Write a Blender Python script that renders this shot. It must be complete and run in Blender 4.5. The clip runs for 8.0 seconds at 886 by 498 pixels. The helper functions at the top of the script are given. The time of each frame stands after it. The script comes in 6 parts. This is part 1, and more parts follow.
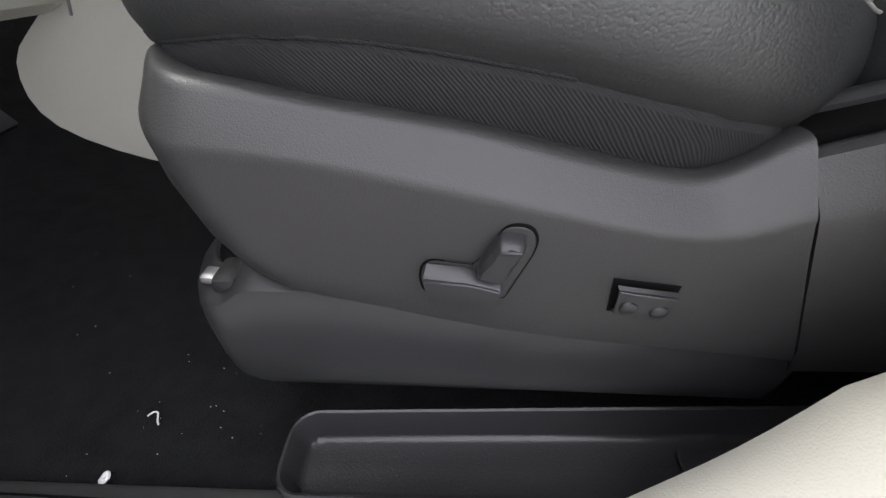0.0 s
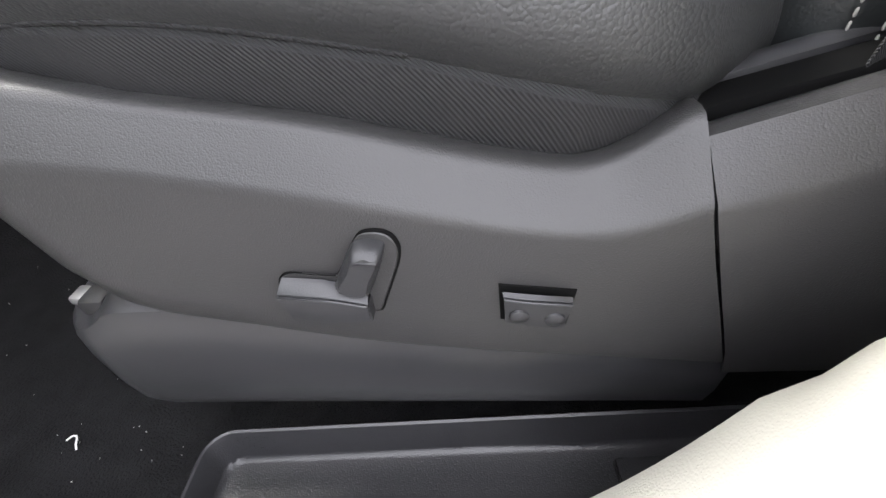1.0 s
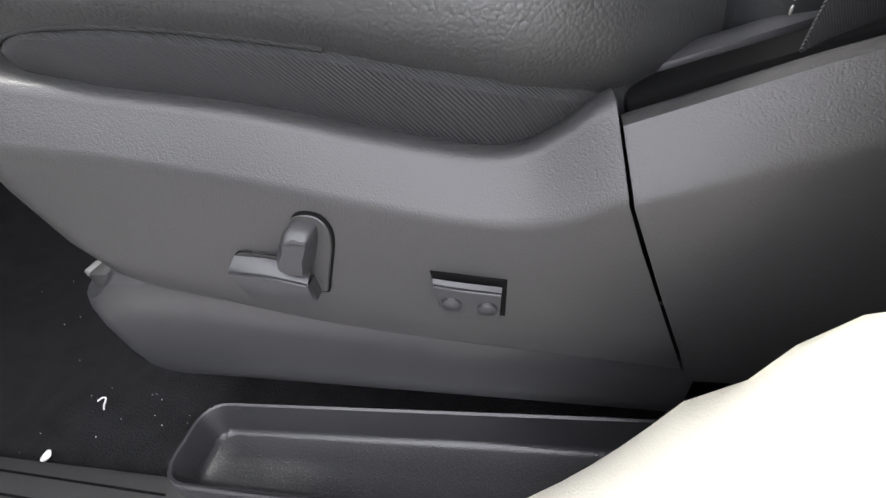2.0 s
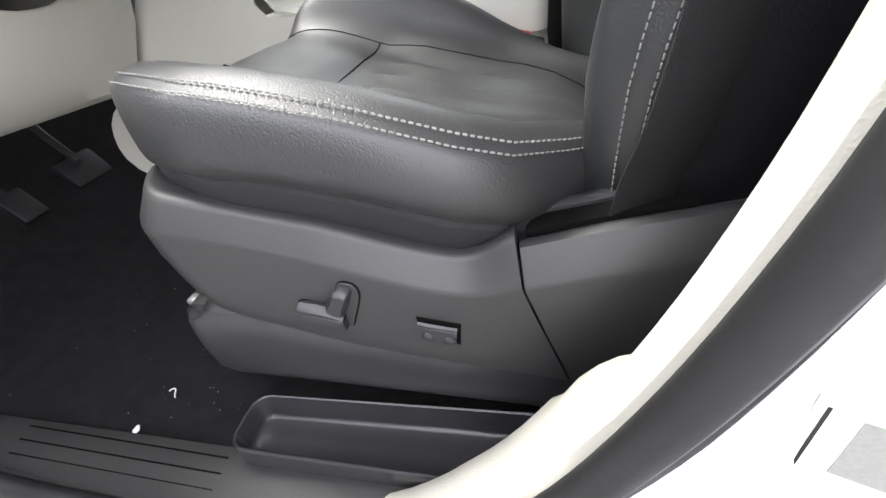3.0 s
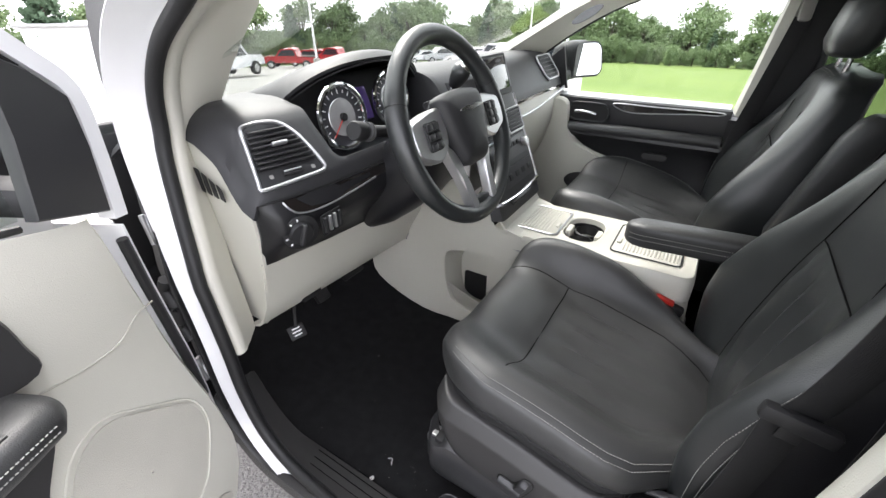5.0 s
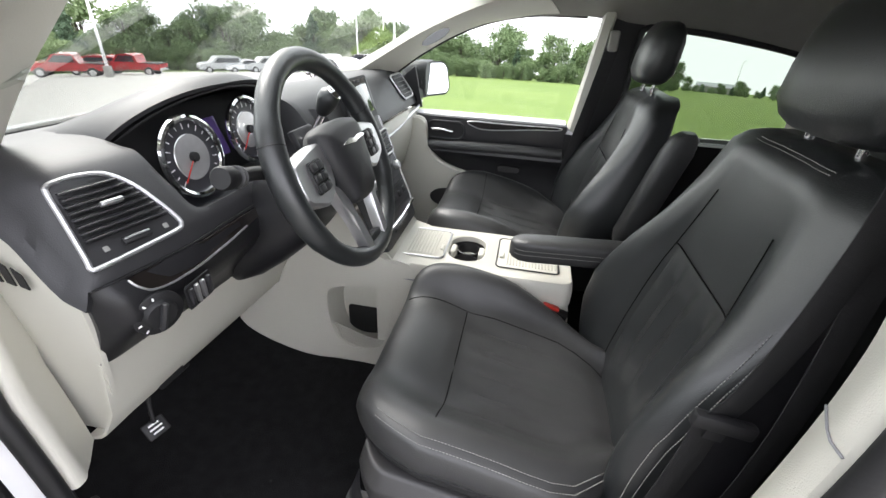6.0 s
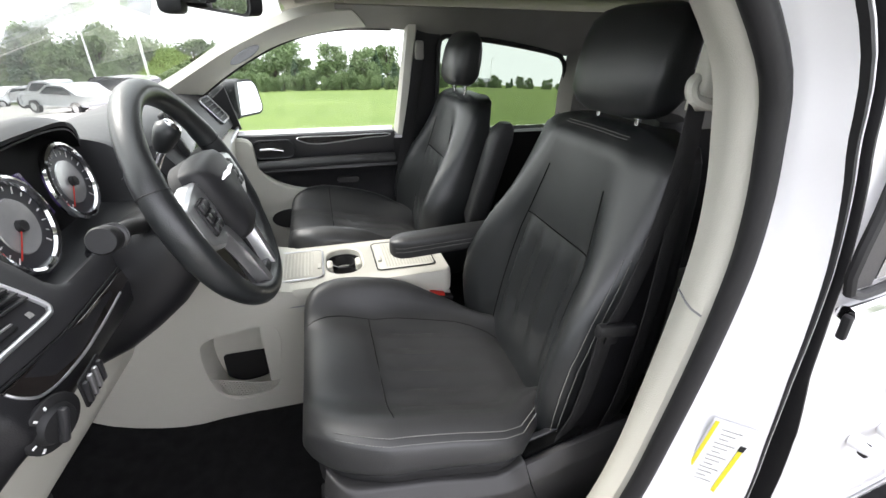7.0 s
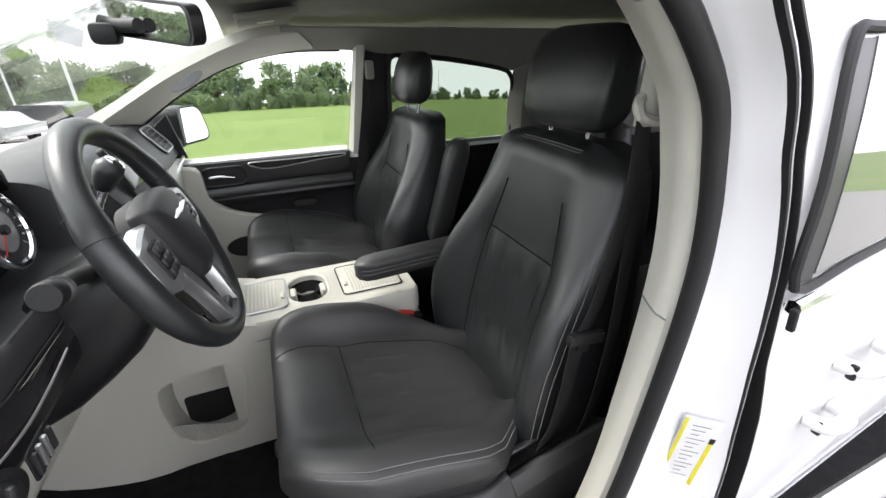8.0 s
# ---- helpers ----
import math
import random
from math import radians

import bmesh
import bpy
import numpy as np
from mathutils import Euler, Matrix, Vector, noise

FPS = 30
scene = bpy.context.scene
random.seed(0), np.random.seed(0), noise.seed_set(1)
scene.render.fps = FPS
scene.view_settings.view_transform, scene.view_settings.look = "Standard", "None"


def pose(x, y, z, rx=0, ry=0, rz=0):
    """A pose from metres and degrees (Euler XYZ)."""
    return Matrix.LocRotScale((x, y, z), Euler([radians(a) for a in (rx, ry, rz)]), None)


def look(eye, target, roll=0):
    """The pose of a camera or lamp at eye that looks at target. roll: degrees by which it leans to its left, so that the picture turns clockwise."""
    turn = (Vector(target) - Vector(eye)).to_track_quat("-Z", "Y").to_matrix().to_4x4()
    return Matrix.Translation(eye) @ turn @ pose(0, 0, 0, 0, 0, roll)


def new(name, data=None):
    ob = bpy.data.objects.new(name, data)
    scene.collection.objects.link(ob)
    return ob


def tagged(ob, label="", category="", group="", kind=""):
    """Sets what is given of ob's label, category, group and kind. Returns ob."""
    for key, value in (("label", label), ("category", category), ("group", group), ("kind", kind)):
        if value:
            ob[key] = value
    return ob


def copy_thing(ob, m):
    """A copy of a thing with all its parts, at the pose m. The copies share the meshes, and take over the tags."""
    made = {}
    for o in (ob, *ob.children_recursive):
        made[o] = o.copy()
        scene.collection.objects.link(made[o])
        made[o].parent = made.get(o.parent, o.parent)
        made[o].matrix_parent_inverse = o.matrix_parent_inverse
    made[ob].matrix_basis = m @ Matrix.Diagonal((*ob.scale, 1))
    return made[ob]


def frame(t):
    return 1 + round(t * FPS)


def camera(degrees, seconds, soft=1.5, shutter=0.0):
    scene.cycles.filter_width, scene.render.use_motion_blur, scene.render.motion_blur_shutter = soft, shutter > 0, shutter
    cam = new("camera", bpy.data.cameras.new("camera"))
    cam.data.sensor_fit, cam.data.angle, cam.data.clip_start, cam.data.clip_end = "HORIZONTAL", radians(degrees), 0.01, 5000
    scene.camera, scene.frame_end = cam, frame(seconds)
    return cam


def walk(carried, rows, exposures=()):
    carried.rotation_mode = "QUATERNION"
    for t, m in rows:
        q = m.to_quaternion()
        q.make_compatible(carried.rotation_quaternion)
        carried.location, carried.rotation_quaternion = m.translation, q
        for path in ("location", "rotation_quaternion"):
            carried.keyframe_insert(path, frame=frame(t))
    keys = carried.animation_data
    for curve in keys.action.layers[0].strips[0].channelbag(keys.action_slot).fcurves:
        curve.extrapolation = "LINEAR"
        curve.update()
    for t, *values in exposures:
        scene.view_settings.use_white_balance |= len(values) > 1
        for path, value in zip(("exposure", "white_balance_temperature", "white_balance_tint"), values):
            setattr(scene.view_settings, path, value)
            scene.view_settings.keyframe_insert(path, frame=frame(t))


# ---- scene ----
cam = camera(93.0, 8.0)
# seconds, eye x y z, then the turn as pose() takes it
PATH = [
    (0, 0.049, 0.096, 0.793, 51.27, 2.43, 2.81),
    (0.5, 0.077, 0.135, 0.789, 49.06, 4.10, 0.56),
    (1, 0.123, 0.129, 0.776, 49.71, 4.94, 1.59),
    (1.5, 0.161, 0.128, 0.770, 50.63, 6.88, 6.17),
    (1.7, 0.172, 0.125, 0.765, 51.28, 8.00, 8.67),
    (2.8, 0.229, 0.080, 0.816, 51.93, 7.67, 9.26),
    (3, 0.237, 0.032, 0.893, 52.92, 6.44, 10.45),
    (3.5, 0.226, -0.137, 1.135, 55.15, 3.15, 16.95),
    (4, 0.245, -0.291, 1.326, 58.89, 0.72, 26.83),
    (4.2, 0.262, -0.287, 1.371, 60.08, 2.10, 30.54),
    (5.3, 0.159, -0.118, 1.388, 59.62, -0.68, 31.66),
    (5.5, 0.152, -0.106, 1.392, 60.12, -0.74, 27.58),
    (6, 0.066, -0.117, 1.405, 61.55, -2.60, 11.36),
    (6.5, -0.046, -0.150, 1.409, 62.60, -2.50, -7.22),
    (7, -0.083, -0.163, 1.417, 63.26, -0.71, -16.00),
    (7.5, -0.099, -0.165, 1.422, 63.33, -0.32, -20.24),
    (8, -0.093, -0.151, 1.434, 64.77, 0.81, -22.67),
]
walk(cam, [(t, pose(*r)) for t, *r in PATH],
     [(0.0, 1.85), (0.5, 2.32), (1.0, 2.58), (1.5, 2.68), (1.7, 2.68), (3.0, 2.48), (3.5, 2.36), (4.0, 2.2), (5.5, 1.8), (6.0, 1.88), (6.5, 1.88), (7.0, 1.76), (8.0, 1.52)])

# ---- world and light ----
world = bpy.data.worlds.new("overcast_sky")
scene.world = world
world.use_nodes = True
wn, wl = world.node_tree.nodes, world.node_tree.links
sky = wn.new("ShaderNodeTexSky")
sky.sky_type, sky.sun_disc = "NISHITA", False
sky.sun_elevation, sky.sun_rotation = radians(51), radians(308)
sky.air_density, sky.dust_density, sky.ozone_density = 1.0, 6.0, 0.6
veil = wn.new("ShaderNodeMix")
veil.data_type = "RGBA"
veil.inputs["Factor"].default_value = 0.72
veil.inputs["B"].default_value = (9.35, 9.2, 9.8, 1)
wl.new(sky.outputs["Color"], veil.inputs["A"])
wl.new(veil.outputs["Result"], wn["Background"].inputs["Color"])
wn["Background"].inputs["Strength"].default_value = 0.15
sun_data = bpy.data.lights.new("sun", "SUN")
sun_data.energy, sun_data.angle, sun_data.color = 1.5, radians(30), (1.0, 0.975, 0.96)
sun = new("sun", sun_data)
sun.matrix_world = look((-9, 7, 14), (0, 0.9, 0.8))

# ---- materials ----
def mat(name, base, rough=0.5, metal=0.0, spec=0.5, grain=0.0, grain_scale=300.0, kind="noise", vary=0.0, vary_scale=8.0,
        rough_vary=0.0, coat=0.0, second=None, emit=None, glass=0.0):
    """A procedural surface: colour that varies at a large scale, roughness that varies, and a fine relief."""
    m = bpy.data.materials.new(name)
    m.use_nodes = True
    nt = m.node_tree
    b = nt.nodes["Principled BSDF"]
    b.inputs["Base Color"].default_value = (*base, 1)
    b.inputs["Roughness"].default_value = rough
    b.inputs["Metallic"].default_value = metal
    b.inputs["Specular IOR Level"].default_value = spec
    b.inputs["Coat Weight"].default_value = coat
    b.inputs["Transmission Weight"].default_value = glass
    if emit:
        b.inputs["Emission Color"].default_value = (*emit[0], 1)
        b.inputs["Emission Strength"].default_value = emit[1]
    tc = nt.nodes.new("ShaderNodeTexCoord")
    if vary or second:
        n = nt.nodes.new("ShaderNodeTexNoise")
        n.inputs["Scale"].default_value, n.inputs["Detail"].default_value = vary_scale, 6
        nt.links.new(tc.outputs["Object"], n.inputs["Vector"])
        ramp = nt.nodes.new("ShaderNodeMapRange")
        ramp.inputs["From Min"].default_value, ramp.inputs["From Max"].default_value = 0.3, 0.7
        nt.links.new(n.outputs["Fac"], ramp.inputs["Value"])
        mix = nt.nodes.new("ShaderNodeMix")
        mix.data_type = "RGBA"
        other = second or tuple(c * (1 - vary) for c in base)
        mix.inputs["A"].default_value, mix.inputs["B"].default_value = (*base, 1), (*other, 1)
        nt.links.new(ramp.outputs["Result"], mix.inputs["Factor"])
        nt.links.new(mix.outputs["Result"], b.inputs["Base Color"])
        if rough_vary:
            rr = nt.nodes.new("ShaderNodeMapRange")
            rr.inputs["To Min"].default_value, rr.inputs["To Max"].default_value = rough - rough_vary, rough + rough_vary
            nt.links.new(n.outputs["Fac"], rr.inputs["Value"])
            nt.links.new(rr.outputs["Result"], b.inputs["Roughness"])
    if grain:
        bump = nt.nodes.new("ShaderNodeBump")
        bump.inputs["Strength"].default_value, bump.inputs["Distance"].default_value = 1.0, grain
        if kind == "pebble":
            warp = nt.nodes.new("ShaderNodeTexNoise")
            warp.inputs["Scale"].default_value = grain_scale * 0.8
            nt.links.new(tc.outputs["Object"], warp.inputs["Vector"])
            add = nt.nodes.new("ShaderNodeMixRGB")
            add.blend_type, add.inputs["Fac"].default_value = "ADD", 0.0012
            nt.links.new(tc.outputs["Object"], add.inputs["Color1"])
            nt.links.new(warp.outputs["Color"], add.inputs["Color2"])
            g = nt.nodes.new("ShaderNodeTexVoronoi")
            g.feature = "SMOOTH_F1"
            g.inputs["Scale"].default_value = grain_scale
            nt.links.new(add.outputs["Color"], g.inputs["Vector"])
            inv = nt.nodes.new("ShaderNodeMath")
            inv.operation, inv.inputs[0].default_value = "SUBTRACT", 1.0
            nt.links.new(g.outputs["Distance"], inv.inputs[1])
            nt.links.new(inv.outputs[0], bump.inputs["Height"])
        elif kind == "hide":
            warp = nt.nodes.new("ShaderNodeTexNoise")
            warp.inputs["Scale"].default_value = grain_scale * 0.35
            nt.links.new(tc.outputs["Object"], warp.inputs["Vector"])
            add = nt.nodes.new("ShaderNodeMixRGB")
            add.blend_type, add.inputs["Fac"].default_value = "ADD", 0.0012
            nt.links.new(tc.outputs["Object"], add.inputs["Color1"])
            nt.links.new(warp.outputs["Color"], add.inputs["Color2"])
            g = nt.nodes.new("ShaderNodeTexVoronoi")
            g.feature = "SMOOTH_F1"
            g.inputs["Scale"].default_value, g.inputs["Smoothness"].default_value = grain_scale, 0.45
            nt.links.new(add.outputs["Color"], g.inputs["Vector"])
            dome = nt.nodes.new("ShaderNodeMath")
            dome.operation = "MULTIPLY"
            nt.links.new(g.outputs["Distance"], dome.inputs[0])
            nt.links.new(g.outputs["Distance"], dome.inputs[1])
            inv = nt.nodes.new("ShaderNodeMath")
            inv.operation, inv.inputs[0].default_value = "SUBTRACT", 1.0
            nt.links.new(dome.outputs[0], inv.inputs[1])
            nt.links.new(inv.outputs[0], bump.inputs["Height"])
        elif kind == "twill":
            g = nt.nodes.new("ShaderNodeTexWave")
            g.bands_direction = "DIAGONAL"
            g.inputs["Scale"].default_value = grain_scale
            nt.links.new(tc.outputs["Object"], g.inputs["Vector"])
            nt.links.new(g.outputs["Fac"], bump.inputs["Height"])
        else:
            g = nt.nodes.new("ShaderNodeTexNoise")
            g.inputs["Scale"].default_value, g.inputs["Detail"].default_value = grain_scale, 4
            nt.links.new(tc.outputs["Object"], g.inputs["Vector"])
            nt.links.new(g.outputs["Fac"], bump.inputs["Height"])
        nt.links.new(bump.outputs["Normal"], b.inputs["Normal"])
    return m


LEATHER = mat("black_leather", (0.036, 0.0365, 0.0370), 0.44, spec=0.65, grain=0.00028, grain_scale=600, kind="hide", vary=0.25, vary_scale=9, rough_vary=0.05)
LEATHER_FINE = mat("black_leather_panel", (0.0190, 0.0212, 0.0220), 0.36, spec=0.75, grain=0.00025, grain_scale=600, kind="pebble", vary=0.2, vary_scale=12, rough_vary=0.05)
TWILL = mat("black_twill", (0.013, 0.013, 0.014), 0.75, grain=0.0003, grain_scale=270, kind="twill", vary=0.2)
PLASTIC = mat("charcoal_plastic", (0.0335, 0.0328, 0.0330), 0.40, grain=0.00013, grain_scale=1150, kind="hide", vary=0.12, vary_scale=5, rough_vary=0.06)
PLASTIC_SMOOTH = mat("charcoal_smooth_plastic", (0.028, 0.028, 0.030), 0.32, grain=0.0001, grain_scale=900, vary=0.12, vary_scale=14)
TRAY = mat("satin_charcoal_plastic", (0.026, 0.026, 0.028), 0.25, grain=0.00016, grain_scale=800, kind="hide", vary=0.15, vary_scale=12)
DASH = mat("dark_grey_dash", (0.022, 0.022, 0.024), 0.52, grain=0.0002, grain_scale=650, kind="pebble", vary=0.1, vary_scale=5, rough_vary=0.05)
PANEL = mat("near_black_plastic", (0.010, 0.010, 0.0115), 0.42, grain=0.0002, grain_scale=650, kind="pebble", vary=0.12, vary_scale=5, rough_vary=0.05)
BLACK = mat("matt_black", (0.008, 0.008, 0.009), 0.6, grain=0.0002, grain_scale=600, vary=0.2)
SEAM = mat("dark_seam", (0.004, 0.004, 0.004), 0.95, spec=0.1, vary=0.2)
RUBBER = mat("black_rubber", (0.012, 0.012, 0.013), 0.55, grain=0.0003, grain_scale=200, vary=0.3, vary_scale=20)
CARPET = mat("black_carpet", (0.0130, 0.0130, 0.0140), 0.95, spec=0.2, grain=0.004, grain_scale=420, vary=0.5, vary_scale=30)
BEIGE = mat("pale_beige_plastic", (0.55, 0.538, 0.475), 0.5, grain=0.0003, grain_scale=650, kind="pebble", vary=0.06, vary_scale=4, rough_vary=0.05)
HEADLINER = mat("grey_headliner", (0.30, 0.290, 0.270), 0.95, spec=0.2, grain=0.0008, grain_scale=700, vary=0.1, vary_scale=10)
WHITE = mat("white_car_paint", (0.80, 0.80, 0.81), 0.25, coat=0.6, vary=0.03, vary_scale=3)
SILVER = mat("silver_satin", (0.55, 0.55, 0.56), 0.33, metal=0.85, vary=0.1, vary_scale=30)
CHROME = mat("chrome", (0.80, 0.80, 0.82), 0.08, metal=1.0, vary=0.05, vary_scale=40)
WOOD = mat("dark_gloss_wood", (0.010, 0.0088, 0.0085), 0.14, coat=0.7, second=(0.013, 0.0102, 0.0092), vary_scale=26)
THREAD = mat("pale_grey_thread", (0.27, 0.27, 0.255), 0.85, vary=0.15, vary_scale=400)
WEB = mat("black_belt_webbing", (0.016, 0.016, 0.017), 0.7, grain=0.0003, grain_scale=450, kind="twill", vary=0.2)
RED = mat("red_plastic", (0.55, 0.03, 0.02), 0.35, vary=0.1)
STEEL = mat("bare_steel", (0.42, 0.42, 0.43), 0.35, metal=0.9, vary=0.3, vary_scale=30)
YELLOW = mat("yellow_print", (0.75, 0.66, 0.03), 0.6, vary=0.08, vary_scale=60)
PAPER = mat("white_label", (0.78, 0.78, 0.78), 0.6, vary=0.05, vary_scale=80)
INK = mat("grey_ink", (0.25, 0.25, 0.26), 0.7, vary=0.2, vary_scale=200)
FLUFF = mat("white_fluff", (0.75, 0.74, 0.72), 0.9, vary=0.1, vary_scale=100)
DIAL = mat("dial_face", (0.03, 0.03, 0.035), 0.35, vary=0.1, vary_scale=50)
# pale tone holds the sky's reflection on the dial lens
FACE = mat("dial_centre_glare", (0.50, 0.50, 0.50), 0.16, metal=0.55, vary=0.1, vary_scale=60)
SCREEN = mat("screen_glass", (0.012, 0.012, 0.016), 0.08, coat=0.5, vary=0.1)
VIOLET = mat("lit_display", (0.05, 0.03, 0.10), 0.2, emit=((0.20, 0.14, 0.45), 0.035), vary=0.3, vary_scale=60)
MESH = mat("beige_mesh", (0.47, 0.455, 0.40), 0.7, grain=0.0006, grain_scale=800, kind="pebble", vary=0.1)


def pane(name, tint, rough=0.0, sheen=0.32, least=0.02):
    """Clear car glass: mostly see-through, with a mirror sheen."""
    m = bpy.data.materials.new(name)
    m.use_nodes = True
    nt = m.node_tree
    nt.nodes.remove(nt.nodes["Principled BSDF"])
    out = nt.nodes["Material Output"]
    tr, gl, mx, fr = (nt.nodes.new("ShaderNode" + k) for k in ("BsdfTransparent", "BsdfGlossy", "MixShader", "LayerWeight"))
    tr.inputs["Color"].default_value = (*tint, 1)
    gl.inputs["Roughness"].default_value = rough
    steep, weak = nt.nodes.new("ShaderNodeMath"), nt.nodes.new("ShaderNodeMath")
    steep.operation, steep.inputs[1].default_value = "POWER", 5.0
    weak.operation, weak.inputs[1].default_value, weak.inputs[2].default_value = "MULTIPLY_ADD", sheen, least
    nt.links.new(fr.outputs["Facing"], steep.inputs[0])
    nt.links.new(steep.outputs[0], weak.inputs[0])
    nt.links.new(weak.outputs[0], mx.inputs[0])
    nt.links.new(tr.outputs[0], mx.inputs[1])
    nt.links.new(gl.outputs[0], mx.inputs[2])
    nt.links.new(mx.outputs[0], out.inputs["Surface"])
    return m


GLASS = pane("clear_glass", (0.88, 0.91, 0.89))
GLASS_FRONT = pane("windscreen_glass", (0.86, 0.89, 0.87), 0.0, 0.5, 0.06)
GLASS_TINT = pane("tinted_glass", (0.50, 0.54, 0.50))
MIRROR = mat("mirror_glass", (0.9, 0.9, 0.9), 0.02, metal=1.0)

# ---- building tools ----
def mesh_of(name, verts, faces, smooth=True):
    me = bpy.data.meshes.new(name)
    me.from_pydata([tuple(map(float, v)) for v in verts], [], faces)
    bm = bmesh.new()
    bm.from_mesh(me)
    bmesh.ops.recalc_face_normals(bm, faces=bm.faces)
    bm.to_mesh(me)
    bm.free()
    if smooth:
        me.shade_smooth()
        me.set_sharp_from_angle(angle=radians(40))
    return me


def part(name, shape, material, parent=None, label=""):
    """One mesh object: shape is a mesh or a (verts, faces) pair."""
    me = shape if isinstance(shape, bpy.types.Mesh) else mesh_of(name, *shape)
    me.materials.clear()
    me.materials.append(material)
    ob = new(name, me)
    ob.parent = parent
    return tagged(ob, label) if label else ob


def thing(name, label, category, group="", at=(0, 0, 0)):
    ob = new(name)
    ob.empty_display_size = 0.05
    ob.location = at
    return tagged(ob, label, category, group)


def structure(name, shape, material, label, category="", parent=None):
    ob = part(name, shape, material, parent)
    return tagged(ob, label, category or name.rstrip("_0123456789").replace("_", " "), kind="structure")


def catmull(p, per=6, closed=False):
    """A smooth line through the points p."""
    p = np.array(p, float)
    n = len(p)
    out = []
    for i in range(n if closed else n - 1):
        a, b, c, d = (p[(i + k) % n] if closed else p[min(max(i + k, 0), n - 1)] for k in (-1, 0, 1, 2))
        for s in np.arange(per) / per:
            out.append(0.5 * (2 * b + (c - a) * s + (2 * a - 5 * b + 4 * c - d) * s ** 2 + (3 * b - a - 3 * c + d) * s ** 3))
    if not closed:
        out.append(p[-1])
    return np.array(out)


def loft(loops, closed=True, cap=True):
    """A skin over loops of equally many points."""
    n = len(loops[0])
    verts = [v for l in loops for v in l]
    faces = []
    for i in range(len(loops) - 1):
        for j in range(n if closed else n - 1):
            k = (j + 1) % n
            faces.append((i * n + j, i * n + k, (i + 1) * n + k, (i + 1) * n + j))
    if cap and closed:
        for i in (0, len(loops) - 1):
            c = len(verts)
            verts.append(np.mean(loops[i], axis=0))
            faces += [(i * n + j, i * n + (j + 1) % n, c) for j in range(n)]
    return verts, faces


def sheet(grid, thick, face=(0.0, -0.3, 1.35)):
    """A grid of points given thickness away from the point face, as a closed shell."""
    g = np.array(grid, float)
    du, dv = np.gradient(g, axis=0), np.gradient(g, axis=1)
    nrm = np.cross(du, dv)
    nrm /= np.linalg.norm(nrm, axis=2, keepdims=True) + 1e-12
    if np.sum(nrm * (np.array(face) - g)) < 0:
        nrm = -nrm
    h, w = g.shape[:2]
    verts = list(g.reshape(-1, 3)) + list((g - nrm * thick).reshape(-1, 3))
    at = lambda i, j, b=0: b * h * w + i * w + j  # noqa: E731
    faces = []
    for i in range(h - 1):
        for j in range(w - 1):
            faces.append((at(i, j), at(i, j + 1), at(i + 1, j + 1), at(i + 1, j)))
            faces.append((at(i, j, 1), at(i + 1, j, 1), at(i + 1, j + 1, 1), at(i, j + 1, 1)))
    edge = [(0, j) for j in range(w)] + [(i, w - 1) for i in range(1, h)] + [(h - 1, j) for j in range(w - 2, -1, -1)] + [(i, 0) for i in range(h - 2, 0, -1)]
    for k in range(len(edge)):
        a, b = edge[k], edge[(k + 1) % len(edge)]
        faces.append((at(*a), at(*b), at(*b, 1), at(*a, 1)))
    return verts, faces


def box(size, bevel=0.004, m=None, segments=2):
    """A block with rounded edges, centred, moved by m."""
    bm = bmesh.new()
    bmesh.ops.create_cube(bm, size=1)
    bmesh.ops.scale(bm, vec=size, verts=bm.verts)
    if bevel:
        bmesh.ops.bevel(bm, geom=list(bm.edges), offset=min(bevel, 0.49 * min(size)), segments=segments, profile=0.5, affect="EDGES")
    if m is not None:
        bmesh.ops.transform(bm, matrix=m, verts=bm.verts)
    me = bpy.data.meshes.new("block")
    bm.to_mesh(me)
    bm.free()
    me.shade_smooth()
    me.set_sharp_from_angle(angle=radians(35))
    return me


def lathe(profile, n=32, m=None):
    """A turned body: profile of (radius, height) about z, moved by m."""
    loops = [[(r * math.cos(a), r * math.sin(a), h) for a in np.linspace(0, 2 * math.pi, n, endpoint=False)] for r, h in profile]
    v, f = loft(loops)
    if m is not None:
        v = [m @ Vector(p) for p in v]
    return v, f


def tube(path, radius, n=10, closed=False, flat=None, up=(0, 0, 1)):
    """A round bar along a path; flat: (width, thickness) makes it a band, its width across up x path."""
    p = np.array(path, float)
    m = len(p)
    loops = []
    for i in range(m):
        a, b = (p[(i - 1) % m], p[(i + 1) % m]) if closed else (p[max(i - 1, 0)], p[min(i + 1, m - 1)])
        d = b - a
        d /= np.linalg.norm(d) + 1e-12
        u = np.array(up if not callable(up) else up(i), float)
        s = np.cross(d, u)
        s /= np.linalg.norm(s) + 1e-12
        t = np.cross(s, d)
        r = radius[i] if isinstance(radius, (list, np.ndarray)) else radius
        if flat:
            w, h = flat[0] / 2, flat[1] / 2
            loops.append([p[i] + s * x * w + t * y * h for x, y in ((-1, -.6), (-.97, -1), (.97, -1), (1, -.6), (1, .6), (.97, 1), (-.97, 1), (-1, .6))])
        else:
            loops.append([p[i] + r * (math.cos(k) * s + math.sin(k) * t) for k in np.linspace(0, 2 * math.pi, n, endpoint=False)])
    if closed:
        return loft(loops + [loops[0]], cap=False)
    return loft(loops)


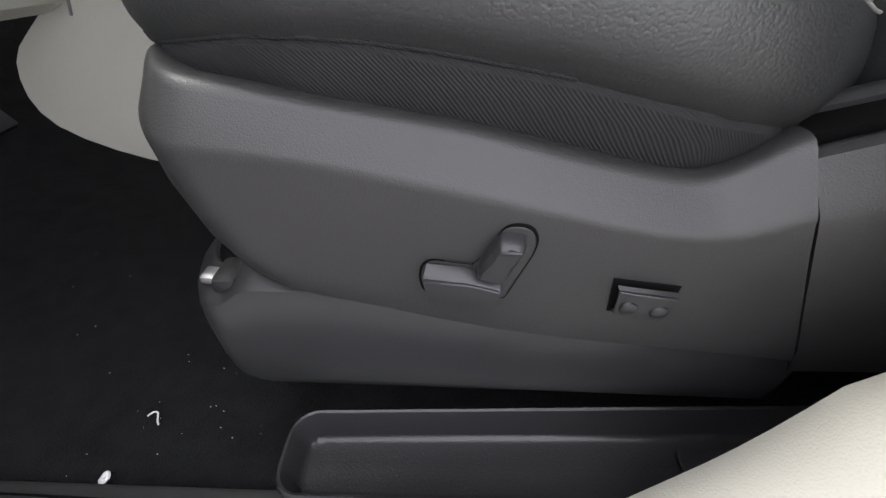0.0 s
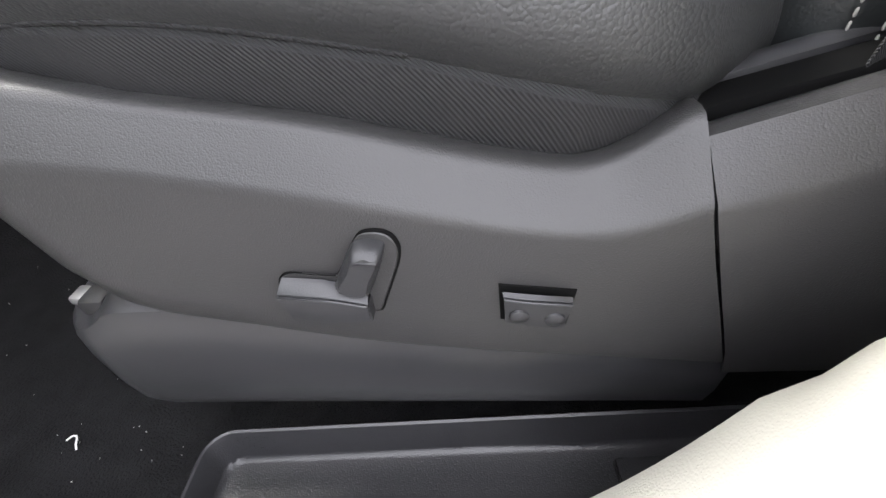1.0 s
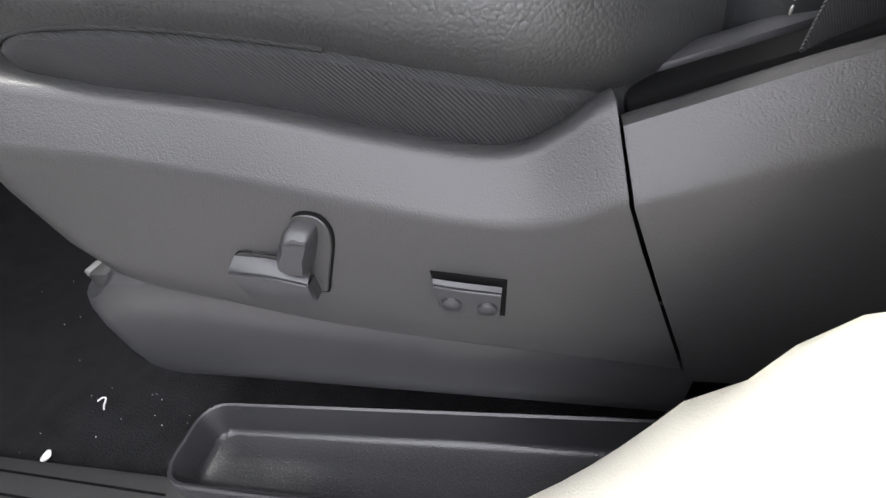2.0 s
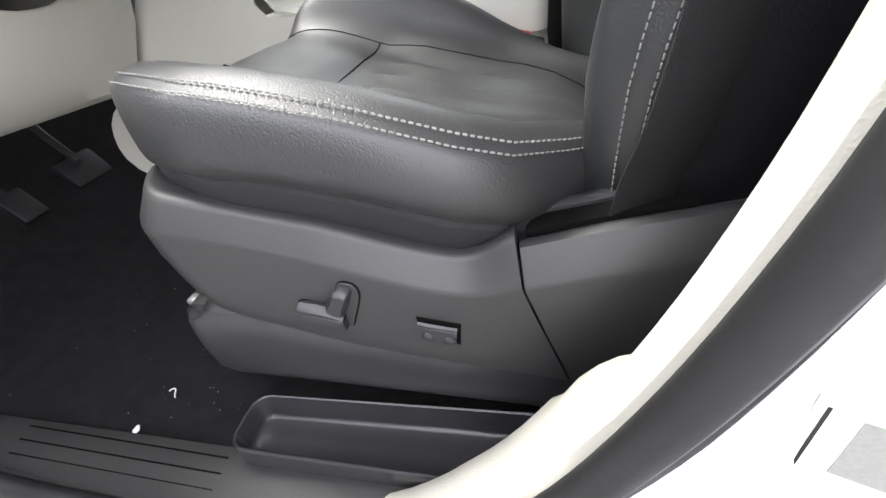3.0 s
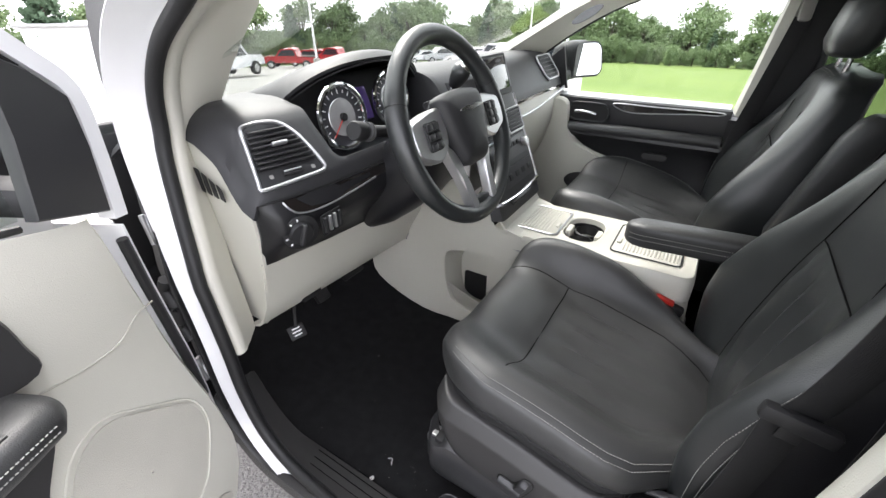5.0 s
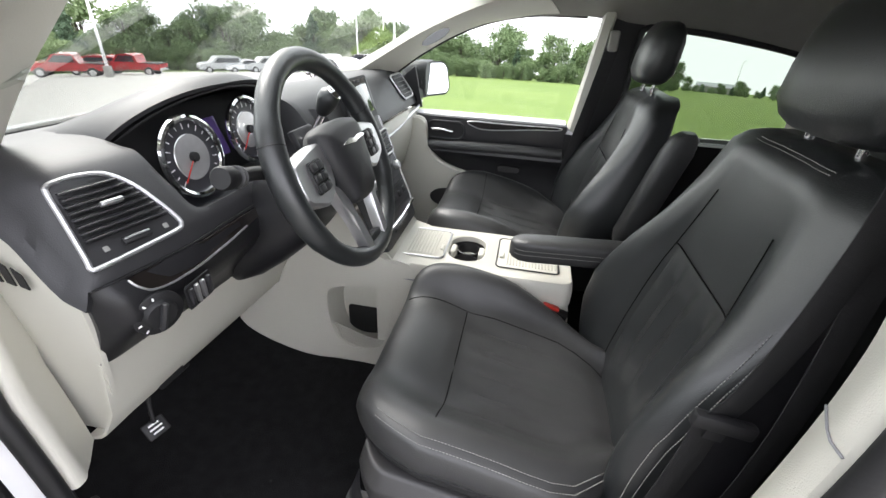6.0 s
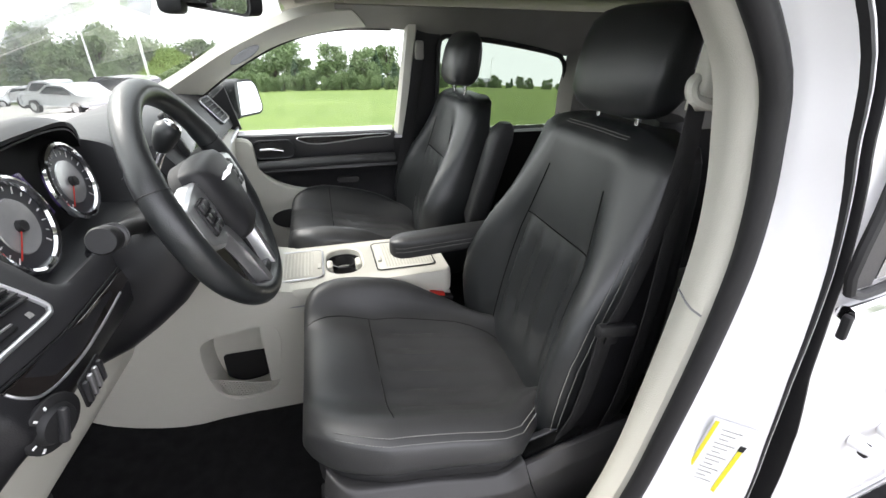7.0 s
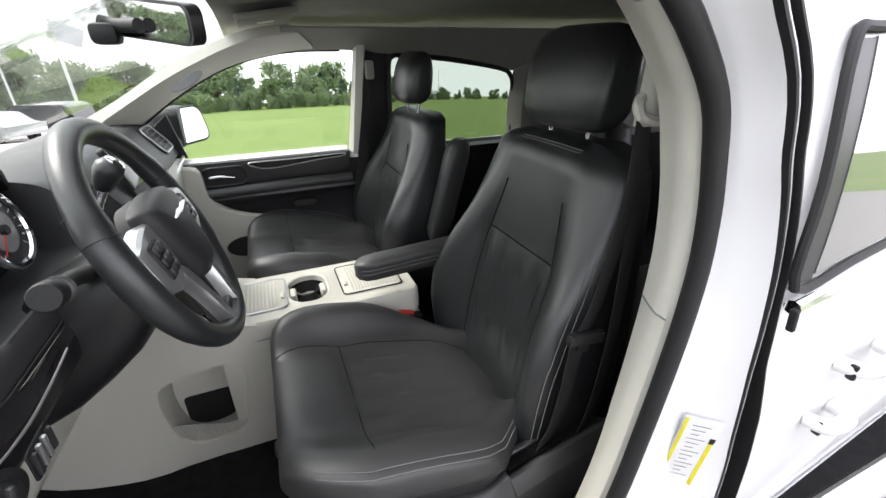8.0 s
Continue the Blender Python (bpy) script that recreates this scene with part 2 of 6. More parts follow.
def prism(outline, depth, to_world, bevel=0.0):
    """An outline (a, b) given depth; to_world(a, b, d) places a point at depth d. The front rim is drawn in by bevel."""
    o = np.array(outline, float)
    c = o.mean(axis=0)
    inner = o + (c - o) / (np.linalg.norm(c - o, axis=1, keepdims=True) + 1e-9) * bevel
    rings = [(o, 0.0), (o, depth - bevel)] + ([(inner, depth)] if bevel else [])
    return loft([[to_world(a, b, d) for a, b in ring] for ring, d in rings])


def rounded(w, h, r, n=5, cx=0.0, cy=0.0):
    """The outline of a rectangle with round corners."""
    out = []
    for k, (sx, sy) in enumerate(((1, 1), (-1, 1), (-1, -1), (1, -1))):
        for a in np.linspace(0, math.pi / 2, n):
            t = a + k * math.pi / 2
            out.append((cx + sx * (w / 2 - r) + r * math.cos(t), cy + sy * (h / 2 - r) + r * math.sin(t)))
    return out


def stitches(line, normal, spacing=0.0057, length=0.0041, width=0.0013, side=0.0):
    """Short thread ends in a row along a line, lying on the surface."""
    p = np.array(line, float)
    seg = np.linalg.norm(np.diff(p, axis=0), axis=1)
    s = np.r_[0, np.cumsum(seg)]
    verts, faces = [], []
    for d in np.arange(spacing / 2, s[-1], spacing):
        at = np.array([np.interp(d, s, p[:, k]) for k in range(3)])
        ah = np.array([np.interp(min(d + 0.004, s[-1]), s, p[:, k]) for k in range(3)]) - np.array([np.interp(max(d - 0.004, 0), s, p[:, k]) for k in range(3)])
        ah /= np.linalg.norm(ah) + 1e-12
        nr = np.array([np.interp(d, s, np.array(normal)[:, k]) for k in range(3)])
        nr /= np.linalg.norm(nr) + 1e-12
        ac = np.cross(ah, nr)
        at = at + ac * side
        k = len(verts)
        for e, w, h in ((-1, .5, 0), (-.6, 1, 1), (.6, 1, 1), (1, .5, 0)):
            for x, y in ((-1, -0.4), (1, -0.4), (0.5, 0.9), (-0.5, 0.9)):
                verts.append(at + ah * e * length / 2 + ac * x * w * width / 2 + nr * (0.0004 + y * width * (0.3 + 0.7 * h)))
        for q in range(3):
            for j in range(4):
                faces.append((k + q * 4 + j, k + q * 4 + (j + 1) % 4, k + q * 4 + 4 + (j + 1) % 4, k + q * 4 + 4 + j))
        faces += [(k, k + 1, k + 2, k + 3), (k + 12, k + 15, k + 14, k + 13)]
    return verts, faces


def grid_normals(g):
    g = np.array(g, float)
    nrm = np.cross(np.gradient(g, axis=0), np.gradient(g, axis=1))
    return nrm / (np.linalg.norm(nrm, axis=2, keepdims=True) + 1e-12)

# ---- the car's shell: floor, sill, pillars, roof ----
# the edge of the driver's door opening (x, z), from the top of the front pillar down, along the sill and up the middle pillar
EDGE = [(-.30, 1.48), (-.44, 1.40), (-.55, 1.335), (-.612, 1.26), (-.632, 1.17), (-.612, 1.06), (-.575, .91), (-.557, .76), (-.548, .62), (-.50, .50), (-.38, .43), (-.10, .412),
        (.09, .418), (.185, .49), (.25, .58), (.297, .69), (.328, .80), (.346, .91), (.361, 1.02), (.370, 1.12), (.370, 1.21), (.352, 1.31), (.31, 1.41), (.18, 1.515), (-.05, 1.55)]
edge = catmull(EDGE, 5, True)
mid = np.array([0.0, 1.02])


def ring(offsets, lo=0, hi=None, front=1.0):
    """A strip round the door opening; offsets are (outwards, y) pairs from its inner to its outer border."""
    e = edge
    t = np.roll(e, -1, axis=0) - np.roll(e, 1, axis=0)
    t /= np.linalg.norm(t, axis=1, keepdims=True)
    nrm = np.stack([-t[:, 1], t[:, 0]], 1)
    if np.sum(nrm * (e - mid)) < 0:
        nrm = -nrm
    idx = list(range(lo, hi)) if hi else list(range(len(e))) + [0]
    s_ = [front + (1 - front) * min(1, max(0, (p[0] + .42) / .25)) if p[1] < 1.5 else front + (1 - front) * min(1, max(0, (p[0] + .25) / .3)) for p in e]
    for i, p in enumerate(e):
        if p[0] > .25 and p[1] < 1.45:
            s_[i] = float(np.interp(p[1], (.48, .56, .68, .80, .92, 1.04, 1.13, 1.22, 1.32, 1.45), (1.5, 2.1, 2.2, 1.75, 1.35, 1.0, .80, .60, .40, .36)))
        elif p[0] > .2 and p[1] >= 1.45:
            s_[i] = .36 + .64 * min(1, (p[1] - 1.45) / .12)
    out = []
    for i in idx:
        row = []
        for o, y in offsets:
            w = o * s_[i] if 0 < o <= .10 else (.10 * s_[i] + o - .10 if o > .10 else o)
            lean = .05 * min(1, max(0, (e[i][1] - .92) / .28)) * min(1, max(0, -e[i][0] / .3))
            row.append((e[i][0] + nrm[i][0] * w, y + lean, e[i][1] + nrm[i][1] * w))
        out.append(row)
    return out


jamb = ring([(.011, .166), (.014, .1645), (.04, .158), (.06, .148), (.085, .120), (.095, .106), (.10, .10)], front=.45)
jamb = [[(x, y if x > -.2 or y > .15 else .15 - (.15 - y) * (.42 + .58 * max(0, (x + .4) / .2)), z) for x, y, z in row] for row in jamb]
structure("wall_left_jamb", sheet(jamb, .003), WHITE, "white painted door jamb round the driver's opening", "door jamb")
structure("trim_door_seal", tube([p[0] for p in ring([(.0, .152)])][:-1], .013, 10, True, up=(0, 1, 0)), RUBBER, "black rubber door seal round the opening", "door seal")
structure("trim_seal_lip", sheet(ring([(.0, .163), (.005, .1515), (.010, .151), (.0125, .155), (.013, .170)], front=.5), .003), RUBBER, "broad black rubber lip round the door opening", "door seal")
structure("trim_hinge_gap", sheet(ring([(.046, .117), (.058, .135), (.12, .16), (.22, .17)], 0, 42), .003), RUBBER, "black rubber gap behind the front jamb", "seal")
# beige covers inside the seal
structure("trim_pillar_front", sheet(ring([(.002, .165), (-.006, .170), (-.008, .176), (-.007, .184), (-.004, .190), (.004, .197), (.018, .215), (.05, .25)], 0, 37), .003), BEIGE, "pale beige cover of the front pillar", "pillar trim")
foot = ring([(.002, .165), (-.006, .172), (-.008, .187), (-.004, .200), (.003, .214), (.011, .228)], 60, 114)
for i, row in enumerate(foot):
    k = min(1.0, .62 + i / 30)
    row = [(x, .165 + (y - .165) * k, z) for x, y, z in row]
    cap = max(0.0, min(1.0, (.665 - row[3][2]) / .025)) * max(0.0, min(1.0, (row[3][0] + .02) / .15))
    foot[i] = [(x - .006 * cap * w, y + .014 * cap * w, z + .006 * cap * w) for w, (x, y, z) in zip((0, .1, .4, .8, 1, 1), row)]
structure("trim_pillar_middle", sheet(foot, .003), BEIGE, "pale beige cover of the middle pillar", "pillar trim")

joint = min(foot, key=lambda r: abs(r[3][2] - 1.10) + (r[3][0] < 0))
part("trim_joint", tube([(x - .002, y - .0015, z + .10 * (y - .17)) for x, y, z in joint[1:]], .0014, 6), INK, bpy.data.objects["trim_pillar_middle"])

# floor
def floor_z(x, y):
    return .40 + .20 * max(0, (-.62 - x) / .4) ** 1.5


grid = [[(x, y, floor_z(x, y)) for y in np.linspace(.14, 1.86, 40)] for x in np.linspace(-1.15, 2.6, 70)]
structure("floor", sheet(grid, .02), CARPET, "black carpeted car floor with bits of white fluff", "floor")
structure("ceiling", sheet([[(x, y, 1.575 - .085 * abs((y - 1.0) / .86) ** 3 - .022 * max(0, (.1 - x) / .27) ** 2) for y in np.linspace(1.86, .14, 24)] for x in np.linspace(-.17, 2.6, 30)], .02), HEADLINER, "grey cloth headliner", "ceiling")
structure("roof_skin", sheet([[(x, y, 1.66 - .06 * abs((y - 1.0) / .93) ** 4) for y in np.linspace(.16, 1.84, 24)] for x in np.linspace(-.16, 2.7, 16)], .01), WHITE, "white painted roof", "roof")

# sill
sill = []
for x in np.linspace(-.66, .62, 44):
    rise = .10 * max(0, (-.50 - x) / .13) ** 2
    sill.append([(x, y, z + rise) for y, z in ((.243, .400), (.241, .409), (.236, .412), (.20, .413), (.165, .416), (.14, .421), (.126, .417), (.121, .39))])
structure("sill_plate", sheet([r[::-1] for r in sill], .004), PLASTIC, "charcoal plastic sill plate with fine ribs", "sill plate")

# ---- seats ----
def lerp(table, x):
    a = np.array(table, float)
    return float(np.interp(x, a[:, 0], a[:, 1]))


def band(loops, j0, j1, i0, i1, lift, thick):
    """A panel lying on part of a lofted skin, raised by lift."""
    g = np.array([[loops[i][j % len(loops[i])] for j in range(j0, j1 + 1)] for i in range(i0, i1 + 1)])
    n = grid_normals(g)
    c = np.mean(np.array(loops).reshape(-1, 3), axis=0)
    if np.sum(n * (g - c)) < 0:
        n = -n
    h, w = g.shape[:2]
    fall = np.minimum(np.minimum(np.arange(h), np.arange(h)[::-1])[:, None] / 2.0, np.minimum(np.arange(w), np.arange(w)[::-1])[None, :] / 2.0)
    lifted = g + n * (lift * np.clip(fall, 0, 1) ** 0.5 + 0.0004)[:, :, None]
    flat = np.cross(np.gradient(lifted, axis=0), np.gradient(lifted, axis=1))
    return sheet(lifted if np.sum(flat * n) > 0 else lifted[:, ::-1], thick)


def outer_width(x):
    """How far the cushion's door side reaches out along its length, the front corner being round."""
    return lerp(((-.19, .57), (-.174, .66), (-.16, .73), (-.138, .81), (-.122, .858), (-.11, .885), (-.09, .925), (-.06, .97), (-.03, 1), (.17, 1), (.20, .97), (.225, .94), (.25, .86), (.28, .74), (.32, .66), (.36, .62)), x)


def seat_shapes(yc, s, dx, top=1.285):
    """Skins of the cushion and the backrest; s is 1 with the door at smaller y, -1 with it at larger y."""
    per = 5
    zs = ((-.18, .812), (-.12, .826), (-.05, .826), (0, .819), (.1, .797), (.2, .766), (.27, .740), (.36, .72))
    zm = ((-.18, .788), (-.12, .792), (-.07, .780), (0, .754), (.1, .732), (.2, .71), (.27, .706), (.30, .692), (.36, .635))
    zb = ((-.18, .730), (-.13, .741), (-.06, .752), (0, .749), (.1, .729), (.2, .700), (.27, .682), (.36, .672))
    cushion = []
    for x, f in ((-.174, .12), (-.170, .45), (-.162, .72), (-.149, .9), (-.134, .98), (-.115, 1), (-.095, 1), (-.075, 1), (-.05, 1), (-.03, 1), (-.015, 1), (.0, 1), (.03, 1),
                 (.06, 1), (.1, 1), (.14, 1), (.18, 1), (.22, 1), (.26, 1), (.3, 1), (.33, 1), (.36, .96)):
        a, m, b = (sum(lerp(tb, x + d) for d in (-.03, -.015, 0, .015, .03)) / 5 for tb in (zs, zm, zb))
        w = lerp(((-.19, .72), (-.177, .80), (-.165, .85), (-.145, .92), (-.115, .97), (-.08, 1), (.17, 1), (.20, .97), (.225, .94), (.25, .86), (.28, .74), (.32, .66), (.36, .62)), x)
        wo = outer_width(x)
        fall = .026 * min(1, max(0, (x - .08) / .12))
        dip = 0.006 if -0.03 < x < 0.31 else 0.0
        ctrl = [(-.294, b), (-.306, b + .020), (-.304, a - .016), (-.290, a), (-.24, a + .004), (-.146, m), (-.05, m - dip), (.05, m - dip), (.146, m),
                (.205, a + .012 - fall), (.243, a + .012 - 1.5 * fall), (.268, a - .015 - fall), (.272, b - .012), (.25, b - .03), (0, b - .05), (-.2, b - .05), (-.258, b - .03), (-.283, b - .009)]
        base = 0.765
        ctrl = [((w if p > 0 else wo) * p, base + (z - base) * f if z > base else base + (z - base) * (0.3 + 0.7 * f)) for p, z in ctrl]
        line = catmull(ctrl, per, True)
        # soft pleats run front to back over the seat panel
        out = []
        for p, z in line:
            if 0.0 < x < 0.3 and abs(p) < .20 and z > m - .02:
                z += 0.0105 * math.sin(p * 95 + x * 4) * min(1, (x) / .05) * (1 - x / .32)
            out.append((x + dx, yc + s * p, z))
        cushion.append(out)
    xc = ((.60, .315), (.66, .325), (.75, .338), (.83, .352), (.93, .375), (1.03, .402), (1.13, .424), (1.19, .436), (1.25, .448), (1.285, .468))
    hw = ((.60, .235), (.7, .258), (.8, .27), (.9, .27), (1.0, .256), (1.1, .242), (1.2, .226), (1.25, .214), (1.285, .19))
    fw = ((.60, 0.9), (1.0, .88), (1.15, .76), (1.25, .68), (1.285, .6))
    bol = ((.60, .02), (.7, .06), (.8, .085), (.88, .09), (.98, .066), (1.08, .03), (1.18, .006), (1.25, 0), (1.285, 0))
    back = []
    zlist = list(np.linspace(.60, 1.02, 16)) + [1.035] + list(np.linspace(1.06, 1.25, 8)) + [1.27, 1.281, 1.288]
    for k, z in enumerate(zlist):
        zz = z + (top - 1.285) * max(0, (z - .9) / .385)
        x0, h, f, b = lerp(xc, z), lerp(hw, z), lerp(fw, z), lerp(bol, z)
        q = 1 - 0.35 * max(0, (z - 1.262) / .026) ** 2
        e = .024 * max(0, (z - 1.255) / .03) ** 2
        thin = .05 * max(0, (z - .9) / .385)
        ctrl = [(-h * q, x0 + .075), (-h * q * 1.0, x0 + .015 - b * .45 + .03 * (1 - f)), (-h * q * f, x0 + e * .9 - b * .9 + .012 * (1 - f)), (-h * q * f * .78, x0 + e - b * .55), (-min(.135, h * f * .60) * q, x0 + e), (-min(.06, h * f * .28), x0 + .003 + e), (min(.06, h * f * .28), x0 + .003 + e), (min(.135, h * f * .60) * q, x0 + e),
                (h * q * f * .78, x0 + e - b * .55), (h * q * f, x0 + e * .9 - b * .9 + .012 * (1 - f)), (h * q, x0 + .015 - b * .45 + .03 * (1 - f)), (h * q, x0 + .075), (h * q * .93, x0 + .135 - thin), (.1, x0 + .152 - e - thin), (-.1, x0 + .152 - e - thin), (-h * q * .93, x0 + .135 - thin)]
        line = catmull(ctrl, per, True)
        out = []
        for p, x in line:
            if .74 < z < 1.03 and abs(p) < .13 and x < x0 + .03:
                x -= 0.0095 * math.sin(p * 85) * min(1, (1.03 - z) / .06) * min(1, (z - .72) / .1)
            out.append((x + dx, yc + s * p, zz))
        back.append(out)
    return cushion, back, per


def on_loft(loops, j, i0, i1, lift=0.0026):
    pts = np.array([loops[i][j % len(loops[i])] for i in range(i0, i1 + 1)])
    g = np.array(loops)
    n = grid_normals(g)
    if np.sum(n * (g - g.mean(axis=(0, 1)))) < 0:
        n = -n
    nr = n[i0:i1 + 1, j % g.shape[1]]
    return pts + nr * lift, nr


def headrest(parent, yc, dx, z0, w=.152, tall=1.0):
    loops = []
    for z, k, b in ((0, .72, .02), (.012, .88, .01), (.04, .98, 0), (.09, 1, 0), (.14, 1, .004), (.175, .95, .012), (.195, .82, .022), (.203, .6, .034)):
        ww = w * k
        ctrl = [(-ww, .045), (-ww * .93, .008 + b), (-ww * .6, -.008 + b), (0, -.012 + b), (ww * .6, -.008 + b), (ww * .93, .008 + b), (ww, .04), (ww * .9, .082 - b), (0, .095 - b), (-ww * .9, .082 - b)]
        loops.append([(x + dx + z * .12, yc + p, z0 + z * tall) for p, x in catmull(ctrl, 4, True)])
    head = part("headrest", loft(loops), LEATHER_FINE, parent, "plump black leather headrest")
    for d in (-.062, .062):
        part("headrest_post", tube([(dx + .048, yc + d, z0 - .09), (dx + .052, yc + d, z0 + .03)], .0065, 12), CHROME, parent, "chrome headrest post")
        part("post_sleeve", lathe([(.004, 0), (.013, 0), (.013, .006), (.009, .009)], 16, Matrix.Translation((dx + .048, yc + d, z0 - .05))), BLACK, parent)
    return head


def seat(name, label, yc, s, dx, group, z0=1.285):
    st = thing(name, label, "car seat", group, (dx + .1, yc, .42))
    st.location = (0, 0, 0)
    cushion, back, per = seat_shapes(yc, s, dx, z0)
    part("cushion", loft(cushion), LEATHER, st, "pebbled black leather seat cushion")
    part("cushion_insert", band(cushion, 4 * per, 8 * per, 10, 20, .0016, .006), LEATHER_FINE, st, "pleated black leather seat panel")
    part("cushion_front_panel", band(cushion, 4 * per, 8 * per, 4, 10, .0014, .006), LEATHER_FINE, st, "smooth black leather front panel")
    part("backrest", loft(back), LEATHER_FINE, st, "black leather backrest with side bolsters")
    part("backrest_lower_panel", band(back, 4 * per, 7 * per, 3, 16, .0016, .006), LEATHER_FINE, st, "pleated black leather panel")
    for j, off in ((3 * per + 1, 0), (3 * per - 1, 0)):
        l, nr = on_loft(cushion, j, 5, 20, .0012)
        tagged(part("stitching", stitches(l, nr, side=off), THREAD, st, "pale grey twin stitching"), kind="stuff")
    part("side_cloth", band(back, -per, per, 1, 24, .0012, .003), PANEL, st, "plain black side of the backrest")
    for j in (per + 1, per + 2):
        l, nr = on_loft(back, j, 3, 18, .003)
        tagged(part("stitching", stitches(l, nr), THREAD, st, "pale grey twin stitching"), kind="stuff")
    run = [k % len(back[24]) for k in range(2 * per + 3, 9 * per - 2)]
    nn = grid_normals(np.array(back))
    if np.sum(nn * (np.array(back) - np.mean(np.array(back), axis=(0, 1)))) < 0:
        nn = -nn
    i = 25
    for off in (-.0035, .0035):
        row = np.array(back[i])[run] + nn[i][run] * .0028
        tagged(part("stitching", stitches(row, nn[i][run], side=off), THREAD, st, "pale grey twin stitching"), kind="stuff")
    l, nr = on_loft(cushion, 0, 2, 14, .0)
    part("piping", tube(l, .0012, 8), TWILL, st, "sewn piping along the cushion's lower edge")
    # sewn seams between the panels
    def seam(loops, cells):
        c = np.mean(np.array(loops).reshape(-1, 3), axis=0)
        pts = np.array([loops[i][j % len(loops[i])] for i, j in cells])
        mids = np.array([np.mean(loops[i], axis=0) for i, j in cells])
        nr = (pts - mids) / np.linalg.norm(pts - mids, axis=1, keepdims=True)
        part("seam", tube(pts + nr * .0016, .0015, 6), SEAM, st, "dark sewn seam")

    for j in (8 * per,):
        seam(cushion, [(i, j) for i in range(2, 21)])
    seam(cushion, [(10, j) for j in range(4 * per, 8 * per + 1)])
    for j in (4 * per, 7 * per):
        seam(back, [(i, j) for i in range(3, 22)])
    seam(back, [(16, j) for j in range(4 * per, 7 * per + 1)])
    # the dark cloth skirt under the cushion
    skirt = []
    for x in np.linspace(-.150, .245, 28):
        b = lerp(((-.18, .728), (-.13, .739), (-.06, .749), (0, .746), (.1, .726), (.2, .697), (.27, .680), (.36, .672)), x)
        skirt.append([(x + dx, yc - s * p * outer_width(x), z) for p, z in ((.284, b + .014), (.2955, b - .002), (.293, b - .014), (.287, b - .028), (.276, b - .062))])
    part("cloth_skirt", sheet(skirt, .004), TWILL, st, "black twill skirt below the cushion")
    headrest(st, yc, dx + (.462 if s > 0 else .44), z0 + (.020 if s > 0 else .030), .137 if s > 0 else .114, .94 if s > 0 else .84)
    # frame and rails
    part("seat_frame", box((.46, .44, .05), .01, pose(dx + .09, yc, .63)), BLACK, st)
    for d in (-.19, .19):
        part("seat_rail", box((.56, .04, .03), .006, pose(dx + .06, yc + d, .437)), STEEL, st, "bare steel seat rail")
        for e in (-.14, .22):
            part("rail_leg", box((.04, .03, .17), .006, pose(dx + e, yc + d, .53)), BLACK, st)
    return st


driver_seat = seat("driver_seat", "black leather power driver's seat with pale grey stitching", .60, 1, 0.0, "front seats", 1.266)
passenger_seat = seat("passenger_seat", "black leather front passenger seat with pale grey stitching", 1.415, -1, -.055, "front seats", 1.235)

# ---- the driver's seat side shield, with its switches ----
def shield_front(z):
    return lerp(((.50, -.07), (.59, -.090), (.602, -.105), (.62, -.126), (.65, -.139), (.69, -.146), (.72, -.144), (.74, -.138), (.78, -.135)), z)


def shield_back(z):
    return lerp(((.50, .285), (.545, .2705), (.614, .244), (.656, .229), (.69, .223), (.78, .208)), z)


def over(table, x, w=.02):
    """A table read softly, so that its corners are round."""
    return sum(lerp(table, x + d) for d in (-w, -w / 2, 0, w / 2, w)) / 5


ROLL = ((-.20, .738), (-.14, .737), (-.10, .733), (-.04, .722), (.007, .713), (.05, .705), (.081, .697), (.115, .687), (.154, .677), (.184, .672), (.201, .676), (.216, .686), (.24, .700))
CREASE = ((-.20, .716), (-.097, .705), (-.04, .697), (.005, .688), (.047, .678), (.09, .667), (.126, .657), (.168, .648), (.20, .647), (.227, .658), (.25, .668))
HEM = ((-.16, .625), (-.12, .612), (-.097, .603), (-.069, .592), (-.031, .581), (.013, .569), (.064, .560), (.114, .553), (.168, .546), (.223, .539), (.28, .530))
rows = []
for u in np.linspace(0, 1, 60):
    xm = -.15 + u * .385
    zt, zk, zc = over(ROLL, xm, .012), over(CREASE, xm), over(HEM, xm)
    wrap = .048 * max(0, 1 - u / .15) ** 2.2
    prof = [(.375, zt - .022), (.350, zt - .010), (.330, zt - .003), (.316, zt + .0015), (.308, zt + .002), (.303, zt + .0005), (.3000, zt - .003), (.2975, zt - .008), (.2855, zk + .004), (.2838, zk), (.2836, zk - .004), (.2840, zk - .03), (.2850, zc + .03), (.2862, zc + .006), (.2875, zc + .001), (.292, zc - .001)]
    row = []
    for y, z in prof:
        f, b = shield_front(z), shield_back(z)
        row.append((f + u * (b - f), y + wrap, z))
    rows.append(row)
part("side_shield", sheet(rows, .004), PLASTIC, driver_seat, "charcoal grained plastic side shield")
rows = []
for u in np.linspace(0, 1, 50):
    x = -.192 + u * .477
    zc = min(lerp(((-.192, .572), (-.17, .580), (-.13, .586), (-.11, .60), (-.05, .60)), x), over(HEM, x) + .012)
    bot = lerp(((-.192, .535), (-.186, .515), (-.17, .495), (-.15, .478), (-.12, .470), (.0, .468), (.30, .460)), x)
    wrap = .07 * max(0, 1 - u / .12) ** 2
    rows.append([(x + .012 * (1 - k) * max(0, 1 - u * 6), y + wrap, zc + (bot - zc) * k) for k, y in ((-.05, .33), (0, .306), (.04, .2965), (.12, .2935), (.3, .2925), (.6, .2945), (.85, .299), (.95, .304), (1.0, .315))])
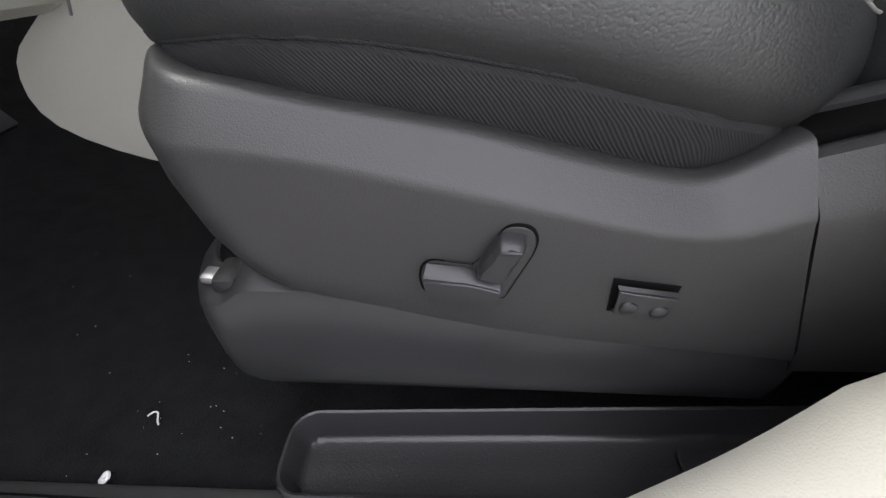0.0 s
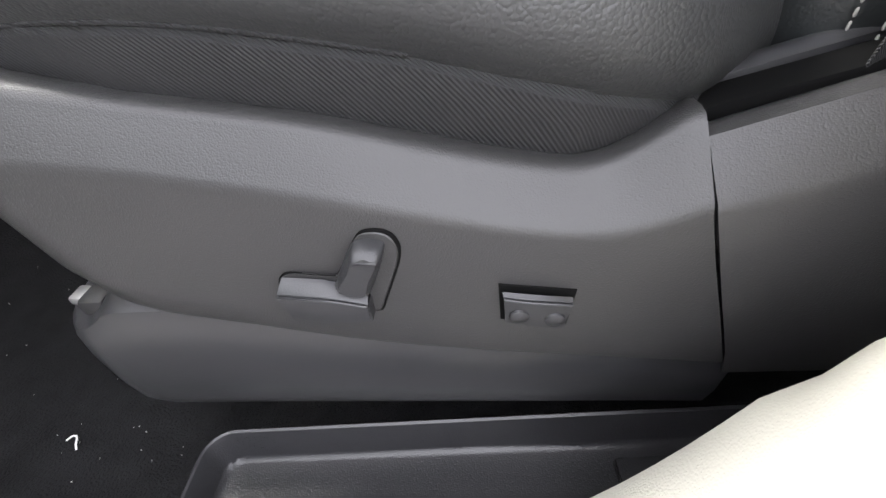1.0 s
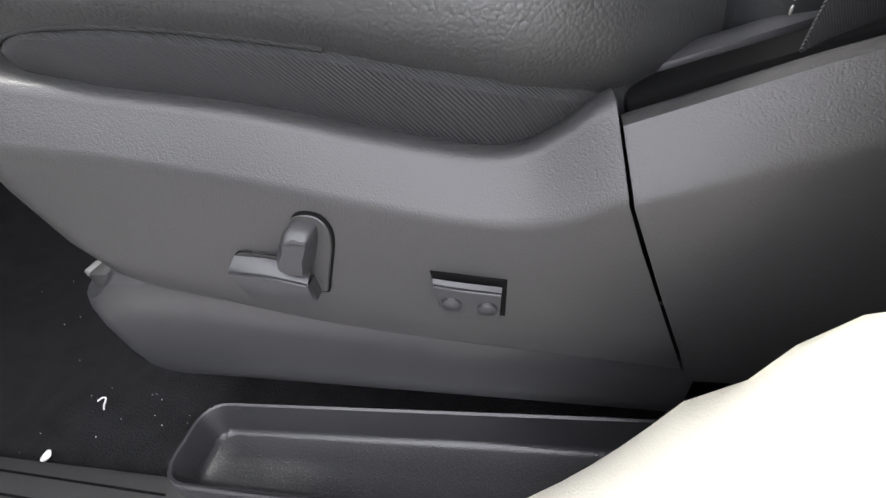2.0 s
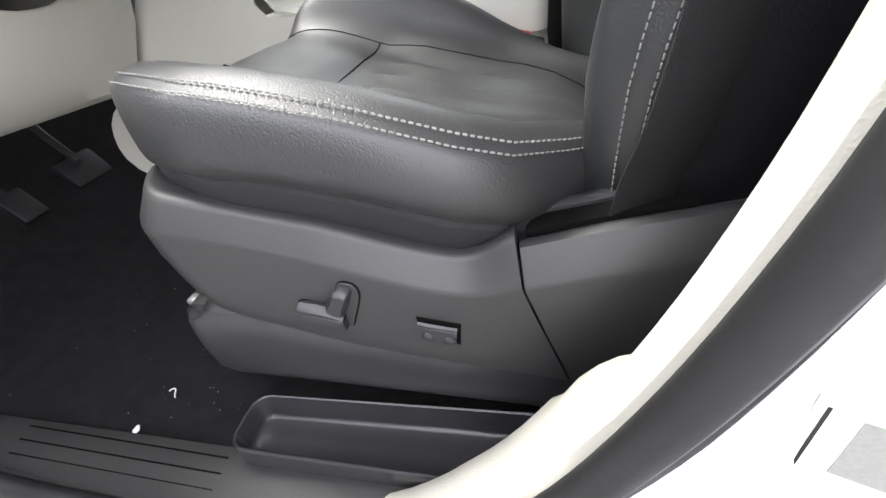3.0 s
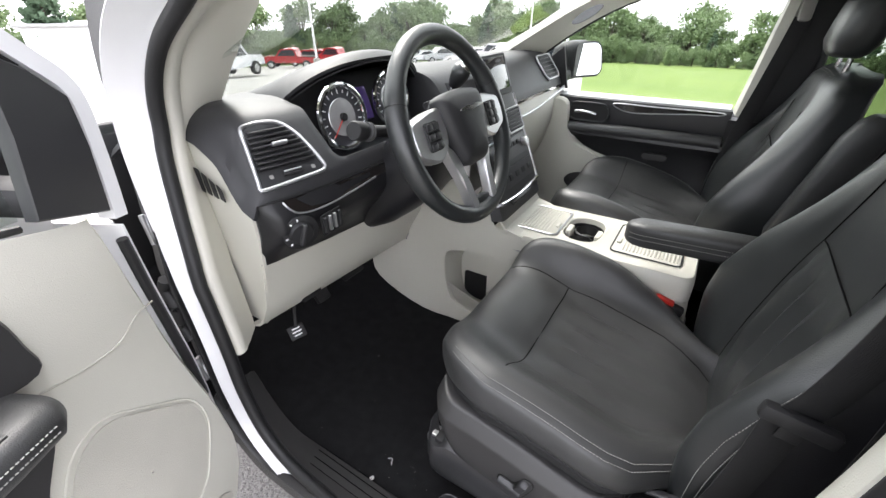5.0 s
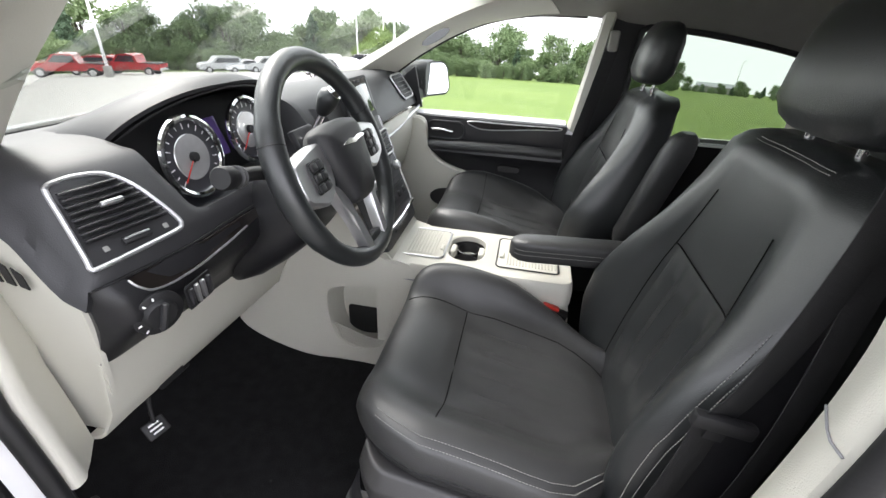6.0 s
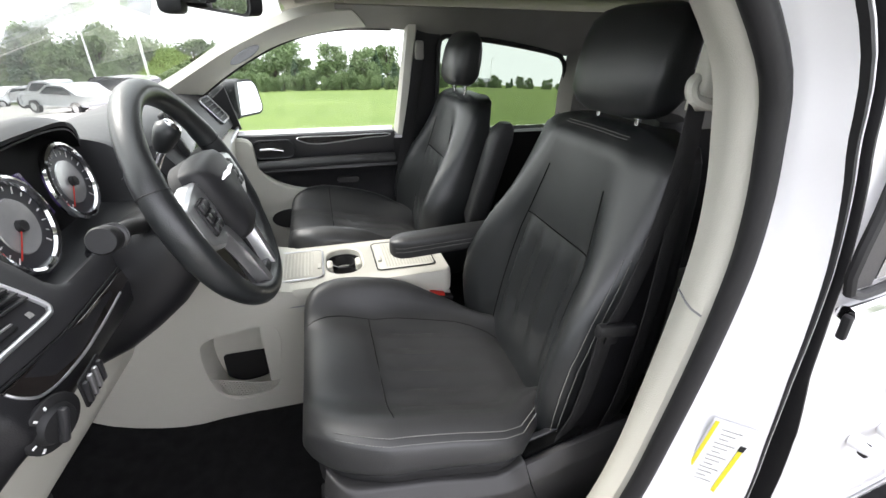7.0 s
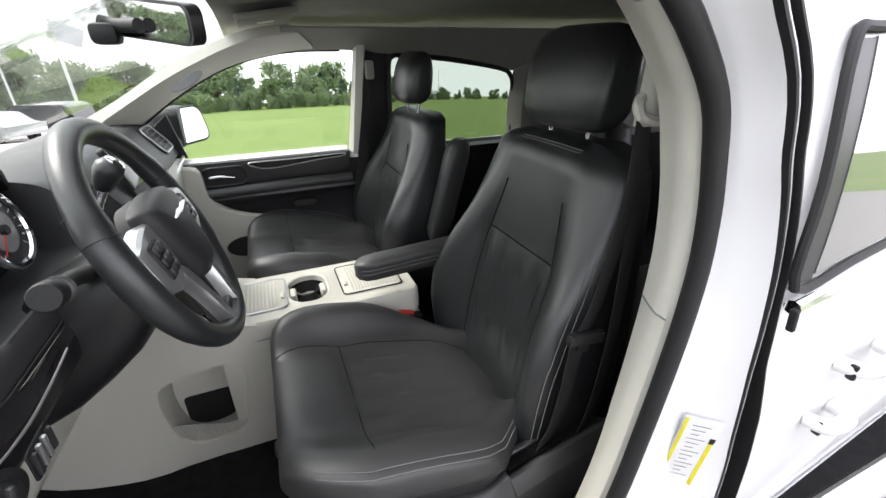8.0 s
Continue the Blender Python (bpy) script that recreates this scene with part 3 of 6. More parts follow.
part("lower_shield", sheet(rows, .004), PLASTIC_SMOOTH, driver_seat, "smooth charcoal lower shield")
rows = []
for u in np.linspace(0, 1, 20):
    zt = lerp(((0, .687), (.3, .706), (.6, .722), (1, .742)), u)
    zk = zt - .029
    rows.append([(shield_back(z) + .0022 + u * .24, y, z) for y, z in ((.345, zt - .03), (.322, zt - .012), (.314, zt - .001), (.308, zt + .001), (.302, zt - .001), (.299, zt - .006), (.2855, zk + .003), (.284, zk - .003), (.285, .60), (.287, .55), (.292, .52))])
part("rear_shield", sheet(rows, .004), PLASTIC, driver_seat, "charcoal grained plastic rear shield")
# sheenless near-black block stands for the shade inside the belt slot
part("belt_slot", box((.13, .024, .012), .003, pose(.294, .333, .699, 0, -13, 0)), SEAM, driver_seat)
part("slot_rim", box((.115, .014, .030), .004, pose(.278, .351, .692, 12, -13, 0)), PLASTIC_SMOOTH, driver_seat)


def on_shield(a, b, d):
    """A point on the side shield's flat face: along the car, height, and how far it stands out."""
    return (a, .2836 + .03 * max(0.0, .645 - b) - d, b)


well = [(.018, .616), (.0185, .626), (.022, .6325), (.029, .6345), (.047, .6305), (.0515, .632), (.055, .6365), (.064, .652), (.069, .6585), (.076, .660), (.0835, .6575), (.087, .650), (.086, .641), (.082, .630), (.0745, .612), (.071, .6035), (.066, .602), (.04, .604), (.022, .607)]
# raised near-black plate paints the shaded groove round the switches
part("switch_well", prism(catmull(well, 4, True), .0012, on_shield, .0006), SEAM, driver_seat, "thin near-black outline painting the shaded gap round the seat switches")
inner = [(a + (.052 - a) * .045, b + (.630 - b) * .05) for a, b in well]
part("switch_plate", prism(catmull(inner, 4, True), .0018, on_shield, .0006), PLASTIC, driver_seat)


def keycap(ridge, back, face):
    """A switch cap: a sloping upper face from its back line to a raised ridge, and a front face below the ridge. Rows are (along, height, out)."""
    rows_ = [[on_shield(a, b, d) for a, b, d in catmull(line, 4)] for line in (back, ridge, face)]
    tucked = [on_shield(a, b, -.001) for a, b, d in catmull(face, 4)]
    r0, r1, r2 = (np.array(r) for r in rows_)
    soft_ = [r0, r0 * .15 + r1 * .85 + np.array((0, 0, .0006)), r1 + np.array((0, .0006, 0)), r1 * .86 + r2 * .14 + np.array((0, -.0004, 0)), r2, np.array(tucked)]
    return sheet(soft_, .0008)


part("seat_switch", keycap([(.0215, .6275, .0115), (.034, .6268, .0125), (.049, .6245, .0125), (.0665, .6180, .0115)],
                           [(.0235, .6335, .003), (.036, .632, .003), (.047, .630, .003), (.0665, .622, .003)],
                           [(.0235, .6075, .0095), (.034, .606, .0105), (.049, .604, .0105), (.0650, .6035, .0095)]), PLASTIC_SMOOTH, driver_seat, "charcoal bar switch of the seat")
part("cap_ridge", tube(catmull([on_shield(.0222, .6273, .0117), on_shield(.034, .6267, .0128), on_shield(.049, .6244, .0128), on_shield(.0658, .6179, .0117)], 5), .0009, 6), PLASTIC_SMOOTH, driver_seat, "polished ridge of the switch")
for a0, b0, b1 in ((.0229, .627, .608), (.0658, .617, .604)):
    part("switch_cheek", prism([(a0 - .0006, b0), (a0 - .0006, b1), (a0 + .0006, b1), (a0 + .0006, b0)], .0095, on_shield), PLASTIC_SMOOTH, driver_seat)
lever = [(.0535, .633), (.0575, .627), (.067, .625), (.0715, .630), (.080, .6495), (.0775, .6545), (.069, .6555), (.064, .652)]
part("backrest_switch", prism(catmull(lever, 3, True), .0125, lambda a, b, d: on_shield(a - .1 * d, b - .15 * d, d), .0035), PLASTIC_SMOOTH, driver_seat, "charcoal upright switch of the backrest")
part("lever_ridge", tube([on_shield(.0655, .6485, .0112), on_shield(.071, .6495, .0122), on_shield(.0765, .648, .0112)], .0016, 8), PLASTIC_SMOOTH, driver_seat)
# same near-black plate for the shaded groove round the lumbar switch
part("lumbar_well", prism([(.1340, .6196), (.1748, .6130), (.1722, .5845), (.1352, .5912)], .0012, on_shield, .0004), SEAM, driver_seat)
lumbar = part("lumbar_switch", keycap([(.1362, .6150, .0075), (.148, .6134, .0085), (.160, .6114, .0085), (.1718, .6085, .0075)],
                                      [(.1358, .6176, .0045), (.148, .6161, .0055), (.160, .6141, .0055), (.1722, .6112, .0045)],
                                      [(.1375, .5935, .0055), (.148, .5915, .0065), (.160, .589, .0065), (.1690, .5870, .0055)]), PLASTIC_SMOOTH, driver_seat, "charcoal lumbar switch with two round buttons")
part("cap_ridge", tube(catmull([on_shield(.1366, .6149, .0077), on_shield(.148, .6133, .0088), on_shield(.160, .6113, .0088), on_shield(.1714, .6084, .0077)], 5), .0008, 6), PLASTIC_SMOOTH, lumbar)
for a, b in ((.1445, .6008), (.1635, .5972)):
    part("button", lathe([(.0, .0016), (.0035, .0014), (.0052, .0004), (.0056, -.001)], 20, Matrix.Translation(on_shield(a, b, .0082)) @ pose(0, 0, 0, 98, 0, 0)), PLASTIC_SMOOTH, lumbar)
part("rail_tip", box((.018, .014, .007), .002, pose(-.141, .320, .588, 0, 8, 0)), STEEL, driver_seat, "shiny front end of the seat rail")
part("rail_knob", box((.02, .03, .016), .005, pose(-.128, .320, .588)), BLACK, driver_seat)

# ---- arm rests ----
def arm_rest(parent, y, x0, x1, z, w):
    loops = []
    for x, k in ((x0, .25), (x0 + .008, .62), (x0 + .025, .9), (x0 + .05, 1), (x0 + .12, 1), (x1, 1), (x1 + .02, .8)):
        rise = (x - x0) * .05
        loops.append([(x, y + a * k, z + rise + b * (.4 + .6 * k)) for a, b in catmull([(-w, 0), (-w * .9, .024), (0, .029), (w * .9, .024), (w, 0), (w * .86, -.03), (0, -.034), (-w * .86, -.03)], 4, True)])
    arm = part("arm_rest", loft(loops), LEATHER, parent, "padded black leather arm rest")
    for zz in (.004, -.008):
        pts = [(x, y - w * k - .001, z + (x - x0) * .05 + zz) for x, k in ((x0 + .012, .68), (x0 + .03, .9), (x0 + .06, .985), (x1, .985))]
        tagged(part("stitching", stitches(catmull(pts, 6), np.tile((0, -1, 0), (len(catmull(pts, 6)), 1))), THREAD, arm), kind="stuff")
    return arm


arm_rest(driver_seat, .885, .070, .36, .893, .034)
# the passenger's arm rest is folded up beside the backrest
loops = []
for z, k in ((.83, .3), (.84, .7), (.87, 1), (1.0, 1), (1.12, 1), (1.16, .8), (1.175, .4)):
    x = .40 + (z - .83) * .27
    loops.append([(x + a * k, 1.115 + b * (.5 + .5 * k), z) for a, b in catmull([(-.04, 0), (-.03, .028), (.03, .028), (.04, 0), (.03, -.028), (-.03, -.028)], 4, True)])
part("arm_rest", loft(loops), LEATHER, passenger_seat, "padded black arm rest folded upright")

# ---- dashboard ----
def dash_left(x):
    """How far the dashboard's left end lies from the car's side at x."""
    return lerp(((-1.12, .29), (-.80, .252), (-.62, .250), (-.54, .241), (-.48, .231), (-.44, .226), (-.40, .224)), x)


PAD = [(-.414, 1.088), (-.416, 1.098), (-.422, 1.114), (-.445, 1.146), (-.470, 1.179), (-.490, 1.203), (-.515, 1.218), (-.56, 1.227), (-.62, 1.229), (-.72, 1.219), (-.85, 1.182), (-1.0, 1.125), (-1.12, 1.075)]
pad_line = catmull(PAD, 4)
dashboard = thing("dashboard", "dark grey moulded dashboard with pale beige lower trim", "dashboard")


def pad_edge(x):
    return lerp([(a, b) for a, b in sorted(map(tuple, pad_line))], x)


def end_z(x):
    """Height of the dash top's left border, which drops away towards the door."""
    return lerp(((-1.12, 1.065), (-.95, 1.135), (-.75, 1.196), (-.66, 1.196), (-.60, 1.186), (-.54, 1.163), (-.48, 1.124), (-.446, 1.098), (-.414, 1.087)), x)


def fall_back(y):
    """How far the fascia's front recedes near its left end."""
    return .24 * max(0.0, .37 - y) ** 1.15


def soft(v):
    v = min(1.0, max(0.0, v))
    return v * v * (3 - 2 * v)


def pad_z(x, y):
    """Height of the dash top, with the hollow for the instruments and a dip before the passenger."""
    z = pad_edge(x)
    well = soft((.228 - abs(y - .635)) / .03) * soft((-.425 - x) / .02) * soft((x + .64) / .02)
    dip = .022 * math.exp(-((y - 1.45) / .28) ** 2) * soft((-.5 - x) / .2)
    return z - dip + well * (min(z, 1.098) - z)


grid = []
for w in np.linspace(0, 1, 160):
    row = []
    for x, z in pad_line:
        a = dash_left(x)
        y = a + w * (2.0 - 2 * a)
        z = pad_z(x, y)
        t = min(1.0, (y - a) / .060)
        e = min(z, end_z(x))
        row.append((x - fall_back(y) * soft((x + .56) / .12), y, e + (z - e) * (1 - (1 - t) ** 2.4)))
    grid.append(row)
left_end = [(x + (.004 if x < -.41 else -.006), y - .007, z - .008) for x, y, z in grid[0]]
left_low = [(x, y - .007, z - .012) for x, y, z in left_end]
part("dash_pad", sheet([r[::-1] for r in [left_low, left_end] + grid], .008), DASH, dashboard, "grained dark grey dash top")


def panel_x(z, y):
    c = fall_back(y) * lerp(((.94, .25), (1.02, .35), (1.086, 1)), z)
    return lerp(((.90, -.505), (.93, -.49), (.97, -.455), (1.0, -.425), (1.03, -.404), (1.06, -.402), (1.086, -.411)), z) - c


def panel_low(y):
    return lerp(((.18, .942), (.25, .940), (.40, .922), (.54, .908), (.60, .93), (.80, .95)), y)


grid = []
for k in np.linspace(0, 1, 70) ** 1.5:
    row = []
    for v in np.linspace(0, 1, 14):
        left = .238 - .016 * v
        y = left + (.80 - left) * k
        z = panel_low(y) + v * (1.085 - panel_low(y))
        turn = lerp(((.94, .006), (1.0, .030), (1.03, .038), (1.06, .028), (1.086, .010)), z)
        row.append((panel_x(z, y) - turn * max(0, 1 - (y - left) / .030) ** 2, y, z))
    grid.append(row)
grid.insert(0, [(x - .012, y + .004, z) for x, y, z in grid[0]])
part("switch_panel", sheet(grid[::-1], .006), PANEL, dashboard, "dark grey lower panel round the light switch")
part("panel_joint", tube([(-.4115 - fall_back(y), y, 1.0868) for y in np.linspace(.226, .56, 30)], .0016, 6), BLACK, dashboard)
grid = []
for y in np.linspace(.238, .82, 40):
    lo = panel_low(y) - .003
    grid.append([(x, y + k * .016 * max(0, (.34 - y) / .12), z) for k, (x, z) in zip(np.linspace(0, 1, 6), ((panel_x(lo, y) - .004, lo), (panel_x(lo, y) - .012, lo - .02), (-.525, .82), (-.565, .755), (-.585, .735 - .05 * (y - .3)), (-.62, .72 - .05 * (y - .3))))])
part("knee_panel", sheet(grid, .006), BEIGE, dashboard, "pale beige knee panel under the column")
# the beige end of the dashboard
grid = []
for v in np.linspace(0, 1, 24):
    row = []
    for u in np.linspace(0, 1, 14):
        zr = .732 + v * (1.078 - .732)
        xr = lerp(((.70, -.602), (.735, -.586), (.755, -.561), (.82, -.525), (.90, -.494), (.95, -.478), (1.03, -.463), (1.08, -.456)), zr)
        x = xr + (-.86 - xr) * u
        top = end_z(x) - .024
        z = .732 + v * (top - .732)
        y = dash_left(x) - .008 + .030 * (1 - v) * (1 - u * .5)
        row.append((x, y, z))
    grid.append(row)
part("end_cover", sheet([r[::-1] for r in grid], .006), BEIGE, dashboard, "pale beige end cover of the dashboard")
# small side vent in the end cover
for k in range(4):
    x = -.626 + .026 * k
    slot = [(x - .009, 1.072), (x + .007, 1.070), (x + .007, 1.117 - .008 * k), (x - .009, 1.120 - .006 * k)]
    part("side_vent_slot", prism(slot, -.002, lambda a, b, d: (a, dash_left(a) - .0155 + .030 * max(0, (end_z(a) - .012 - b) / (end_z(a) - .744)) * (1 - .5 * (a + .43) / -.43) + d, b), 0), BLACK, dashboard)


def frame_at(origin, across, up):
    a, u = Vector(across).normalized(), Vector(up).normalized()
    n = a.cross(u).normalized()
    u = n.cross(a)
    m = Matrix((a, u, n)).transposed().to_4x4()
    m.translation = origin
    return m


def placed(m):
    return lambda a, b, d: tuple(m @ Vector((a, b, d)))


def hoop(outline, m, r, height=0.0, n=8, squash=1.0):
    return tube([tuple(m @ Vector((a, b, height))) for a, b in outline], r, n, True, up=tuple(m.to_3x3() @ Vector((0, 0, 1))))


VO = Vector((-.4330, .304, 1.1120))
VA, VU = Vector((.22, 1, .0)), Vector((-.607, .0, .795)).normalized()
vm = frame_at(VO, VA, VU)
vent_line = [(-.064, -.002), (-.062, .010), (-.056, .060), (-.051, .106), (-.046, .115), (-.035, .118), (-.01, .119), (.02, .112), (.042, .088), (.058, .05), (.068, .016), (.066, .006), (.055, .001), (.0, -.003), (-.055, -.006)]
outer = [(a * 1.0, b * .96) for a, b in catmull(vent_line, 4, True)]


def vent_span(b):
    """Left and right border of the vent's opening at height b."""
    hits = []
    for (a0, b0), (a1, b1) in zip(outer, outer[1:] + outer[:1]):
        if (b0 - b) * (b1 - b) <= 0 and b0 != b1:
            hits.append(a0 + (a1 - a0) * (b - b0) / (b1 - b0))
    return min(hits), max(hits)


vent = part("air_vent", prism(outer, .003, placed(vm), .001), PLASTIC_SMOOTH, dashboard, "dash air vent with a bright surround")
part("surround", hoop(outer, vm, .0036, .004), SILVER, vent, "bright silver surround")
throat = []
for b in np.linspace(.027, .104, 14):
    l, r = vent_span(b)
    throat.append([tuple(vm @ Vector((l + .008 + (r - l - .016) * k, b, .0045))) for k in np.linspace(0, 1, 8)])
part("throat", sheet(throat, .001, (.3, -.2, 1.5)), BLACK, vent)
for k in range(8):
    b = .031 + .0093 * k
    l, r = vent_span(b)
    part("slat", box((r - l - .014, .0028, .009), .0008, vm @ pose((l + r) / 2, b, .009, 30, 0, 0)), PLASTIC_SMOOTH, vent)
part("tab", box((.030, .007, .010), .003, vm @ pose(.0, .066, .016)), SILVER, vent, "silver vent tab")
wheel_ = part("thumb_wheel", box((.040, .010, .007), .003, vm @ pose(.004, .0135, .007)), BLACK, vent, "black thumb wheel with a bright edge")
part("wheel_edge", box((.034, .0028, .002), .0008, vm @ pose(.004, .0160, .0105)), SILVER, wheel_, "bright serrated edge")
for a in (-.036, .046):
    part("vent_mark", box((.007, .007, .0008), 0, vm @ pose(a, .0135, .0045)), THREAD, vent)
# dark wood strip with a bright lower line
wood = [(.266, 1.083), (.272, 1.070), (.288, 1.058), (.33, 1.053), (.41, 1.058), (.49, 1.065), (.56, 1.069), (.56, 1.083), (.40, 1.084), (.266, 1.0845)]
part("wood_strip", prism(wood, .003, lambda y, z, d: (panel_x(z, y) + d, y, z), .0005), WOOD, dashboard, "glossy dark wood strip")
part("bright_line", tube([(panel_x(z, y) + .003, y, z) for y, z in catmull(wood[:6], 5)], .0018, 6), SILVER, dashboard, "thin bright line under the wood")
# headlamp switch
km = frame_at((-.4105, .282, 1.020), (.36, 1, 0), (.12, 0, 1))
knob = part("lamp_switch", lathe([(.0, .002), (.0325, .002), (.0345, .0005), (.0345, -.004)], 40, km), BLACK, dashboard, "round headlamp switch")
part("dial", lathe([(0, .009), (.020, .009), (.0225, .006), (.024, .002)], 36, km), BLACK, knob)
part("grip", box((.009, .044, .010), .003, km @ pose(0, 0, .012, 0, 0, -14)), PLASTIC_SMOOTH, knob, "raised grip of the switch")
for k, a in enumerate((100, 128, 158, 190, 222)):
    part("dial_mark", box((.005, .0025, .0008), 0, km @ pose(.029 * math.cos(radians(a)), .029 * math.sin(radians(a)), .0034, 0, 0, a)), PAPER, knob)
sm = frame_at((-.3985, .348, 1.020), (.05, 1, .1), (.10, 0, 1))
dim = part("dimmer", prism(rounded(.052, .046, .005), .002, placed(sm), .0006), BLACK, dashboard, "dimmer wheels beside the lamp switch")
for a in (-.018, -.006, .006, .018):
    part("dimmer_wheel", box((.007, .034, .008), .002, sm @ pose(a, 0, .003)), SILVER if abs(a) < .01 else PLASTIC_SMOOTH, dim)

# instrument hood and dials
hood, lining = [], []
for dy in np.linspace(-.235, .235, 60):
    k = abs(dy) / .235
    h = .082 * max(0.0, 1 - k ** 2.1) ** .85
    rim_x = -.497 - .055 * k ** 2
    hood.append([(rim_x - .22 * g, .635 + dy, pad_edge(rim_x - .22 * g) - .006 + h * (1 - soft(g)) * (1 + .12 * math.sin(g * 3))) for g in np.linspace(0, 1, 16)])
    low = pad_edge(rim_x) - .016 - .008 * k
    lining.append([(rim_x - .003, .635 + dy * .985, low + h), (rim_x - .05, .635 + dy * .97, low + h * .95), (rim_x - .11, .635 + dy * .96, low + h * .9)])
part("hood", sheet(hood, .008, (-.6, .6, 3)), DASH, dashboard, "arched dark hood over the instruments")
part("hood_lining", sheet(lining, .003, (-.55, .6, 1.0)), BLACK, dashboard)
part("dial_board", box((.02, .40, .17), .01, pose(-.572, .635, 1.165, 0, -12, 0)), BLACK, dashboard)


def dial(y, z, r, x):
    m = frame_at((x, y, z), (0, 1, 0), (-.16, 0, 1))
    d = part("dial", lathe([(0, .004), (r * .93, .004), (r * .95, 0)], 40, m), DIAL, dashboard, "round dial with a chrome ring")
    part("ring", hoop([(r * math.cos(a), r * math.sin(a)) for a in np.linspace(0, 2 * math.pi, 44, endpoint=False)], m, .0062, .006), CHROME, d, "chrome ring")
    # disc coloured as the sky glare on the lens
    part("face", lathe([(0, .0052), (r * .58, .0052), (r * .60, .004)], 40, m), FACE, d, "dial centre with the lens's sky reflection in its colour")
    for k in range(17):
        a = radians(225 - 270 * k / 16)
        part("tick", box((.010 if k % 2 == 0 else .006, .0016, .0006), 0, m @ Matrix.Translation((.8 * r * math.cos(a), .8 * r * math.sin(a), .0046)) @ pose(0, 0, 0, 0, 0, math.degrees(a))), PAPER, d)
    part("needle", box((r * .8, .0022, .0012), .0005, m @ pose(-r * .28, -r * .28, .0075, 0, 0, 225)), RED, d, "red needle")
    part("needle_hub", lathe([(0, .012), (.008, .012), (.009, .005)], 20, m), BLACK, d)
    return d


dial(.508, 1.176, .066, -.500)
dial(.690, 1.185, .062, -.510)
part("trip_display", box((.004, .07, .075), .002, pose(-.530, .600, 1.185, 0, -20, 0)), VIOLET, dashboard, "lit violet trip display")

# centre stack
def stack_x(z):
    return lerp(((.80, -.245), (.86, -.262), (.93, -.288), (1.0, -.318), (1.08, -.350), (1.15, -.382), (1.21, -.42)), z)


grid = []
for y in np.linspace(.845, 1.165, 20):
    e = max(0, abs(y - 1.005) - .135) / .025
    grid.append([(stack_x(z) - .03 * e ** 2, y, z) for z in np.linspace(.835, 1.205, 24)])
stack = part("stack_face", sheet(grid[::-1], .01), DASH, dashboard, "dark centre stack with vents and radio")
for y in (.857, 1.153):
    part("stack_trim", tube([(stack_x(z) - .004, y, z) for z in np.linspace(.88, 1.14, 16)], .005, 8), SILVER, stack, "silver side strip")
part("stack_foot", tube([(stack_x(.885) + .004, y, .885 - .012 * (1 - ((y - 1.005) / .14) ** 2)) for y in np.linspace(.865, 1.145, 16)], .006, 8), CHROME, stack, "bright bar at the foot of the stack")


def on_stack(y, z, lift=0.004):
    d = (stack_x(z + .01) - stack_x(z - .01)) / .02
    return frame_at((stack_x(z) + lift, y, z), (0, 1, 0), (d, 0, 1))


for y in (.925, 1.085):
    m = on_stack(y, 1.075)
    v = part("stack_vent", prism(rounded(.105, .066, .008), .003, placed(m), .001), BLACK, stack, "centre air vent")
    for k in range(5):
        part("slat", box((.096, .003, .006), .001, m @ pose(0, -.024 + .012 * k, .004, 20, 0, 0)), PLASTIC_SMOOTH, v)
    part("surround", hoop(rounded(.108, .07, .009), m, .003, .003), SILVER, v)
m = on_stack(1.005, 1.005)
part("radio_panel", prism(rounded(.25, .06, .006), .003, placed(m), .001), PLASTIC_SMOOTH, stack, "radio panel with two knobs")
for a in (-.1, .1):
    part("radio_knob", lathe([(0, .018), (.012, .018), (.0135, .014), (.0135, 0)], 24, m @ Matrix.Translation((a, 0, 0))), SILVER, stack, "silver radio knob")
for k in range(6):
    part("radio_button", box((.018, .014, .004), .002, m @ pose(-.06 + .024 * k, .01, .004)), BLACK, stack)
m = on_stack(1.005, .935)
part("climate_panel", prism(rounded(.24, .055, .006), .003, placed(m), .001), PLASTIC_SMOOTH, stack, "climate control panel")
for k in range(5):
    part("climate_button", box((.022, .018, .004), .002, m @ pose(-.09 + .045 * k, .0, .004)), BLACK, stack)
sm = frame_at((-.405, 1.035, 1.20), (0, 1, 0), (-.35, 0, 1))
nav = part("screen", prism(rounded(.20, .118, .008), .012, placed(sm), .002), BLACK, dashboard, "navigation screen in a black frame")
part("screen_glass", box((.168, .092, .002), .001, sm @ pose(0, .004, .0128)), SCREEN, nav, "glossy dark screen")
for k in (-1, 1):
    part("screen_keys", box((.010, .09, .003), .001, sm @ pose(.091 * k, .004, .0125)), PLASTIC_SMOOTH, nav)
# gear lever beside the stack
lever = part("gear_lever", tube(catmull([(-.42, .80, 1.12), (-.41, .80, 1.17), (-.385, .803, 1.215)], 5), .008, 12), CHROME, dashboard, "gear lever on the dash with a black grip")
part("lever_grip", lathe([(0, -.034), (.012, -.034), (.019, -.018), (.024, .004), (.023, .018), (.014, .028), (0, .031)], 28, frame_at((-.378, .805, 1.235), (0, 1, 0), (-.85, 0, .5))), LEATHER_FINE, lever, "black grip with a bright cap")
part("lever_cap", lathe([(.016, .0), (.0175, .003), (.013, .006), (0, .007)], 28, frame_at((-.362, .806, 1.253), (0, 1, 0), (-.7, 0, .7))), CHROME, lever)
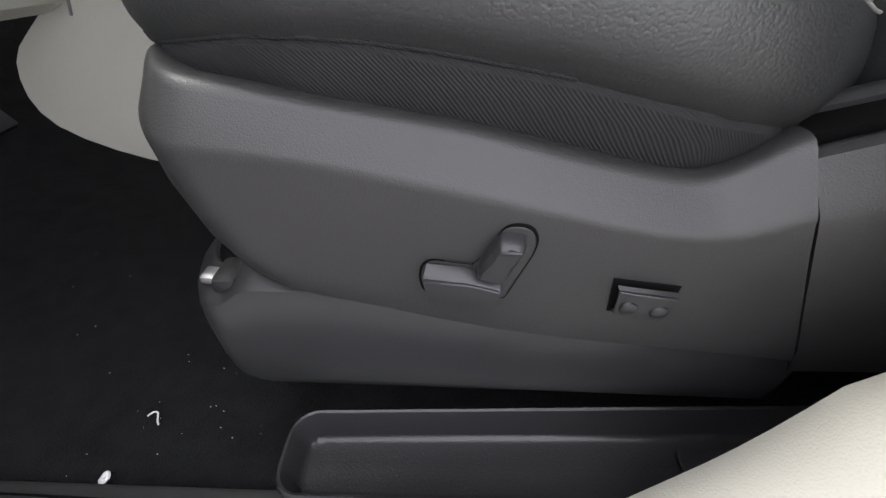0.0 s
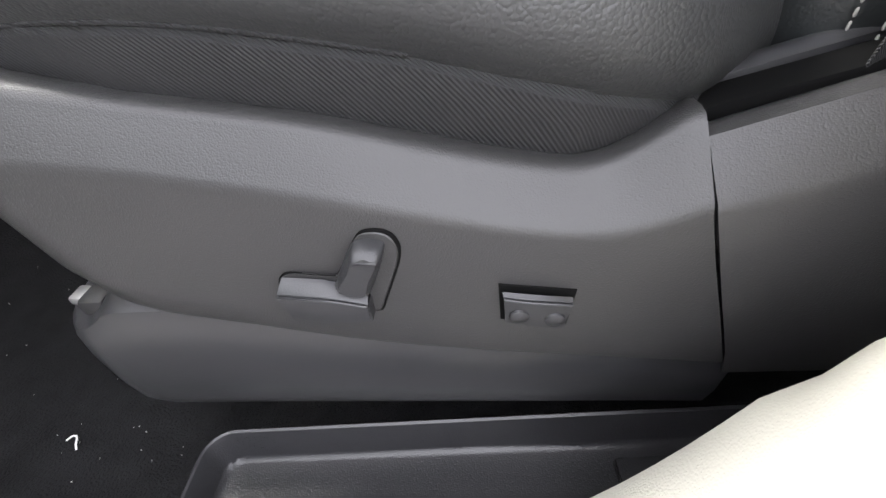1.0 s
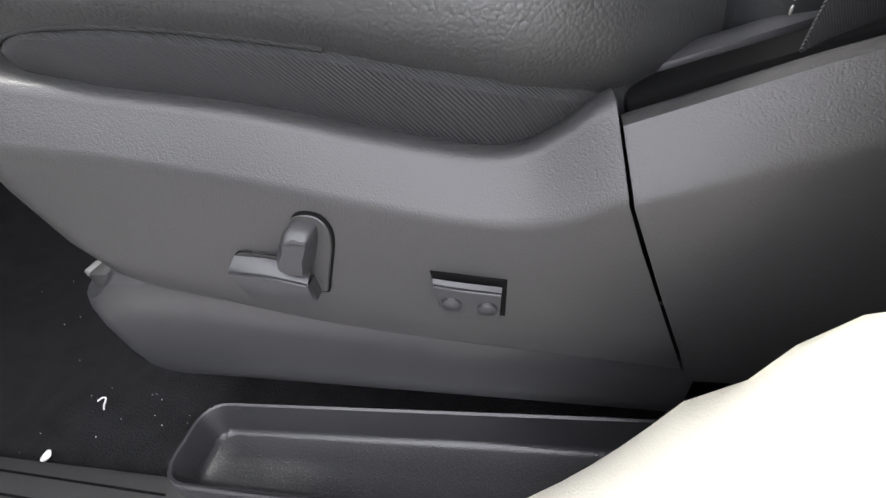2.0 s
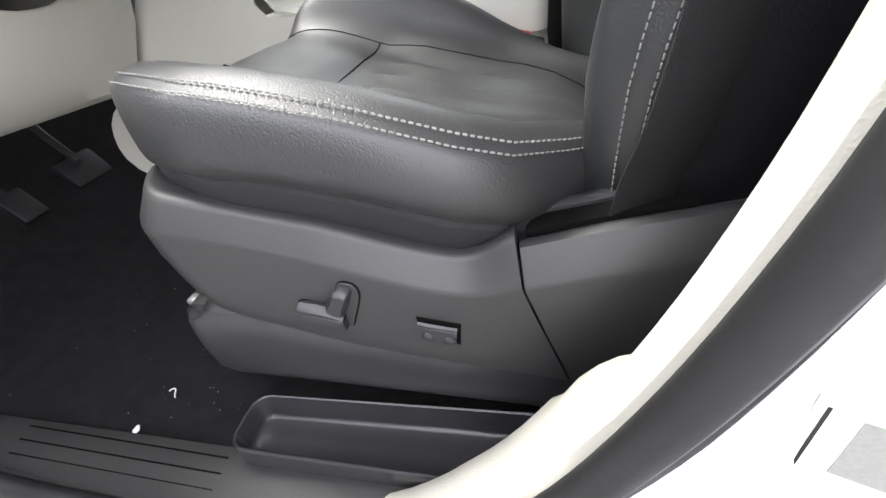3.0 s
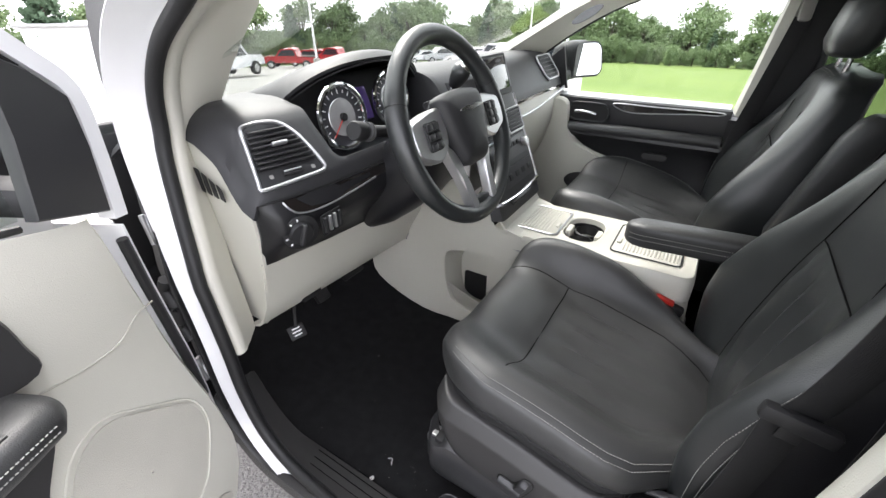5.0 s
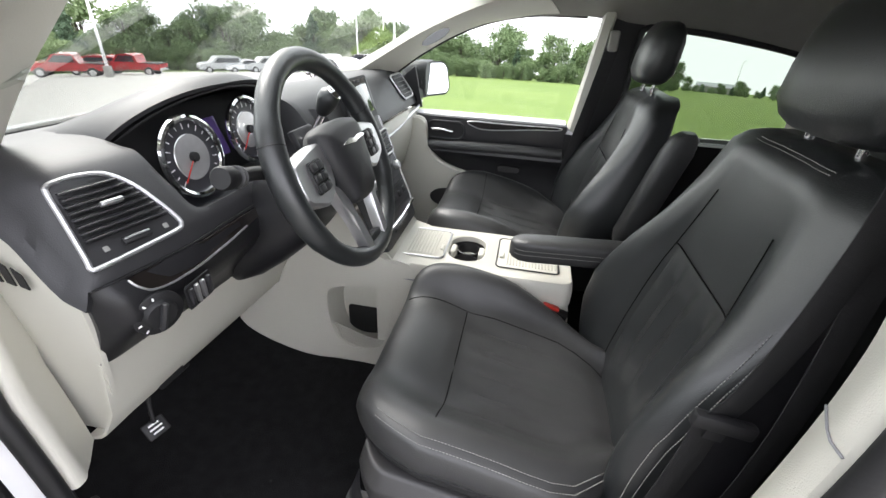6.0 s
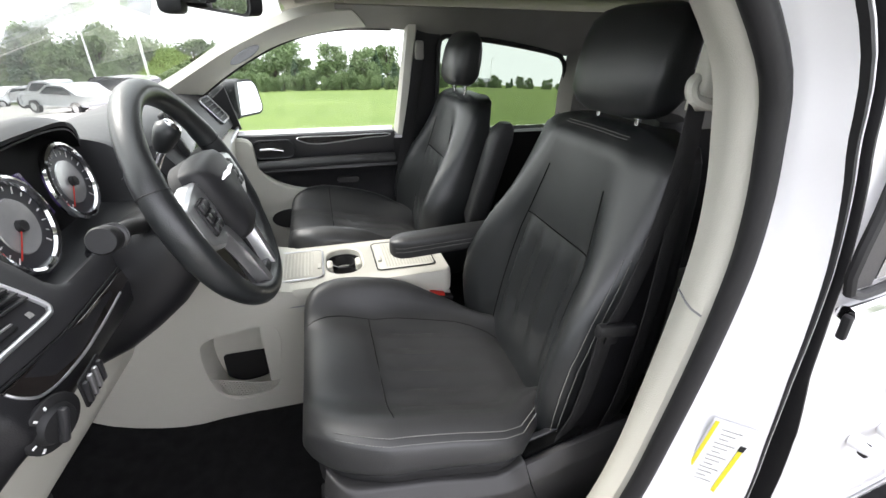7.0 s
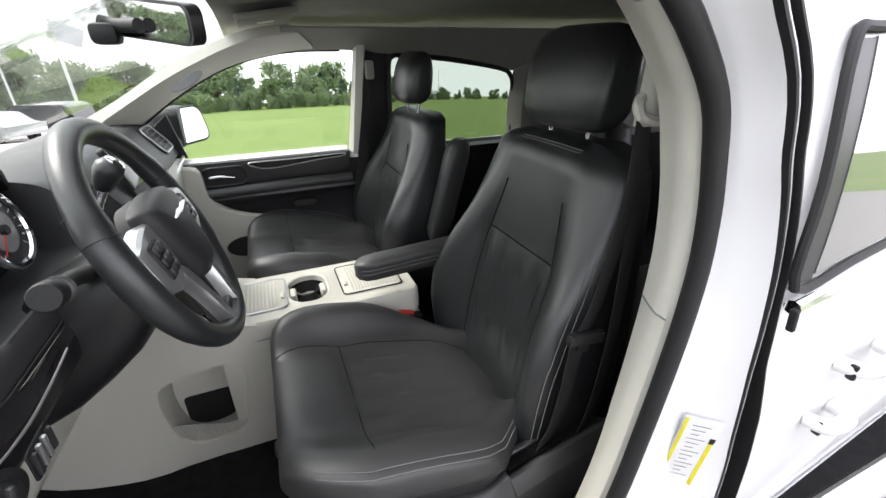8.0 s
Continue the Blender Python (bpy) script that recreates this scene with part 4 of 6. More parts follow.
part("lever_gate", box((.02, .09, .09), .006, pose(-.432, .80, 1.13, 0, -28, 0)), PLASTIC_SMOOTH, dashboard)

# passenger's side: bright strip, glove box, vent
strip = [(-.40, 1.19, 1.04), (-.405, 1.4, 1.035), (-.41, 1.6, 1.05), (-.40, 1.74, 1.075), (-.40, 1.79, 1.09)]
part("bright_line", tube(catmull(strip, 6), .006, 8), SILVER, dashboard, "silver line across the passenger's side")
part("glove_panel", sheet([[(x, y, z) for x, z in ((-.422, 1.075), (-.405, 1.05), (-.41, .96), (-.44, .85), (-.49, .76), (-.56, .72))] for y in np.linspace(1.16, 1.79, 16)][::-1], .008), BEIGE, dashboard, "pale beige glove box panel")
m = frame_at((-.455, 1.66, 1.162), (0, 1, 0), (-.607, 0, .795))
v = part("passenger_vent", prism(rounded(.14, .10, .02), .004, placed(m), .002), BLACK, dashboard, "passenger's air vent")
for k in range(5):
    part("slat", box((.12, .003, .006), .001, m @ pose(0, -.034 + .017 * k, .006, 20, 0, 0)), PLASTIC_SMOOTH, v)
part("surround", hoop(rounded(.144, .104, .022), m, .0035, .004), SILVER, v)

# ---- steering wheel ----
WC = Vector((-.278, .628, 1.158))
wm = frame_at(WC, (0, 1, 0), (-math.sin(radians(21.5)), 0, math.cos(radians(21.5))))
wheel = thing("steering_wheel", "black leather steering wheel with silver spokes", "steering wheel")
R = .190
ang = np.linspace(0, 2 * math.pi, 72, endpoint=False)
rim = []
for a in list(ang) + [ang[0]]:
    grip = .0192 + .0016 * (abs(math.sin(a)) < .5) + .0008 * math.cos(4 * a)
    rim.append([tuple(wm @ Vector(((R + grip * math.cos(b)) * math.cos(a), (R + grip * math.cos(b)) * math.sin(a), grip * 1.05 * math.sin(b)))) for b in np.linspace(0, 2 * math.pi, 16, endpoint=False)])
part("rim", loft(rim, cap=False), LEATHER_FINE, wheel, "thick black leather rim")
for a in (158, 22):
    c = radians(a)
    seam = [tuple(wm @ Vector(((R + .0212 * math.cos(b)) * math.cos(c), (R + .0212 * math.cos(b)) * math.sin(c), .0218 * math.sin(b)))) for b in np.linspace(0, 2 * math.pi, 20, endpoint=False)]
    part("rim_seam", tube(seam, .0009, 6, True, up=tuple(wm.to_3x3() @ Vector((-math.sin(c), math.cos(c), 0)))), BLACK, wheel)
cover = [(-.078, .052), (-.062, .068), (0, .074), (.062, .068), (.078, .052), (.072, .0), (.054, -.055), (.04, -.078), (0, -.084), (-.04, -.078), (-.054, -.055), (-.072, 0)]
loops = []
for k, h in ((1.0, .0), (1.0, .018), (.96, .030), (.8, .040), (.5, .045), (.1, .047)):
    loops.append([tuple(wm @ Vector((a * k, b * k, h))) for a, b in catmull(cover, 5, True)])
part("airbag_cover", loft(loops), DASH, wheel, "dark grey airbag cover")
part("hub", lathe([(.0, -.03), (.07, -.03), (.075, .0), (.06, .012)], 36, wm), BLACK, wheel)
# winged badge, as a plain shape
wing = [(-.05, .030), (-.02, .036), (0, .033), (.02, .036), (.05, .030), (.02, .027), (0, .024), (-.02, .027)]
part("badge", prism(catmull(wing, 4, True), .004, lambda a, b, d: tuple(wm @ Vector((a, b, .0455 + d))), .001), CHROME, wheel, "flat winged chrome badge")
for sgn in (-1, 1):
    sp = [(.07, .045), (.105, .05), (.15, .042), (.178, .03), (.178, -.022), (.15, -.04), (.118, -.05), (.085, -.035), (.07, -.01)]
    spoke = part("spoke", prism(catmull([(sgn * a, b) for a, b in sp], 4, True), .026, lambda a, b, d: tuple(wm @ Vector((a, b, d - .006))), .005), SILVER, wheel, "silver spoke with push buttons")
    part("button_pad", prism(rounded(.045, .056, .006, 4, sgn * .122, .002), .024, lambda a, b, d: tuple(wm @ Vector((a, b, d))), .002), BLACK, spoke)
    for r_ in range(3):
        for c_ in range(2):
            part("button", box((.018, .014, .005), .002, wm @ pose(sgn * .122 + (c_ - .5) * .021, .020 - .018 * r_, .0255)), PLASTIC_SMOOTH, spoke)
    low = [(sgn * .072, -.03), (sgn * .088, -.036), (sgn * .066, -.10), (sgn * .052, -.172), (sgn * .030, -.178), (sgn * .040, -.10), (sgn * .052, -.06)]
    part("lower_spoke", prism(catmull(low, 4, True), .022, lambda a, b, d: tuple(wm @ Vector((a, b, d - .006))), .004), SILVER, wheel, "silver lower spoke")
part("spoke_foot", prism(catmull([(-.05, -.165), (0, -.155), (.05, -.165), (.06, -.18), (0, -.187), (-.06, -.18)], 4, True), .014, lambda a, b, d: tuple(wm @ Vector((a, b, d - .005))), .004), LEATHER_FINE, wheel)

# steering column and stalks
column = thing("steering_column", "black steering column shroud with stalks", "steering column")
loops = []
for f, w, h in ((0.0, .06, .06), (.02, .082, .085), (.06, .095, .105), (.12, .100, .118), (.18, .098, .125), (.24, .09, .12)):
    o = wm @ Vector((0, -.03 - f * .16, -.032 - f))
    loops.append([(o.x, o.y + a * w, o.z + b * h) for a, b in catmull([(-1, .1), (-.75, .60), (0, .70), (.75, .60), (1, .1), (.95, -.65), (.5, -1), (-.5, -1), (-.95, -.65)], 4, True)])
part("shroud", loft(loops), PANEL, column, "grained black column shroud")
part("tilt_lever", box((.03, .05, .012), .004, pose(-.37, .565, 1.02, 0, 25, 0)), BLACK, column)


def stalk(a, b):
    p = catmull([a, tuple((np.array(a) * .5 + np.array(b) * .5) + np.array((0, 0, .004))), b], 6)
    s = part("stalk", tube(p, np.linspace(.013, .010, len(p)), 14), BLACK, column, "black column stalk with a round end")
    m = frame_at(b, (1, 0, 0), (0, 0, 1))
    part("stalk_end", lathe([(0, -.002), (.0155, -.002), (.0175, .004), (.0175, .026), (.0155, .029), (0, .029)], 28, Matrix.Translation(b) @ (Vector(b) - Vector(a)).to_track_quat("Z", "Y").to_matrix().to_4x4()), BLACK, s)
    for k in (0, 1):
        part("stalk_ring", lathe([(.0165, 0), (.0178, .001), (.0178, .003), (.0165, .004)], 28, Matrix.Translation(b) @ (Vector(b) - Vector(a)).to_track_quat("Z", "Y").to_matrix().to_4x4() @ Matrix.Translation((0, 0, -.012 - .008 * k))), PLASTIC_SMOOTH, s)
    return s


stalk((-.37, .555, 1.145), (-.352, .412, 1.186))

# ---- centre console ----
console = thing("centre_console", "pale beige centre console with cup holders and sliding lids", "console")
loops = []
for x, zt, w in ((-.30, .80, 1.0), (-.26, .80, 1.0), (-.1, .80, 1.0), (.08, .80, 1.0), (.2, .795, 1.0), (.235, .785, .97), (.252, .765, .93), (.258, .72, .9)):
    zt -= .05
    h = zt - .42
    loops.append([(x, 1.005 + a * w, .42 + b * h) for a, b in catmull([(-.135, .02), (-.14, .3), (-.14, .7), (-.136, .88), (-.126, .975), (-.108, 1.0), (0, 1.004), (.108, 1.0), (.126, .975), (.136, .88), (.14, .7), (.14, .3), (.135, .02)], 3)])
part("console_body", loft(loops), BEIGE, console, "smooth pale beige console body")
groove = [(-.30, .868, .752), (-.1, .864, .752), (.08, .864, .748), (.18, .866, .735), (.225, .872, .70), (.24, .878, .66)]
part("panel_groove", tube(catmull(groove, 6), .0022, 6), INK, console)
# the side panel down to the floor, with an open pocket
outer = [(-.19, .78), (-.19, .60), (-.19, .405), (-.35, .402), (-.55, .408), (-.735, .505), (-.738, .62), (-.625, .72), (-.50, .90), (-.40, .93), (-.32, .87), (-.27, .80)]
open_ = [(-.258, .690), (-.252, .645), (-.265, .57), (-.280, .50), (-.32, .472), (-.385, .465), (-.435, .492), (-.456, .56), (-.459, .645), (-.438, .684), (-.36, .702), (-.29, .706)]


def side_panel(lines, y_of):
    return [[(a, y_of(k, a, b), b) for a, b in line] for k, line in enumerate(lines)]


o_, i_ = catmull(outer, 4, True), catmull(open_, 4, True)
mid_ = o_ * .25 + i_ * .75
lip = i_ * .97 + i_.mean(axis=0) * .03
floor_ = i_ * .86 + i_.mean(axis=0) * .14 + np.array((-.012, -.045))
ys = [lambda a, b: .866 - .03 * max(0, (-.45 - a) / .25), lambda a, b: .862 - .01 * max(0, (-.45 - a) / .25), lambda a, b: .862, lambda a, b: .868, lambda a, b: .975]
skin = side_panel([o_, mid_, i_, lip, floor_], lambda k, a, b: ys[k](a, b))
v, f = loft(skin, cap=False)
part("side_panel", (v, f), BEIGE, console, "pale beige console side with an open pocket")
part("pocket_back", prism(floor_, .004, lambda a, b, d: (a, .978 - d, b)), BEIGE, console)
# flat black plate paints the unlit depth of the pocket's opening
part("pocket_shade", prism(rounded(.150, .115, .012, 4, -.365, .492), .002, lambda a, b, d: (a, .972 - d, b)), BLACK, console, "black plate painted as the pocket's unlit opening")
net = []
for k in range(8):
    net.append(tube(catmull([(-.447 + .005 * k, .866, .549 - .0085 * k), (-.39 + .002 * k, .864, .532 - .0085 * k), (-.33, .864, .512 - .0050 * k), (-.272 - .001 * k, .866, .508 - .0035 * k)], 4), .0022 if k == 0 else .0013, 5))
for k in range(20):
    x = -.438 + .0083 * k
    top = lerp(((-.447, .549), (-.39, .532), (-.33, .512), (-.272, .508)), x)
    low = lerp(((-.447, .500), (-.40, .476), (-.33, .474), (-.272, .484)), x + .012)
    net.append(tube([(x, .865, top), (x + .007, .866, (top + low) / 2), (x + .012, .868, low)], .0012, 5))
v, f = [], []
for a, b in net:
    f += [tuple(i + len(v) for i in q) for q in b]
    v += list(a)
part("net", (v, f), MESH, console, "beige net across the pocket")
part("seam_hook", box((.004, .004, .03), .001, pose(-.60, .845, .70, 0, 20, 0)), INK, console)
# bridge from the console up to the stack
part("bridge", sheet([[(x, y, z) for x, z in ((-.20, .798), (-.25, .81), (-.275, .845), (-.30, .90), (-.33, .97))] for y in np.linspace(.868, 1.142, 12)][::-1], .006), BEIGE, console, "beige foot of the stack")
part("switch_bank", box((.012, .13, .028), .003, pose(-.268, 1.0, .862, 0, 25, 0)), PLASTIC_SMOOTH, console, "dark switch bank above the console")
for k in range(5):
    part("bank_switch", box((.008, .02, .018), .002, pose(-.262, .95 + .025 * k, .862, 0, 25, 0)), BLACK, console)


def top_at(a, b, d):
    return (a, 1.005 + b, .8012 + d)


lid = part("front_lid", prism(rounded(.13, .17, .014, 5, -.185, .005), .003, top_at, .001), MESH, console, "ribbed beige sliding lid")
part("lid_rim", tube([top_at(a, b, .003) for a, b in rounded(.136, .178, .016, 5, -.185, .005)], .0028, 8, True), SILVER, lid, "bright silver rim")
part("lid_catch", box((.010, .03, .006), .002, pose(-.128, .985, .806)), BEIGE, lid)
for k in range(10):
    part("lid_rib", box((.0045, .145, .0022), .001, pose(-.238 + .0100 * k, 1.01, .8052)), BEIGE, lid)
# the top plate, with a sunken twin cup holder
def plate(scale, z):
    return [(a, b, z) for a, b in rounded(.555 * scale[0], .268 * scale[1], .03, 8, -.025, 1.005)]


hole = rounded(.108, .158, .05, 8, -.055, 1.01)
rings = [plate((1.0, 1.02), .735), plate((1.0, 1.015), .775), plate((.995, .99), .793), plate((.98, .95), .8), [(a, b, .8) for a, b in rounded(.126, .176, .056, 8, -.055, 1.01)],
         [(a, b, .8025) for a, b in rounded(.118, .168, .054, 8, -.055, 1.01)], [(a, b, .800) for a, b in hole], [(a, b, .775) for a, b in rounded(.102, .152, .048, 8, -.055, 1.01)]]
part("console_top", loft(rings, cap=False), BEIGE, console, "pale beige console top plate")
well_ = [[(a, b, z) for a, b in rounded(.102 * k, .152 * k, .048 * k, 8, -.055, 1.01)] for z, k in ((.785, 1.0), (.745, .97), (.742, .9), (.742, .1))]
part("cup_well", loft(well_, cap=False), BLACK, console, "dark twin cup holder")
for b in (-.033, .043):
    part("cup_liner", lathe([(.034, 0), (.038, .032), (.034, .034), (.029, .002)], 28, Matrix.Translation((-.055, 1.005 + b, .745))), RUBBER, console, "black rubber cup liner")
for a in (-.098, -.012):
    part("cup_web", box((.018, .05, .03), .006, pose(a, 1.01, .782)), BEIGE, console)
rear = part("rear_lid", prism(rounded(.17, .175, .012, 5, .125, .005), .003, top_at, .001), BEIGE, console, "ribbed beige rear lid")
for k in range(16):
    part("lid_rib", box((.004, .15, .0022), .001, pose(.068 + .009 * k, 1.01, .8055)), MESH, rear)
part("lid_catch", box((.012, .032, .006), .002, pose(.05, .985, .807)), BEIGE, rear)
part("lid_rim", tube([top_at(a, b, .002) for a, b in rounded(.176, .181, .014, 5, .125, .005)], .0018, 6, True), BLACK, rear)

# seat belt buckle between seat and console
buckle = thing("seat_belt_buckle", "black seat belt buckle with a red button", "buckle")
part("housing", box((.05, .024, .10), .005, pose(.213, .857, .682, 0, 14, 0)), BLACK, buckle, "black housing")
part("red_button", box((.046, .021, .014), .004, pose(.200, .857, .735, 0, 14, 0)), RED, buckle, "red release button")
part("stem", box((.03, .012, .22), .004, pose(.24, .857, .545, 0, 10, 0)), BLACK, buckle)

# pedals
for x, y, w in ((-.80, .60, .055), (-.82, .77, .10)):
    p = thing("pedal", "black rubber pedal on a steel arm" if w < .06 else "broad black rubber brake pedal on a steel arm", "pedal", "pedals")
    part("arm", tube(catmull([(-.95, y, .80), (-.90, y, .68), (-.82, y, .56)], 5), .009, 8), BLACK, p)
    part("pad", box((.02, w, .07), .006, pose(x, y, .54, 0, -35, 0)), RUBBER, p, "ribbed rubber pad")
# bonnet release and its tag
release = thing("bonnet_release", "black bonnet release lever under the dash", "lever")
part("lever", box((.03, .06, .02), .004, pose(-.585, .40, .742)), BLACK, release)
part("bracket", box((.04, .05, .03), .004, pose(-.60, .40, .755)), BLACK, release)
tag = thing("kick_panel_tag", "small black pad with pale printed bars", "tag")
tm = frame_at((-.592, .345, .648), (.35, .9, .1), (-.55, .25, .8))
part("plate", box((.042, .036, .006), .004, tm), BLACK, tag)
for k in (-1, 0, 1):
    part("print_bar", box((.024 - .004 * abs(k), .0035, .001), 0, tm @ pose(0, .009 * k, .0034)), PAPER, tag)
part("cable", tube(catmull([(-.60, .365, .74), (-.60, .355, .70), (-.594, .347, .66)], 4), .004, 8), BLACK, tag)

# ---- tray in the sill and scuff plate ribs ----
tray = thing("sill_tray", "long black plastic storage tray beside the seat", "tray")


def tray_ring(w, r, z, x0=-.111, x1=.45):
    """An outline of the tray; its far side drifts away from the sill towards the rear."""
    h = .0755 - 2 * w
    return [(a, b + .014 * max(0, (b - .225) / .07) * (a + .11) / .4, z) for a, b in rounded(x1 - x0 - 2 * w, h, r, 7, (x0 + x1) / 2, .2595)]


rings = [tray_ring(0, .024, .412), tray_ring(0, .024, .440), tray_ring(.0008, .0235, .4435), tray_ring(.0025, .022, .4452), tray_ring(.0045, .020, .4442), tray_ring(.0058, .019, .4405), tray_ring(.0115, .015, .4195), tray_ring(.0135, .013, .4165), tray_ring(.018, .010, .4150), tray_ring(.034, .003, .4150)]
part("tray_body", loft(rings), TRAY, tray, "smooth charcoal tray with a rounded rim")
part("tray_step", box((.16, .042, .012), .004, pose(.305, .262, .419, 0, 0, 2)), TRAY, tray)
for k in range(3):
    y = .2265 - .0185 * k
    groove = [(-.440 + .004 * k, y + .0035, .4135), (-.26, y + .001, .4133), (-.122 + .002 * k, y - .001, .4132)]
    part("sill_groove", tube(catmull(groove, 5), .0011, 6), SEAM, bpy.data.objects["sill_plate"], "fine dark groove in the sill plate")

# bits of fluff on the carpet
def fluff(pts, r, name="fluff_thread"):
    ob = part(name, tube(catmull(pts, 5), r, 6), FLUFF)
    return tagged(ob, "small curl of white fluff on the carpet", "fluff", "bits of fluff")


fluff([(-.281, .309, .4035), (-.275, .312, .406), (-.270, .311, .406), (-.267, .304, .4045), (-.264, .300, .4035)], .0009)
fluff([(-.285, .247, .4055), (-.281, .251, .4085), (-.278, .247, .4075), (-.282, .243, .406), (-.286, .246, .405)], .0019)
rng = random.Random(5)
v, f = [], []
for k in range(34):
    if k < 16:
        x, y = rng.gauss(-.26, .05), rng.gauss(.31, .035)
    else:
        x, y = rng.uniform(-.55, -.20), rng.uniform(.26, .58)
    s = rng.uniform(.0004, .0009)
    n = len(v)
    v += [(x - s, y, .4015), (x, y + s, .4015), (x + s, y - s * .5, .4015), (x, y, .4015 + s * 1.4)]
    f += [(n, n + 1, n + 2), (n, n + 1, n + 3), (n + 1, n + 2, n + 3), (n, n + 2, n + 3)]
tagged(part("lint", (v, f), FLUFF), "scattered white lint on the black carpet", "lint", kind="stuff")

# ---- driver's seat belt ----
belt = thing("seat_belt", "black seat belt hanging beside the driver's seat", "seat belt")
run = catmull([(.392, .296, 1.36), (.389, .292, 1.26), (.376, .294, 1.13), (.360, .300, 1.03), (.345, .304, .985)], 6)
part("webbing", tube(run, 0, flat=(.047, .0016), up=(.35, -.9, .1)), WEB, belt, "black woven webbing")
run2 = catmull([(.410, .312, 1.36), (.425, .312, 1.2), (.430, .312, .98), (.42, .318, .80), (.40, .325, .70)], 6)
part("webbing", tube(run2, 0, flat=(.047, .0016), up=(.35, -.9, .1)), WEB, belt, "black woven webbing")
run3 = catmull([(.342, .304, .985), (.338, .306, .90), (.328, .313, .79), (.318, .325, .73), (.315, .331, .69)], 6)
part("webbing", tube(run3, 0, flat=(.047, .0016), up=(.3, -.95, .1)), WEB, belt, "black woven webbing")
part("tongue", box((.075, .016, .022), .005, pose(.350, .294, .99, 0, 8, 0)), BLACK, belt, "black tongue of the belt")
part("tongue_blade", box((.024, .003, .03), .001, pose(.350, .298, .972, 0, 8, 0)), BLACK, belt)
guide = [(0, .62, .012), (.008, .9, .004), (.03, 1, 0), (.075, .92, .0), (.10, .7, .004), (.108, .4, .012)]
part("guide", loft([[(.398 + a * k, .290 + o + b * k, 1.335 + z) for a, b in rounded(.042, .030, .012, 4)] for z, k, o in guide]), BEIGE, belt, "pale beige belt guide on the pillar")
part("guide_loop", tube(catmull([(.372, .282, 1.352), (.398, .276, 1.345), (.424, .286, 1.352), (.424, .30, 1.372), (.398, .296, 1.378), (.372, .290, 1.370)], 4, True), .008, 8, True, up=(0, 1, 0)), BEIGE, belt)

# ---- far side of the car: pillars, windows, passenger's door ----
def strip_sheet(lines, per=5, thick=.006):
    return sheet([catmull(l, per) for l in lines], thick)


WIN_TOP = [(-.62, 1.10), (-.42, 1.262), (-.19, 1.388), (.02, 1.440), (.24, 1.446)]
ap = [[(-.80, 1.62, 1.16), (-.53, 1.62, 1.30), (-.36, 1.62, 1.40), (-.13, 1.62, 1.50), (.05, 1.61, 1.53)],
      [(-.74, 1.60, 1.14), (-.50, 1.60, 1.285), (-.32, 1.60, 1.385), (-.10, 1.60, 1.475), (.08, 1.60, 1.50)],
      [(-.66, 1.66, 1.11), (-.45, 1.65, 1.265), (-.23, 1.65, 1.385), (0, 1.65, 1.445), (.12, 1.65, 1.465)],
      [(-.62, 1.74, 1.09), (-.42, 1.72, 1.258), (-.19, 1.72, 1.384), (.02, 1.71, 1.436), (.14, 1.71, 1.446)]]
structure("trim_pillar_far", strip_sheet(ap), BEIGE, "pale beige front pillar cover on the passenger's side", "pillar trim")
tweeter = [(-.405 + .052 * math.cos(a) - .009 * math.sin(a), 1.352 + .030 * math.cos(a) + .013 * math.sin(a)) for a in np.linspace(0, 2 * math.pi, 24, endpoint=False)]
part("grab_pad", prism([(a + .10, b) for a, b in tweeter], .006, lambda a, b, d: (a, 1.605 - d, b), .003), INK, bpy.data.objects["trim_pillar_far"], "grey oval pad on the pillar")
rail = [[(x, 1.71, z) for x, z in ((.02, 1.438), (.24, 1.444), (.42, 1.422), (.70, 1.408), (1.05, 1.345), (1.6, 1.30), (2.6, 1.26))],
        [(x, 1.66, z + .03) for x, z in ((.02, 1.438), (.24, 1.444), (.42, 1.422), (.70, 1.408), (1.05, 1.345), (1.6, 1.30), (2.6, 1.26))],
        [(x, 1.58, 1.515 - .0 * x) for x in (.02, .24, .42, .70, 1.05, 1.6, 2.6)]]
structure("trim_roof_rail", strip_sheet(rail), HEADLINER, "grey roof rail over the far windows", "roof trim")
bp = [[(.235, 1.72, 1.05), (.262, 1.71, 1.24), (.290, 1.70, 1.445)], [(.245, 1.675, 1.04), (.270, 1.668, 1.24), (.297, 1.66, 1.46)], [(.275, 1.668, 1.03), (.298, 1.662, 1.24), (.325, 1.65, 1.46)], [(.285, 1.70, 1.02), (.308, 1.70, 1.24), (.338, 1.69, 1.45)]]
structure("trim_pillar_far_middle", strip_sheet(bp), BEIGE, "pale beige middle pillar cover on the passenger's side", "pillar trim")
# dark sheet paints the shade in the gap behind the beige strip
shade_ = [[(.283, 1.700, .98), (.306, 1.700, 1.24), (.336, 1.692, 1.45)], [(.345, 1.712, .98), (.358, 1.710, 1.24), (.380, 1.700, 1.45)], [(.43, 1.714, .98), (.432, 1.712, 1.24), (.440, 1.700, 1.44)]]
structure("trim_pillar_far_shade", strip_sheet(shade_), PLASTIC_SMOOTH, "dark sheet painted as the shaded gap behind the far middle pillar", "pillar trim")
border = [(.425, 1.035), (.428, 1.25), (.434, 1.385), (.455, 1.418), (.50, 1.420), (.70, 1.402), (.95, 1.362), (1.02, 1.33), (1.04, 1.25), (1.04, 1.035)]
structure("trim_window_frame_far", tube([(x, 1.702, z) for x, z in catmull(border, 5)], .011, 8), RUBBER, "black rubber frame of the far sliding door window", "window seal")
